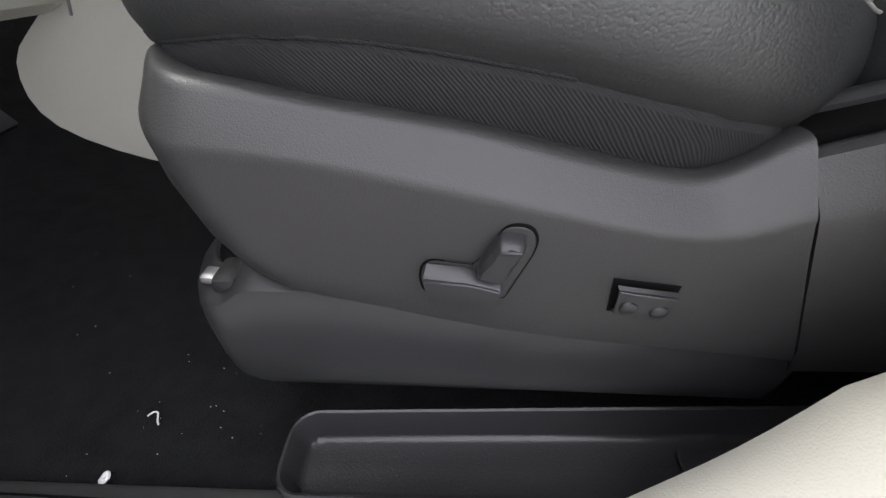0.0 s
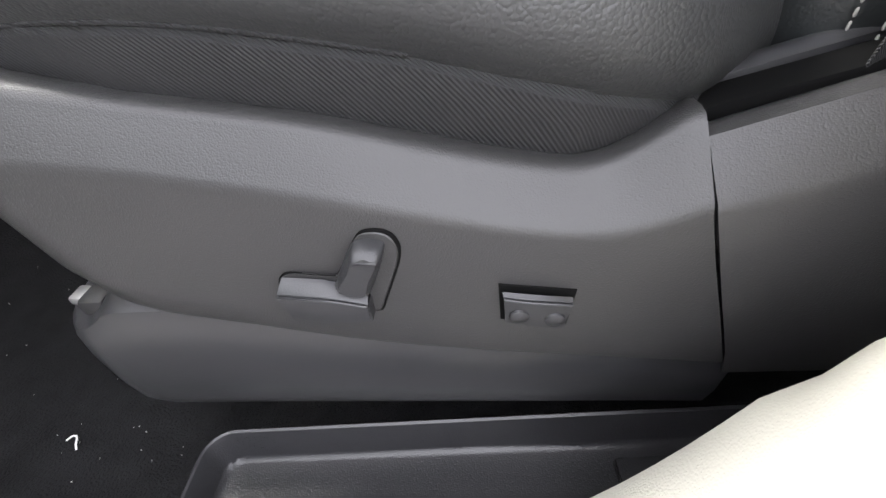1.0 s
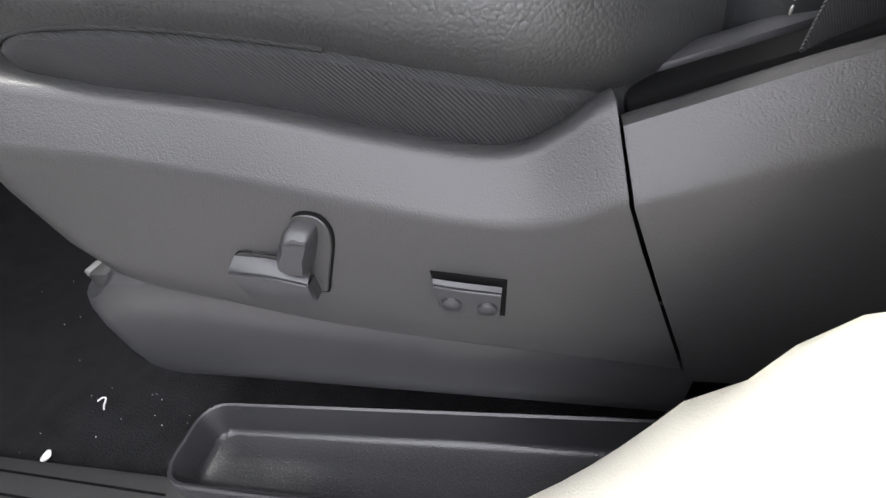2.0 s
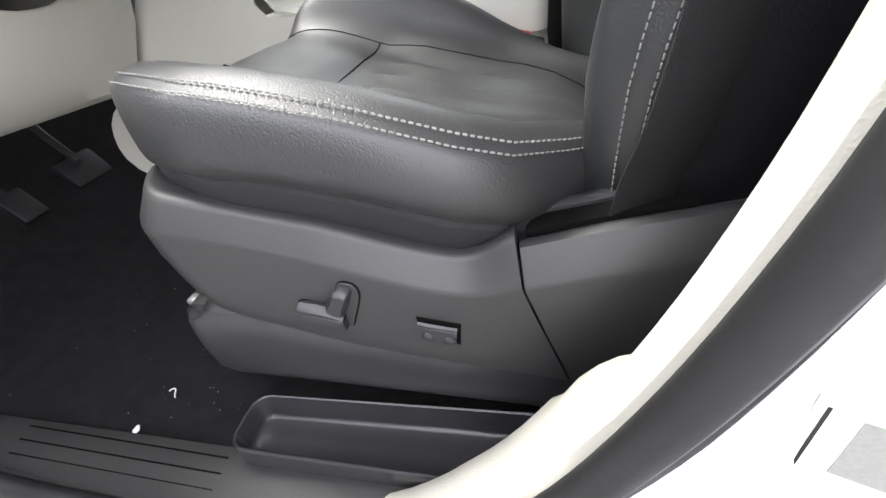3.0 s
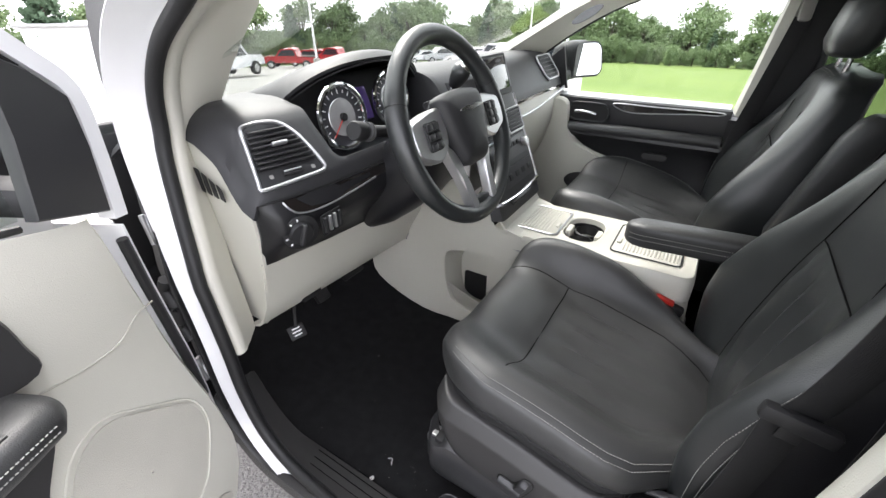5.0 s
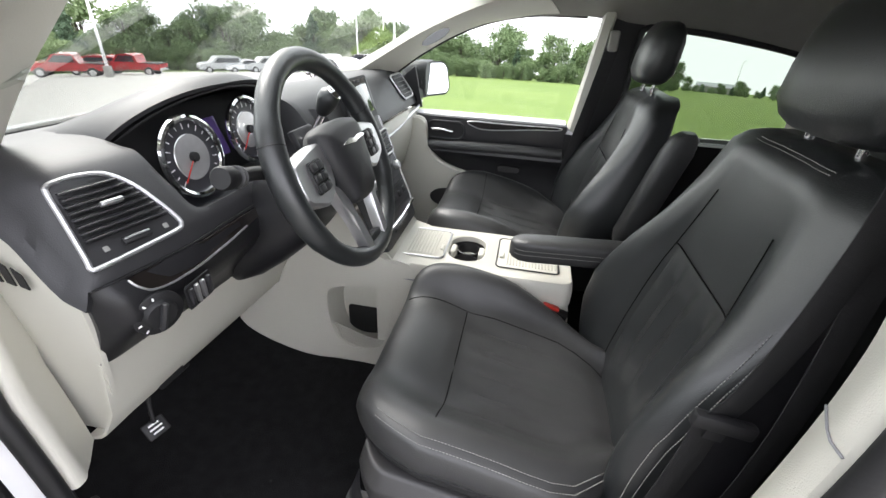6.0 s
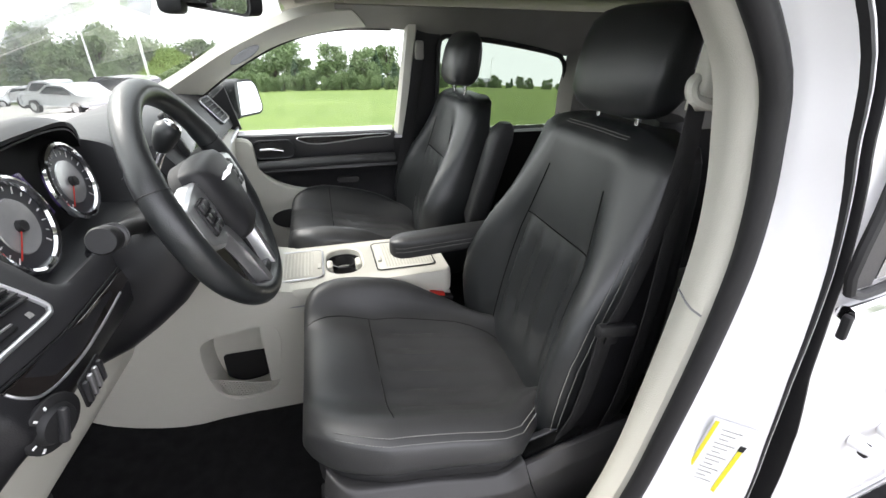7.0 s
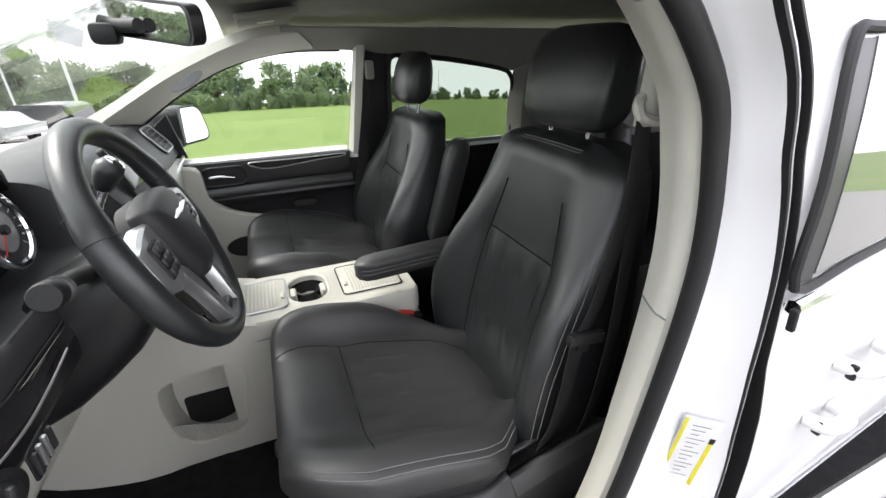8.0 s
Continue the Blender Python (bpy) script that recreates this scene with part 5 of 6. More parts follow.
structure("trim_window_seal_far", tube([(x, 1.722 - .012 * (z - 1.1), z - .003) for x, z in catmull(WIN_TOP, 5)], .0055, 8), RUBBER, "black rubber seal over the far front window", "window seal")
cp = [[(1.03, 1.72, 1.0), (1.02, 1.71, 1.2), (1.04, 1.70, 1.36)], [(1.06, 1.64, 1.0), (1.06, 1.64, 1.2), (1.08, 1.64, 1.38)], [(2.6, 1.64, 1.0), (2.6, 1.64, 1.2), (2.6, 1.64, 1.38)]]
structure("trim_pillar_far_rear", strip_sheet(cp), HEADLINER, "grey rear side cover", "pillar trim")
low = [[(x, 1.745, 1.022) for x in (.23, .6, 1.0, 1.6, 2.6)], [(x, 1.70, 1.018) for x in (.23, .6, 1.0, 1.6, 2.6)], [(x, 1.70, .70) for x in (.23, .6, 1.0, 1.6, 2.6)], [(x, 1.74, .40) for x in (.23, .6, 1.0, 1.6, 2.6)]]
structure("wall_far_rear", strip_sheet(low), BLACK, "black lower trim of the far sliding door", "side trim")
structure("wall_far_skin", sheet([[(x, 1.95 - .0 * z, z) for z in (.25, .6, .9, 1.0)] for x in (-1.7, -.6, .2, 1.2, 2.7)], .01), WHITE, "white painted far side of the car", "body side")
structure("trim_window_ledge", sheet([[(x, y, z + .0 * x) for y, z in ((1.725, 1.05), (1.74, 1.060), (1.78, 1.058), (1.88, 1.030), (1.95, 1.000))] for x in np.linspace(-.62, .23, 8)][::-1], .006), WHITE, "white ledge below the far window", "window ledge")

door = structure("door_2", sheet([[(x, y, z) for y, z in ((1.735, 1.052), (1.715, 1.045), (1.712, .99), (1.718, .945), (1.70, .935), (1.675, .925), (1.672, .905), (1.69, .89), (1.715, .86), (1.72, .76), (1.70, .70), (1.71, .60), (1.73, .42))] for x in np.linspace(-.44, .238, 20)], .008), PLASTIC_SMOOTH, "black passenger's door panel with a silver handle", "car door")
well = part("handle_well", prism(rounded(.165, .070, .033, 6), .004, lambda a, b, d: (-.270 + a, 1.712 - d, .992 + b), .002), BLACK, door, "dark handle bowl")
part("bowl_rim", tube([(-.270 + a, 1.706, .992 + b) for a, b in rounded(.168, .073, .034, 6)], .0035, 8, True, up=(0, 1, 0)), PLASTIC_SMOOTH, well)
part("door_handle", tube(catmull([(-.325, 1.70, .992), (-.28, 1.694, .994), (-.235, 1.70, .986)], 6), .0075, 10), CHROME, door, "silver door handle")
wl_ = [(-.17, 1.035), (-.14, 1.012), (-.08, 1.006), (.02, 1.014), (.12, 1.024), (.20, 1.028), (.20, 1.038), (0, 1.036)]
part("wood_strip", prism(catmull(wl_, 4, True), .005, lambda a, b, d: (a, 1.714 - d, b), .001), WOOD, door, "glossy dark wood strip")
part("bright_line", tube([(a, 1.708, b) for a, b in catmull(wl_, 5, True)], .0022, 6, True, up=(0, 1, 0)), SILVER, door, "thin bright line round the wood")
part("arm_pad", tube([(x, 1.69, .925 + .01 * math.sin((x + .4) * 3)) for x in np.linspace(-.40, .23, 16)], .024, 12), LEATHER, door, "padded black arm rest of the door")
part("door_pull", prism(rounded(.10, .028, .013, 5, .02, .845), .008, lambda a, b, d: (a, 1.705 - d, b), .003), PLASTIC, door, "small grey pull on the door panel")
part("door_pocket", prism(catmull([(-.40, .58), (-.2, .66), (.1, .70), (.22, .70), (.22, .48), (-.40, .46)], 4, True), .03, lambda a, b, d: (a, 1.712 - d, b), .01), PLASTIC, door, "black door pocket")
kick = [(-.362, 1.04), (-.338, .93), (-.29, .872), (-.22, .838), (-.12, .805), (-.085, .72), (-.10, .55), (-.14, .45), (-.75, .45), (-.75, .93), (-.5, 1.03)]
structure("wall_far_kick", prism(catmull(kick, 5, True), .03, lambda a, b, d: (a, 1.692 - d - .03 * max(0, (-.3 - a)), b), .008), BEIGE, "pale beige kick panel in the far footwell", "kick panel")
part("speaker_grille", prism([(-.235 + .085 * math.cos(a), .70 + .045 * math.sin(a)) for a in np.linspace(0, 2 * math.pi, 24, endpoint=False)], .004, lambda a, b, d: (a, 1.660 - d, b), .002), PLASTIC, bpy.data.objects["wall_far_kick"], "dark oval speaker grille")


def glass(name, quad, material, label):
    ob = structure(name, sheet([catmull(l, 6) for l in quad], .004), material, label, "window")
    ob.visible_shadow = False
    return ob


glass("window_1", [[(-1.12, .24, 1.10), (-1.18, 1.0, 1.11), (-1.12, 1.76, 1.10)], [(-.62, .30, 1.28), (-.67, 1.0, 1.375), (-.62, 1.70, 1.28)], [(-.15, .34, 1.50), (-.18, 1.0, 1.565), (-.15, 1.66, 1.50)]], GLASS_FRONT, "clear raked windscreen")
glass("window_2", [[(-.66, 1.77, 1.06), (.25, 1.77, 1.06)], [(-.40, 1.74, 1.28), (.28, 1.74, 1.28)], [(-.05, 1.71, 1.45), (.31, 1.71, 1.46)]], GLASS, "clear front passenger window")
glass("window_3", [[(.39, 1.76, 1.02), (1.06, 1.76, 1.02)], [(.40, 1.74, 1.22), (1.06, 1.74, 1.2)], [(.42, 1.72, 1.44), (1.08, 1.72, 1.37)]], GLASS_TINT, "tinted far sliding door window")
structure("wall_rear", box((.04, 1.8, .95), .01, pose(2.62, 1.0, .85)), BLACK, "dark trim at the rear of the car", "rear wall")

# near side behind the door: inner trim and the white outside
structure("wall_near_rear", sheet([[(x, .22, z) for z in (.42, .8, 1.08)] for x in (.50, 1.2, 2.6)], .006), BLACK, "black inner trim behind the middle pillar", "side trim")
def gap_width(z):
    return lerp(((.45, .055), (.7, .052), (.92, .045), (1.04, .022), (1.14, .014), (1.6, .014)), z)


gap, start = [], []
for (x, y, z), in ring([(.10, .10)], 58, 114):
    g = gap_width(z)
    gap.append([(x - .001, y, z), (x + .003, .13, z), (x + g - .003, .13, z), (x + g, .098, z)])
    start.append((x + g, .098, z))
structure("trim_door_gap", sheet(gap, .003), RUBBER, "black rubber in the sliding door's gap", "seal")
def side_y(x, z):
    """The body side's outer face: it draws in towards the rear and towards the roof."""
    return .093 + .075 * max(0, x - .45) + .05 * max(0, (z - 1.15) / .4) ** 2 + .05 * max(0, (.75 - z) / .4) ** 2


skin = []
for x0, _, z in start:
    skin.append([(x0 + (1.9 - x0) * k, side_y(x0 + (1.9 - x0) * k, z) + .012 * (1 - k) ** 20, z) for k in np.linspace(0, 1, 24) ** 1.5])
door3 = structure("door_3", sheet(skin, .006), WHITE, "white painted sliding door", "car door")
SIDEGLASS = mat("dark_side_glass", (0.30, 0.31, 0.31), 0.02, metal=0.6, spec=1.0, coat=1.0)
LOW, HIGH = ((.455, 1.165), (.50, 1.168), (.72, 1.185), (1.30, 1.205)), ((.40, 1.43), (.50, 1.45), (.80, 1.452), (1.25, 1.43))
rows = []
for k in np.linspace(0, 1, 8):
    rows.append([(x, side_y(x, z) - .004, z) for x in np.linspace(.50, 1.22, 14) for z in [lerp(LOW, x) + .012 + k * (lerp(HIGH, x) - lerp(LOW, x) - .02)]])
part("window_pane", sheet(rows, .003, (.5, -1, 1.3)), SIDEGLASS, door3, "dark tinted glass that mirrors the sky")
part("window_post", sheet([[(x, side_y(x, z) - .003, z) for x in (.462, .47, .485, .499)] for z in np.linspace(1.172, 1.44, 8)], .003, (.5, -1, 1.3)), PLASTIC_SMOOTH, door3, "dark satin post at the window's front")
wo = [(.460, 1.17)] + [(x, lerp(LOW, x)) for x in (.6, .8, 1.0, 1.2)] + [(1.235, 1.22), (1.24, 1.30), (1.22, 1.40)] + [(x, lerp(HIGH, x)) for x in (1.15, .9, .7, .5)] + [(.452, 1.435), (.452, 1.30)]
part("window_frame", tube([(a, side_y(a, b) - .004, b) for a, b in catmull(wo, 4, True)], .006, 8, True, up=(0, 1, 0)), RUBBER, door3, "black window frame")
part("belt_moulding", tube([(x, side_y(x, 1.14) - .006, 1.142 + .025 * (x - .46)) for x in np.linspace(.468, 1.6, 14)], .010, 8), CHROME, door3, "bright moulding below the window")
part("moulding_end", box((.008, .010, .034), .003, pose(.466, .082, 1.128, 0, -10, 0)), BLACK, door3)
for x, z, w in ((.80, .945, .16), (.75, .83, .10)):
    hd = part("door_handle", tube(catmull([(x - w * .4, side_y(x, z) - .004, z), (x - w * .3, .080, z + .004), (x + w * .3, .082, z), (x + w * .45, side_y(x, z) - .002, z - .006)], 5), .014, 10), WHITE, door3, "white pull handle")
    part("handle_end", box((.010, .014, .030), .004, pose(x - w * .42, .090, z)), BLACK, hd)

# near front pillar, wing and rocker
pt_ = ring([(.004, .197)], 0, 24)
aw = [(-.12, .33, 1.585), (-.28, .33, 1.535), (-.40, .33, 1.447), (-.46, .33, 1.395), (-.565, .33, 1.303), (-.67, .33, 1.19), (-.73, .335, 1.12)]
aw_line = catmull(aw, 4)
e_line = np.array([p[0] for p in pt_])
e_line = np.array([[np.interp(k, np.linspace(0, 1, len(e_line)), e_line[:, j]) for j in range(3)] for k in np.linspace(0, 1, len(aw_line))])
structure("trim_pillar_near", sheet([[tuple(a * (1 - k) + b * k + np.array((0, -.012 * math.sin(k * math.pi), 0))) for a, b in zip(e_line, aw_line)] for k in np.linspace(0, 1, 6)], .006), BEIGE, "pale beige inner cover of the near front pillar", "pillar trim")
structure("wall_near_rocker", sheet([[(x, y, z) for y, z in ((.13, .385), (.11, .375), (.09, .35), (.085, .30), (.11, .22))] for x in np.linspace(-.24, 1.9, 12)], .006), WHITE, "white painted rocker below the door opening", "body side")
structure("wall_near_wing", sheet([[(x, .07 + .03 * max(0, (z - .7)) , z) for z in (.3, .6, .9, 1.06)] for x in (-.66, -.9, -1.3, -1.8)], .008), WHITE, "white painted front wing", "body side")
structure("hood_panel", sheet([[(x, y, 1.09 - .12 * ((-1.15 - x) / .75) ** 1.5 - .05 * abs((y - 1) / .9) ** 3) for y in np.linspace(.1, 1.9, 12)] for x in np.linspace(-1.15, -1.9, 8)], .01), WHITE, "white painted bonnet", "bonnet")
structure("wall_firewall", box((.03, 1.7, .75), .01, pose(-1.16, 1.0, .75)), BLACK, "black firewall carpet", "firewall")
# information labels on the jamb
label = thing("tyre_label", "white printed label with yellow bars on the jamb", "label")
lm = frame_at((.442, .1345, .845), (.80, -.60, -.06), (-.12, -.03, 1))
part("paper", box((.056, .172, .0008), 0, lm), PAPER, label)
part("yellow_bar", box((.0052, .112, .0006), 0, lm @ pose(-.0235, .026, .0009)), YELLOW, label, "yellow bar")
part("yellow_bar", box((.0062, .118, .0006), 0, lm @ pose(.0225, -.024, .0009)), YELLOW, label, "yellow bar")
part("black_patch", box((.0075, .012, .0007), 0, lm @ pose(.0225, .040, .001)), BLACK, label)
for k in range(14):
    part("print_bar", box((.026 - .007 * (k % 3), .0014, .0005), 0, lm @ pose(-.002 * (k % 3), .068 - .0102 * k, .0008)), THREAD, label)
part("round_mark", lathe([(0, .001), (.0065, .001), (.0065, 0)], 20, lm @ Matrix.Translation((-.020, -.058, 0))), BLACK, label)
notice = thing("jamb_notice", "faint grey printed notice on the white jamb", "label")
nm = frame_at((.388, .1505, .69), (.93, -.36, .05), (-.12, .0, 1))
part("paper", box((.062, .066, .0007), 0, nm), PAPER, notice)
part("print_block", box((.036, .044, .0004), 0, nm @ pose(.004, 0, .0005)), THREAD, notice)
part("print_line", box((.0015, .05, .0005), 0, nm @ pose(-.026, 0, .0006)), BLACK, notice)

# ---- ceiling fittings ----
mirror = thing("rear_view_mirror", "black rear-view mirror on the windscreen", "mirror")
mm = frame_at((-.268, .95, 1.497), (.70, -.71, -.12), (-.10, 0, 1))
part("mirror_shell", prism(rounded(.235, .075, .022, 6), -.03, placed(mm @ pose(0, 0, -.001)), .0), PLASTIC_SMOOTH, mirror, "black mirror shell")
part("mirror_glass", prism(rounded(.222, .064, .018, 6), .002, placed(mm), .0005), MIRROR, mirror, "mirror glass")
part("stem", tube(catmull([(-.285, .95, 1.488), (-.33, .99, 1.49), (-.36, 1.0, 1.497)], 4), .014, 10), BLACK, mirror)
part("sensor_pod", box((.05, .06, .04), .012, pose(-.355, 1.0, 1.475)), BLACK, mirror)
sticker = part("sticker", box((.055, .002, .035), 0, pose(-.42, .99, 1.475, 0, 20, 0)), PAPER)
tagged(sticker, "small pale printed sticker by the mirror", "sticker")
visor = thing("sun_visor", "grey cloth sun visor folded against the roof", "sun visor")
part("flap", box((.17, .36, .018), .008, pose(-.03, .60, 1.532, 0, -8, 0)), HEADLINER, visor)
part("visor_label", box((.05, .06, .001), 0, pose(-.03, .64, 1.5225, 0, -8, 0)), PAPER, visor)
part("rod", tube([(-.11, .43, 1.525), (-.11, .78, 1.525)], .006, 8), HEADLINER, visor)
copy_thing(visor, Matrix.Translation((0, .78, 0)))

# ---- second row, seen past the front seats ----
def bench(yc, dx):
    st = thing("second_row_seat", "black second row seat with a tall backrest", "car seat", "second row seats")
    loops = []
    for z, w, x in ((.55, .22, 1.02), (.7, .24, 1.04), (.9, .235, 1.09), (1.05, .20, 1.13), (1.12, .16, 1.15), (1.13, .1, 1.16)):
        loops.append([(x + dx + a, yc + b * w, z) for a, b in catmull([(0, -.5), (-.02, -.85), (.04, -1), (.12, -.9), (.14, 0), (.12, .9), (.04, 1), (-.02, .85), (0, .5), (.005, 0)], 3, True)])
    part("backrest", loft(loops), LEATHER, st)
    part("cushion", box((.5, .46, .14), .05, pose(.82 + dx, yc, .66, 0, -4, 0), 4), LEATHER, st)
    part("base", box((.4, .4, .2), .02, pose(.84 + dx, yc, .49)), BLACK, st)
    headrest(st, yc, 1.15 + dx, 1.16, .12)
    return st


bench(.60, .12)
bench(1.42, .12)

# ---- far seat belt ----
fb = thing("seat_belt", "black seat belt on the far middle pillar", "seat belt")
part("webbing", tube(catmull([(.335, 1.64, 1.345), (.30, 1.632, 1.15), (.262, 1.63, .95), (.235, 1.64, .72)], 6), 0, flat=(.047, .0016), up=(.1, -1, 0)), WEB, fb, "black woven webbing")
part("guide", box((.035, .03, .07), .010, pose(.335, 1.635, 1.37)), HEADLINER, fb, "grey belt guide")

# ---- the driver's open door ----
TH = radians(62)
DO = Vector((-.560, .015, .055))
DA, DN = Vector((math.cos(TH), -math.sin(TH), 0)), Vector((math.sin(TH), math.cos(TH), 0))


def on_door(u, z, w=0.0):
    return tuple(DO + DA * u + DN * w + Vector((0, 0, z)))


def door_front(z):
    return lerp(((.36, -.03), (.42, -.07), (.5, -.085), (.6, -.085), (.7, -.08), (.8, -.07), (.9, -.06), (1.1, -.045)), z)


def belt_line(u):
    return lerp(((-.05, 1.045), (.02, 1.06), (.10, 1.08), (.25, 1.10), (.55, 1.125), (1.05, 1.14)), u)


def door_w(u, z):
    return .012 * math.sin(min(1, max(0, (z - .40) / .6)) * math.pi) + .06 * soft((.80 - z) / .35) * soft((.45 - u) / .3) - .02 * max(0, (z - 1.0) / .1)


grid = []
for v in np.linspace(0, 1, 36):
    row = []
    for k in np.linspace(0, 1, 44):
        z0 = .36 + v * (1.0 - .36)
        u = door_front(z0) + k * (1.05 - door_front(z0))
        z = .36 + v * (belt_line(u) - .36)
        rnd = -.03 * max(0, 1 - k / .03) ** 2
        row.append(on_door(u, z, door_w(u, z) + rnd))
    grid.append(row)
door1 = structure("door_1", sheet(grid, .006), BEIGE, "open white driver's door with a pale beige panel", "car door")
skin = [[on_door(door_front(min(1.05, z)) - .02 + k * 1.08, z, -.13 + .04 * abs(z - .85)) for k in np.linspace(0, 1, 12)] for z in np.linspace(.34, 1.1, 10)]
part("outer_skin", sheet([r[::-1] for r in skin], .006), WHITE, door1, "white painted outer skin")
rim_ = [[on_door(door_front(z) - .02, z, w) for w in (-.13, -.06, .0)] for z in np.linspace(.36, 1.02, 20)]
part("shut_face", sheet(rim_, .004), WHITE, door1, "white painted front edge of the door")
part("edge_seal", tube([on_door(door_front(z) - .008, z, .0) for z in np.linspace(.38, 1.0, 24)], .009, 8), RUBBER, door1, "black rubber seal on the door's edge")
# fold in the beige panel, its shade drawn as a darker beige line
crease = [(-.058, .875), (-.02, .875), (.03, .858), (.08, .862), (.13, .875), (.16, .885)]
part("panel_groove", tube([on_door(u, z, door_w(u, z) + .0003) for u, z in catmull(crease, 5)], .0016, 6), MESH, door1)
# speaker
ca, sa = math.cos(radians(40)), math.sin(radians(40))
so = [(.112 + a * ca - b * sa, .640 + a * sa + b * ca) for a, b in rounded(.275, .215, .075, 7)]
part("speaker_rim", tube([on_door(u, z, door_w(u, z) + .001) for u, z in so], .0020, 8, True), BEIGE, door1)
part("speaker_grille", sheet([[on_door(.112 + r * (a - .112), .640 + r * (b - .640), door_w(.112 + r * (a - .112), .640 + r * (b - .640)) + .003) for a, b in so + so[:1]] for r in (.02, .3, .6, .93)], .002), MESH, door1, "beige perforated speaker grille")
# black arm rest with handle bowl and switches
bowl = [(0.350, 1.085), (0.250, 1.085), (0.190, 1.07), (0.155, 1.02), (0.145, .96), (0.150, .915), (0.250, .93), (0.430, .95), (0.710, .97), (0.710, 1.085)]
part("handle_panel", prism(catmull(bowl, 4, True), .018, lambda a, b, d: on_door(a, b, door_w(a, b) + d - .004), .006), PLASTIC, door1, "black panel round the door handle")
bin_ = [(0.350, 1.055), (0.250, 1.055), (0.195, 1.03), (0.185, .985), (0.230, .96), (0.430, .975), (0.580, .985), (0.580, 1.055)]
part("handle_bowl", prism(catmull(bin_, 4, True), .004, lambda a, b, d: on_door(a, b, door_w(a, b) + .0125 + d), .001), BLACK, door1)
part("door_handle", tube(catmull([on_door(.25, 1.03, .045), on_door(.31, 1.022, .05), on_door(.39, 1.008, .046)], 5), .007, 10), CHROME, door1, "silver inside door handle")
pad = []
for u, k in ((.182, .3), (.19, .7), (.21, .95), (.27, 1), (.55, 1), (1.0, 1)):
    c = .90 + .05 * (u - .13)
    pad.append([on_door(u, c + b * k, .03 + a * k) for a, b in catmull([(-.03, -.03), (-.03, .02), (.0, .028), (.055, .024), (.07, 0), (.055, -.03), (.0, -.04)], 4, True)])
arm = part("arm_rest", loft(pad), LEATHER, door1, "padded black leather door arm rest")
for off in (0, .010):
    line = [on_door(u, 1 * (.905 + .05 * (u - .13) - off), .100) for u in np.linspace(.22, .99, 30)]
    tagged(part("stitching", stitches(line, np.tile(tuple(DN), (30, 1))), THREAD, arm), kind="stuff")
basis = Matrix((DA, DN, Vector((0, 0, 1)))).transposed().to_4x4()


def door_pose(u, z, w):
    m = basis.copy()
    m.translation = on_door(u, z, w)
    return m @ pose(0, 0, 0, 0, -3, 0)


sw = part("switch_plate", box((.30, .055, .006), .002, door_pose(.40, .938, .055)), PLASTIC_SMOOTH, door1, "dark switch plate")
part("mirror_control", lathe([(0, .006), (.010, .006), (.013, .002), (.013, 0)], 24, door_pose(.275, .941, .055)), BLACK, sw, "round mirror control")
for k in range(4):
    part("window_switch", box((.034, .022, .012), .004, door_pose(.335 + .05 * (k // 2), .942, .043 + .026 * (k % 2))), SILVER if k < 2 else PLASTIC_SMOOTH, sw, "window lift switch")
part("lower_pocket", prism(catmull([(.17, .87), (.24, .74), (.32, .60), (.40, .42), (.98, .42), (.98, .90), (.40, .88)], 4, True), .02, lambda a, b, d: on_door(a, b, door_w(a, b) + d - .01), .004), PLASTIC, door1, "black lower pocket")
part("bottle_recess", prism(catmull([(.02, .42), (.08, .455), (.15, .45), (.20, .40), (.02, .38)], 4, True), .003, lambda a, b, d: on_door(a, b, door_w(a, b) + d), .001), MESH, door1)
# window frame, sail and mirror
fr = [(-.084, 1.03), (-.094, 1.14), (-.092, 1.225), (-.045, 1.278), (.03, 1.342), (.10, 1.395), (.30, 1.46), (.50, 1.49), (.80, 1.51), (1.05, 1.46), (1.06, 1.14)]
part("window_frame", tube([on_door(u, z, -.020) for u, z in catmull(fr, 6)], 0, flat=(.026, .030), up=tuple(DN)), WHITE, door1, "white window frame")
part("frame_seal", tube([on_door(u + .012, z - .014, -.015) for u, z in catmull(fr[3:10], 6)], .006, 8), RUBBER, door1, "black rubber window seal")
part("sail", prism([(-.066, 1.048), (-.079, 1.15), (-.078, 1.222), (-.035, 1.263), (.014, 1.292), (.024, 1.19), (.044, 1.082)], .02, lambda a, b, d: on_door(a, b, -.022 + d), .003), PLASTIC_SMOOTH, door1, "black corner piece by the mirror")
part("belt_seal", tube([on_door(u, belt_line(u) + .006, -.03) for u in np.linspace(.05, 1.03, 16)], .006, 8), RUBBER, door1)
gl = part("pane", sheet([[on_door(u, z0 + k * (z1 - z0), -.05) for u, z0, z1 in ((.03, 1.075, 1.32), (.25, 1.10, 1.43), (.5, 1.12, 1.47), (.8, 1.13, 1.49), (1.03, 1.14, 1.45))] for k in (0, .5, 1)], .004), GLASS, door1, "clear door glass")
gl.visible_shadow = False
wing_mirror = part("wing_mirror", loft([[on_door(-.030 + a * k, 1.165 + b * k, w) for a, b in rounded(.23, .225, .05, 6)] for w, k in ((-.196, .9), (-.205, 1), (-.26, .98), (-.31, .8), (-.33, .4))]), BLACK, door1, "black wing mirror housing")
part("mirror_glass", prism(rounded(.135, .150, .04, 6, .010, 1.182), .004, lambda a, b, d: on_door(a, b, -.198 + d), .001), MIRROR, wing_mirror, "wing mirror glass")
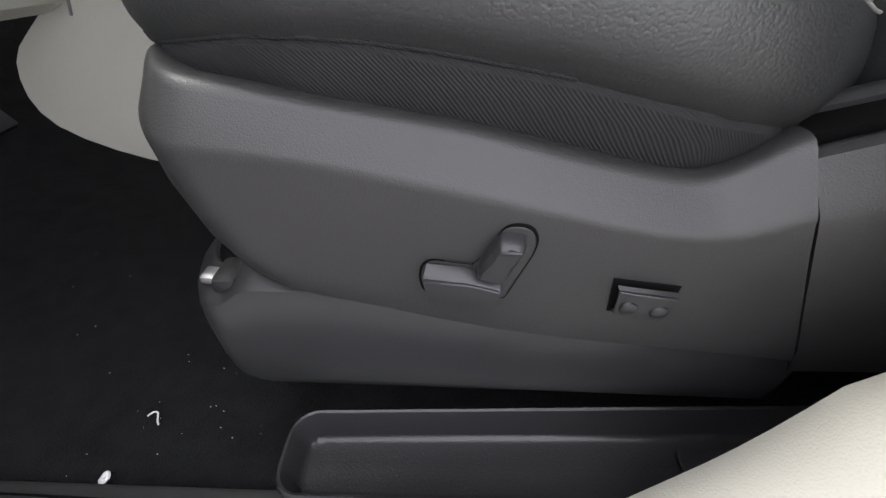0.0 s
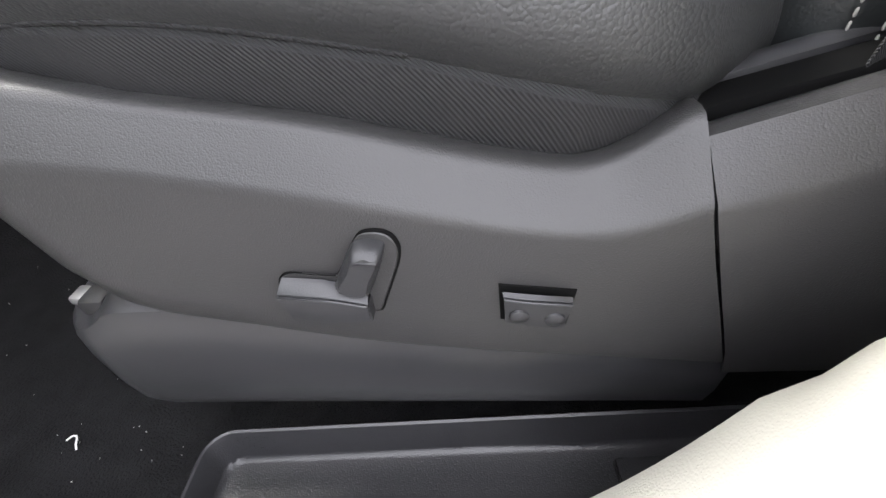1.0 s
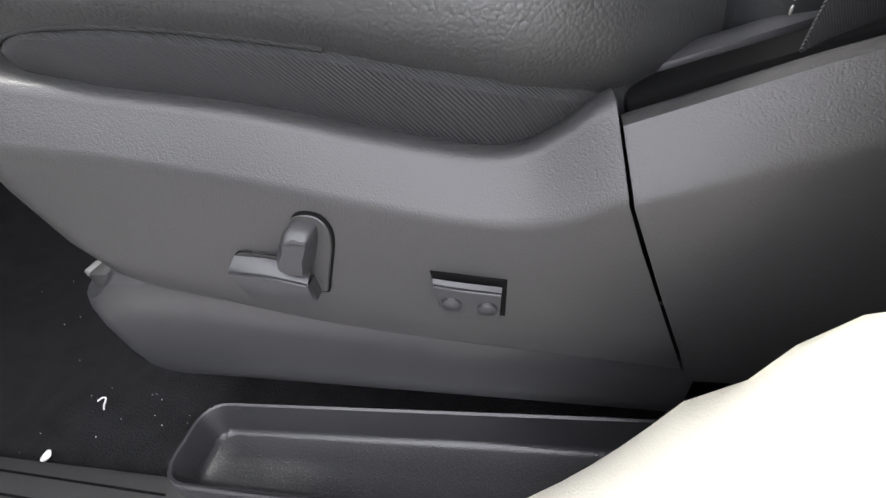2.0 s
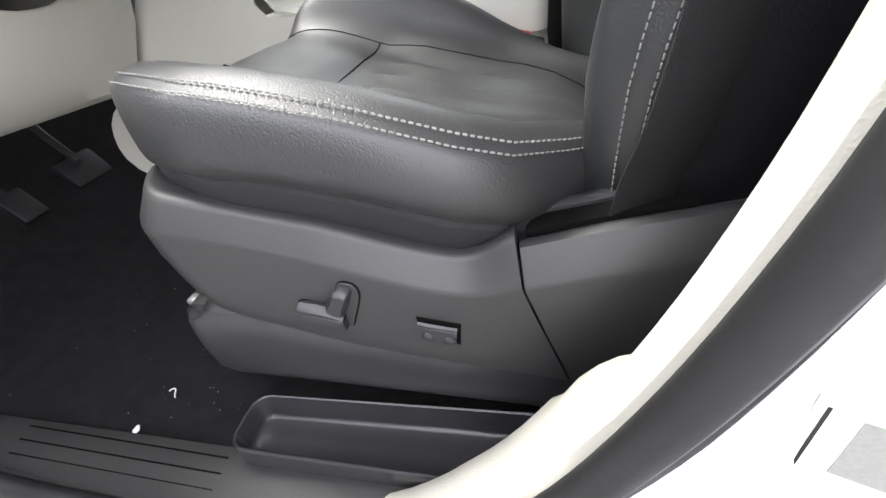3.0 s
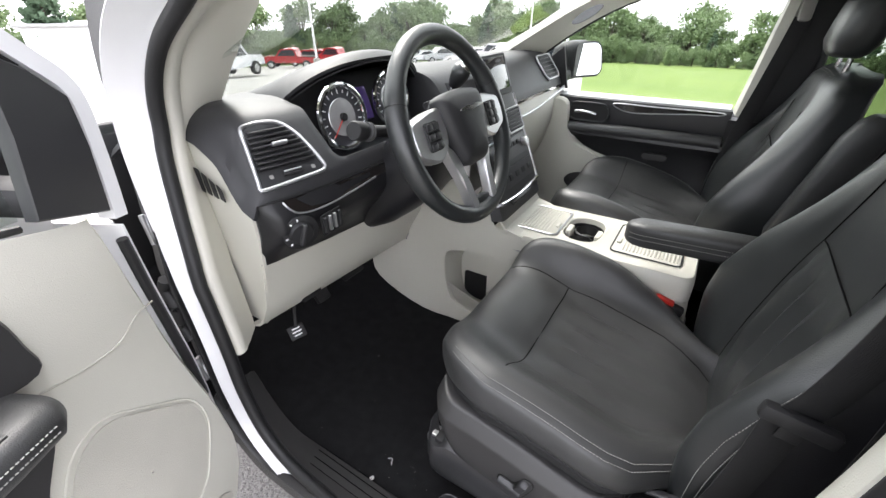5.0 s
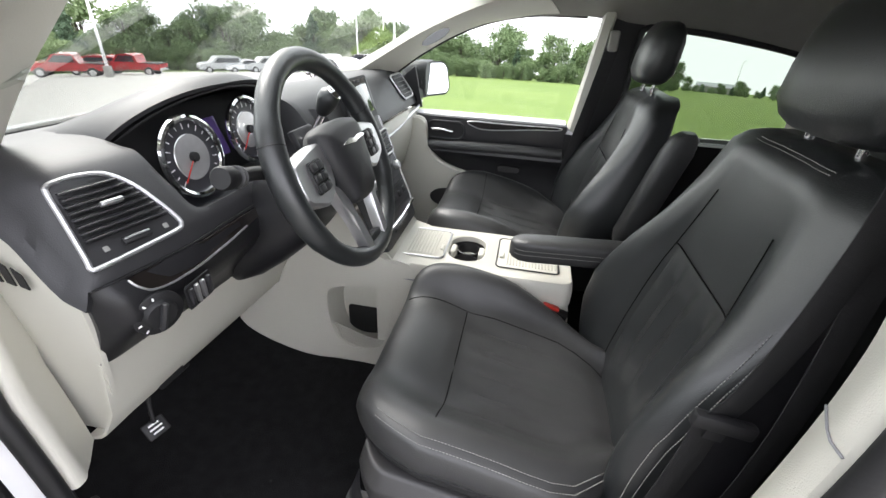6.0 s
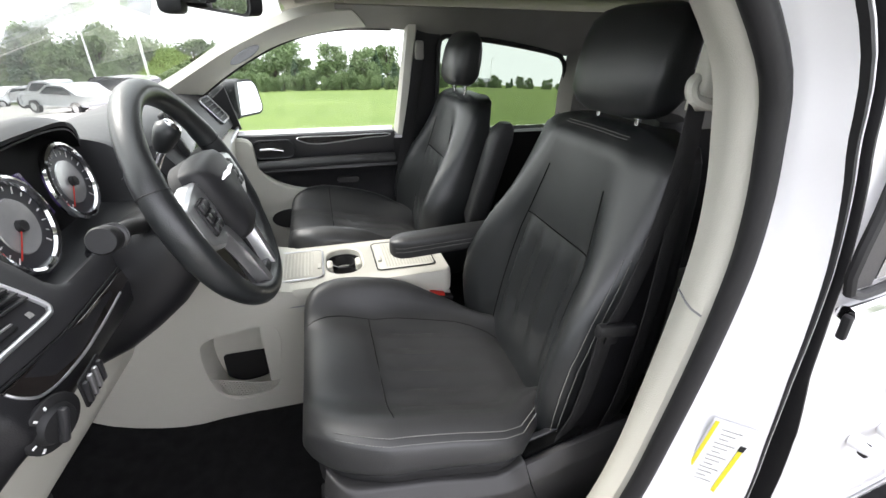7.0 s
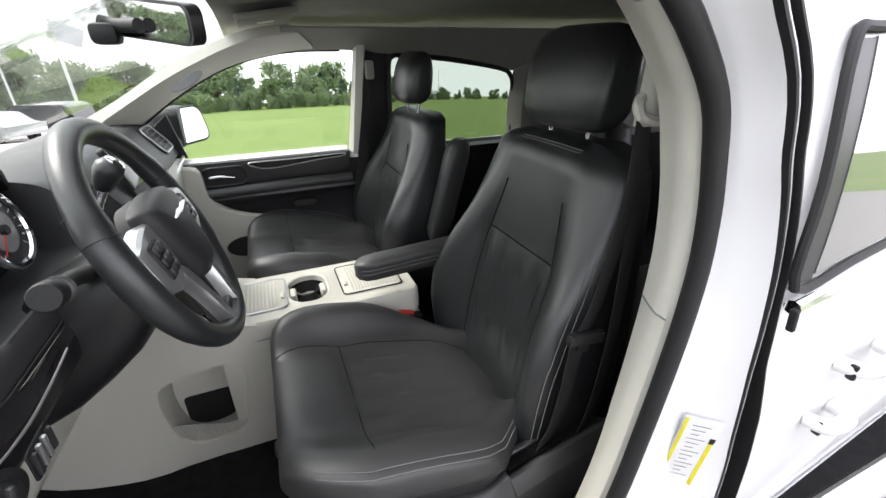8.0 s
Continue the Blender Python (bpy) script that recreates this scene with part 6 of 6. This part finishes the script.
part("mirror_arm", box((.07, .16, .05), .015, door_pose(-.02, 1.09, -.12)), BLACK, wing_mirror)

# hinges between the door and the jamb
gap_line = [p[0] for p in ring([(.066, .122)], 0, 42)]
for z in (1.02, .70):
    x, y, _ = min(gap_line, key=lambda p: abs(p[2] - z))
    hg = part("hinge", box((.016, .010, .055), .003, pose(x, y, z, 0, -14 if z > .9 else -26, 0)), STEEL, door1, "bare steel door hinge")
    part("hinge_pin", tube([(x + .006, y - .006, z - .030), (x - .002, y - .006, z + .030)], .005, 10), STEEL, hg)
boot = [min(gap_line, key=lambda p: abs(p[2] - z)) for z in (.94, .90, .86, .82, .78)]
part("cable_boot", tube(catmull([(p[0] + .008 * (-1) ** k, p[1] - .004, p[2]) for k, p in enumerate(boot)], 5), .012, 10), RUBBER, door1, "black rubber cable boot")

# far wing mirror
fm = thing("wing_mirror", "black wing mirror outside the far window", "wing mirror")
part("shell", loft([[(x, 1.955 + a * k, 1.165 + b * k) for a, b in rounded(.20, .155, .04, 6)] for x, k in ((-.40, .94), (-.41, 1), (-.47, .97), (-.51, .75), (-.53, .3))]), BLACK, fm, "black shell")
gm = frame_at((-.392, 1.955, 1.165), (.55, .80, 0), (-.20, .10, .97))
part("glass", prism(rounded(.20, .135, .035, 6), .006, placed(gm), .001), MIRROR, fm, "mirror glass")
part("glass_rim", hoop(rounded(.205, .14, .037, 6), gm, .006, .001), BLACK, fm)
part("arm", box((.06, .16, .05), .015, pose(-.44, 1.84, 1.11)), BLACK, fm)
part("far_sail", prism([(-.62, 1.07), (-.42, 1.235), (-.385, 1.07)], .01, lambda a, b, d: (a, 1.755 - d, b), .002), BLACK, fm)

# ---- outdoors: a lot on a gentle rise, a mown field, trees and parked cars ----
SLOPE = .0925


def ground_z(x, y):
    return -SLOPE * max(0.0, math.hypot(x, y - .5) - 4.0)


def spot(az, r):
    x, y = r * math.sin(radians(az)), r * math.cos(radians(az)) - .3
    return Vector((x, y, ground_z(x, y)))


ASPHALT = mat("grey_asphalt", (0.13, 0.125, 0.12), 0.9, second=(0.26, 0.25, 0.235), vary_scale=130, grain=0.012, grain_scale=80)
PALE = mat("pale_concrete_lot", (0.30, 0.29, 0.27), 0.9, second=(0.36, 0.35, 0.33), vary_scale=2.0, grain=0.01, grain_scale=60)
GRASS = mat("mown_grass", (0.132, 0.180, 0.048), 0.9, spec=0.15, second=(0.098, 0.145, 0.035), vary_scale=0.22, grain=0.05, grain_scale=9)
radii = [0.0, 1.5, 3, 4, 5, 6, 7, 8, 9, 10.5, 12, 14, 16, 18.5, 21, 25, 29, 34, 40, 47, 55, 65, 80, 100, 140, 250, 600, 1600]
verts, faces = [(0, .5, 0)], []
N = 144
for r in radii[1:]:
    for k in range(N):
        a = 2 * math.pi * k / N
        verts.append((r * math.cos(a), .5 + r * math.sin(a), -SLOPE * max(0, r - 4)))
for k in range(N):
    faces.append((0, 1 + k, 1 + (k + 1) % N))
for i in range(len(radii) - 2):
    for k in range(N):
        a, b = 1 + i * N, 1 + (i + 1) * N
        faces.append((a + k, b + k, b + (k + 1) % N, a + (k + 1) % N))
me = mesh_of("ground", verts, faces)
ground = structure("ground", me, ASPHALT, "grey asphalt lot beside a mown green field", "ground")
me.materials.append(GRASS)
me.materials.append(PALE)
for p in me.polygons:
    c = p.center
    az, r = math.degrees(math.atan2(c.x, c.y)), math.hypot(c.x, c.y)
    if r < 4.6 and not (c.y > 3.4):
        kind = 0
    elif -100 < az < -15 - 2.0 * max(0, 14 - r) / 10 and r < 66:
        kind = 2
    elif c.y < 3.4 and -7 < c.y and c.x < 11:
        kind = 0
    else:
        kind = 1
    p.material_index = kind

# leaf greens lifted above foliage tone, with the distance haze in the colour
LEAF_A = mat("green_leaves", (0.20, 0.26, 0.13), 0.7, spec=0.2, second=(0.13, 0.185, 0.085), vary_scale=0.8)
LEAF_B = mat("dark_green_needles", (0.105, 0.155, 0.095), 0.7, spec=0.2, second=(0.07, 0.11, 0.065), vary_scale=0.9)
BARK = mat("brown_bark", (0.09, 0.07, 0.055), 0.9, vary=0.4, vary_scale=6, grain=0.01, grain_scale=30)


def tree_shape(seed, height, kind):
    """Trunk with limbs, and a crown of many small leaf clumps."""
    rg = random.Random(seed)
    tv, tf = [], []

    def limb(pts, r0, r1):
        p = catmull(pts, 4)
        v, f = tube(p, np.linspace(r0, r1, len(p)), 6)
        tf.extend(tuple(i + len(tv) for i in q) for q in f)
        tv.extend(v)

    limb([(0, 0, -.3), (.05, .02, height * .35), (-.04, .05, height * .8)], height * .03, height * .008)
    blobs = []
    if kind == "fir":
        for k in range(46):
            h = height * (.08 + .9 * k / 46)
            w = height * .27 * (1 - k / 46) ** .8 + .1
            a = rg.uniform(0, 6.28)
            blobs.append((w * .6 * math.cos(a), w * .6 * math.sin(a), h, w * .5))
    else:
        for k in range(22):
            a, h = rg.uniform(0, 6.28), height * rg.uniform(.10, .9)
            w = height * .32 * math.sqrt(max(.05, 1 - ((h / height - .48) / .5) ** 2)) * rg.uniform(.4, 1.0)
            blobs.append((w * math.cos(a), w * math.sin(a), h, height * rg.uniform(.12, .20)))
            limb([(0, 0, min(h * .6, height * .3)), (w * .5 * math.cos(a), w * .5 * math.sin(a), h * .75), (w * math.cos(a), w * math.sin(a), h)], height * .012, height * .003)
    cv, cf = [], []
    per = 70 if kind == "fir" else 210
    for bx, by, bz, br in blobs:
        for _ in range(per):
            d = Vector((rg.gauss(0, 1), rg.gauss(0, 1), rg.gauss(0, .8))).normalized() * br * rg.uniform(.2, 1.12)
            c = Vector((bx, by, bz)) + d
            s = height * rg.uniform(.014, .032)
            u = Vector((rg.gauss(0, 1), rg.gauss(0, 1), rg.gauss(0, 1))).normalized()
            w = u.cross(Vector((rg.gauss(0, 1), rg.gauss(0, 1), rg.gauss(0, 1)))).normalized()
            n = len(cv)
            cv += [c - u * s, c + w * s * .8, c + u * s, c - w * s * .8 + u.cross(w) * s * .4]
            cf += [(n, n + 1, n + 2), (n, n + 2, n + 3)]
    return mesh_of("trunk", tv, tf), mesh_of("crown", cv, cf, False)


SHAPES = {}
for kind, height, seeds in (("broad", 7.5, (1, 2, 3)), ("fir", 7.0, (4, 5)), ("bush", 2.6, (6,))):
    SHAPES[kind] = [tree_shape(sd, height, kind) for sd in seeds]


def tree(az, r, size, kind, k):
    t = thing("tree", {"broad": "leafy green broad tree at the field's edge", "fir": "dark green conifer at the field's edge", "bush": "round green bush at the field's edge"}[kind], "tree", "trees round the field")
    tr, cr = SHAPES[kind][k % len(SHAPES[kind])]
    part("trunk", tr, BARK, t)
    part("crown", cr, LEAF_B if kind == "fir" else LEAF_A, t)
    t.matrix_world = Matrix.Translation(spot(az, r)) @ Matrix.Rotation(k * 1.7, 4, "Z") @ Matrix.Scale(size, 4)


rng = random.Random(11)
k = 0
for az in np.arange(-84, 15.5, 1.7):
    k += 1
    tall = 1.0 if az > -4 else 1.25
    if az > 10:
        tall = .62
    size = .86 * tall * rng.uniform(.50, 1.12) * (.68 if -9 < az < -5 else 1)
    kind = "fir" if (3 < az < 14 and k % 2) or k % 7 == 0 else "broad"
    tree(az + rng.uniform(-.6, .6), rng.uniform(74, 82), size, kind, k)
    if az < -3 or k % 2:
        tree(az + 1.2, rng.uniform(90, 100), size * 1.25, "broad", k + 2)
for az in np.arange(15.5, 62, 1.0):
    k += 1
    tree(az + rng.uniform(-.6, .6), rng.uniform(140, 165), rng.uniform(.32, .55), "broad" if k % 3 else "fir", k)
for az in np.arange(-84, 15.5, 1.15):
    k += 1
    tree(az + rng.uniform(-.4, .4), rng.uniform(70, 74), rng.uniform(.75, 1.25) * (1 if az > -9 else 1.25), "bush", k)
for az in np.arange(15.5, 62, 1.0):
    k += 1
    tree(az + rng.uniform(-.4, .4), rng.uniform(134, 139), rng.uniform(.5, .8), "bush", k)
tree(-5.6, 66, .95, "bush", 3)
tree(-71.5, 34, .9, "fir", 4)
# out of view on the near side: trees added for reflections
for az in np.arange(100, 260, 7.5):
    k += 1
    tree(az, rng.uniform(95, 120), rng.uniform(.7, 1.1), "broad", k)

# ---- parked cars ----
CARRED = mat("red_car_paint", (0.42, 0.02, 0.025), 0.25, coat=0.6, vary=0.1, vary_scale=1)
CARSILVER = mat("silver_car_paint", (0.50, 0.51, 0.53), 0.3, metal=0.5, coat=0.5, vary=0.08, vary_scale=1)
CARBLACK = mat("black_car_paint", (0.015, 0.016, 0.02), 0.2, coat=0.7, vary=0.1, vary_scale=1)
CARGLASS = mat("dark_car_glass", (0.02, 0.025, 0.03), 0.05, vary=0.1)
TYRE = mat("tyre_rubber", (0.02, 0.02, 0.02), 0.8, vary=0.2, vary_scale=10)
PROFILES = {
    "pickup": ([(-2.8, .55), (-2.8, 1.05), (-1.0, 1.08), (-.95, 1.12), (-.75, 1.75), (-.55, 1.86), (.5, 1.86), (.75, 1.78), (1.25, 1.2), (2.5, 1.1), (2.75, .95), (2.8, .55)], [(-.72, 1.2), (-.62, 1.72), (.55, 1.74), (1.05, 1.2)], (-1.75, 1.8), .4),
    "suv": ([(-2.4, .5), (-2.45, 1.0), (-2.3, 1.6), (-2.0, 1.76), (.2, 1.78), (.55, 1.7), (1.15, 1.15), (2.2, 1.02), (2.4, .85), (2.42, .45)], [(-2.15, 1.12), (-1.95, 1.62), (.3, 1.65), (.85, 1.14)], (-1.4, 1.45), .37),
    "sedan": ([(-2.3, .45), (-2.32, .95), (-1.7, 1.0), (-1.0, 1.42), (.1, 1.44), (.95, 1.0), (2.1, .88), (2.3, .7), (2.3, .4)], [(-1.4, 1.0), (-.9, 1.36), (.05, 1.37), (.7, 1.0)], (-1.4, 1.4), .33),
}


def parked(kind, paint, label, at, turn):
    body, win, axles, rad = PROFILES[kind]
    c = thing({"pickup": "pickup_truck", "suv": "parked_suv", "sedan": "parked_car"}[kind], label, "pickup truck" if kind == "pickup" else "car", "parked cars")
    hw_ = .95
    loops = [[(a * (1 - .02 * e), w, b - .02 * e) for a, b in body] for w, e in ((-hw_ * .9, 1), (-hw_, 0), (hw_, 0), (hw_ * .9, 1))]
    part("body", loft(loops), paint, c)
    for sgn in (-1, 1):
        part("side_window", prism(win, .012, lambda a, b, d: (a, sgn * (hw_ * .995 + d * .5), b)), CARGLASS, c, "dark side window")
        for x in axles:
            wheel_ = part("wheel", lathe([(0, -.12), (rad, -.12), (rad * 1.02, 0), (rad, .1), (rad * .6, .11)], 20, Matrix.Translation((x, sgn * hw_ * .9, rad)) @ pose(0, 0, 0, 90 * sgn, 0, 0)), TYRE, c, "black tyre")
            part("rim", lathe([(rad * .62, .0), (rad * .6, .02), (0, .03)], 16, Matrix.Translation((x, sgn * (hw_ * .9 + .1), rad)) @ pose(0, 0, 0, -90 * sgn, 0, 0)), SILVER, wheel_)
    x1 = max(a for a, _ in body)
    part("bumper", box((.14, 1.8, .22), .05, pose(x1 - .02, 0, .6)), CHROME if kind == "pickup" else paint, c)
    part("bumper", box((.14, 1.8, .22), .05, pose(min(a for a, _ in body) + .02, 0, .6)), CHROME if kind == "pickup" else paint, c)
    for sgn in (-1, 1):
        part("headlamp", box((.05, .3, .16), .03, pose(x1 - .0, sgn * .7, .85)), SILVER, c)
    if kind == "pickup":
        part("bed_floor", box((1.7, 1.5, .05), .01, pose(-1.85, 0, 1.09)), TYRE, c)
    c.matrix_world = Matrix.Translation(at) @ Matrix.Rotation(radians(turn), 4, "Z")
    return c


parked("pickup", CARRED, "red pickup truck parked across the lot", spot(-45.2, 53), 200)
parked("pickup", CARRED, "red pickup truck parked nose out", spot(-50.3, 50), 215)
parked("suv", CARRED, "red wagon parked behind the pickups", spot(-48.2, 56), 205)
parked("pickup", WHITE, "white pickup truck parked near the wall", spot(-57.5, 30), 110)
parked("suv", CARBLACK, "black sport utility car on the lot", spot(-20.3, 33), 165)
parked("pickup", CARSILVER, "silver pickup truck on the lot", spot(-25.0, 43), 160)
for i, az in enumerate((-28.0, -30.2, -32.3, -34.5, -37)):
    parked("sedan" if i % 2 else "suv", CARSILVER if i % 3 else WHITE, "pale parked car in a row", spot(az, 62), 230)
parked("sedan", CARSILVER, "silver saloon beside the black car", spot(-24.0, 31), 150)


def lamp_post(az, r, h):
    p = thing("lamp_post", "tall pale lamp post on a round concrete base", "lamp post", "lamp posts")
    part("post", lathe([(.11, 0), (.10, h * .5), (.07, h), (0, h)], 12), PAPER, p)
    part("concrete_base", lathe([(.3, 0), (.3, .8), (.24, .85), (0, .85)], 16), PALE, p)
    part("lamp_head", box((.8, .3, .12), .04, pose(.35, 0, h)), STEEL, p)
    p.matrix_world = Matrix.Translation(spot(az, r))


lamp_post(-47.3, 44, 9)
lamp_post(-17.0, 40, 9)
lamp_post(-21.5, 60, 9)
lamp_post(22.0, 150, 9)
hall = thing("long_low_building", "long low pale building beyond the field", "building")
part("wall", box((14, 6, 2.4), .05, pose(0, 0, 1.2)), PALE, hall)
part("roof", prism([(-3.4, 2.4), (0, 3.4), (3.4, 2.4)], 14.6, lambda a, b, d: (d - 7.3, a, b)), STEEL, hall)
hall.matrix_world = Matrix.Translation(spot(20.5, 190)) @ Matrix.Rotation(radians(-20), 4, "Z")
shed = thing("white_building", "white flat-roofed building by the lot", "building")
part("wall", box((7, 6, 3.2), .05, pose(0, 0, 1.6)), PAPER, shed)
part("roof", box((7.4, 6.4, .2), .05, pose(0, 0, 3.3)), STEEL, shed)
part("red_sign", box((.1, 2.0, .7), .02, pose(3.56, -1, 1.0)), RED, shed)
shed.matrix_world = Matrix.Translation(spot(-66, 34)) @ Matrix.Rotation(radians(40), 4, "Z")
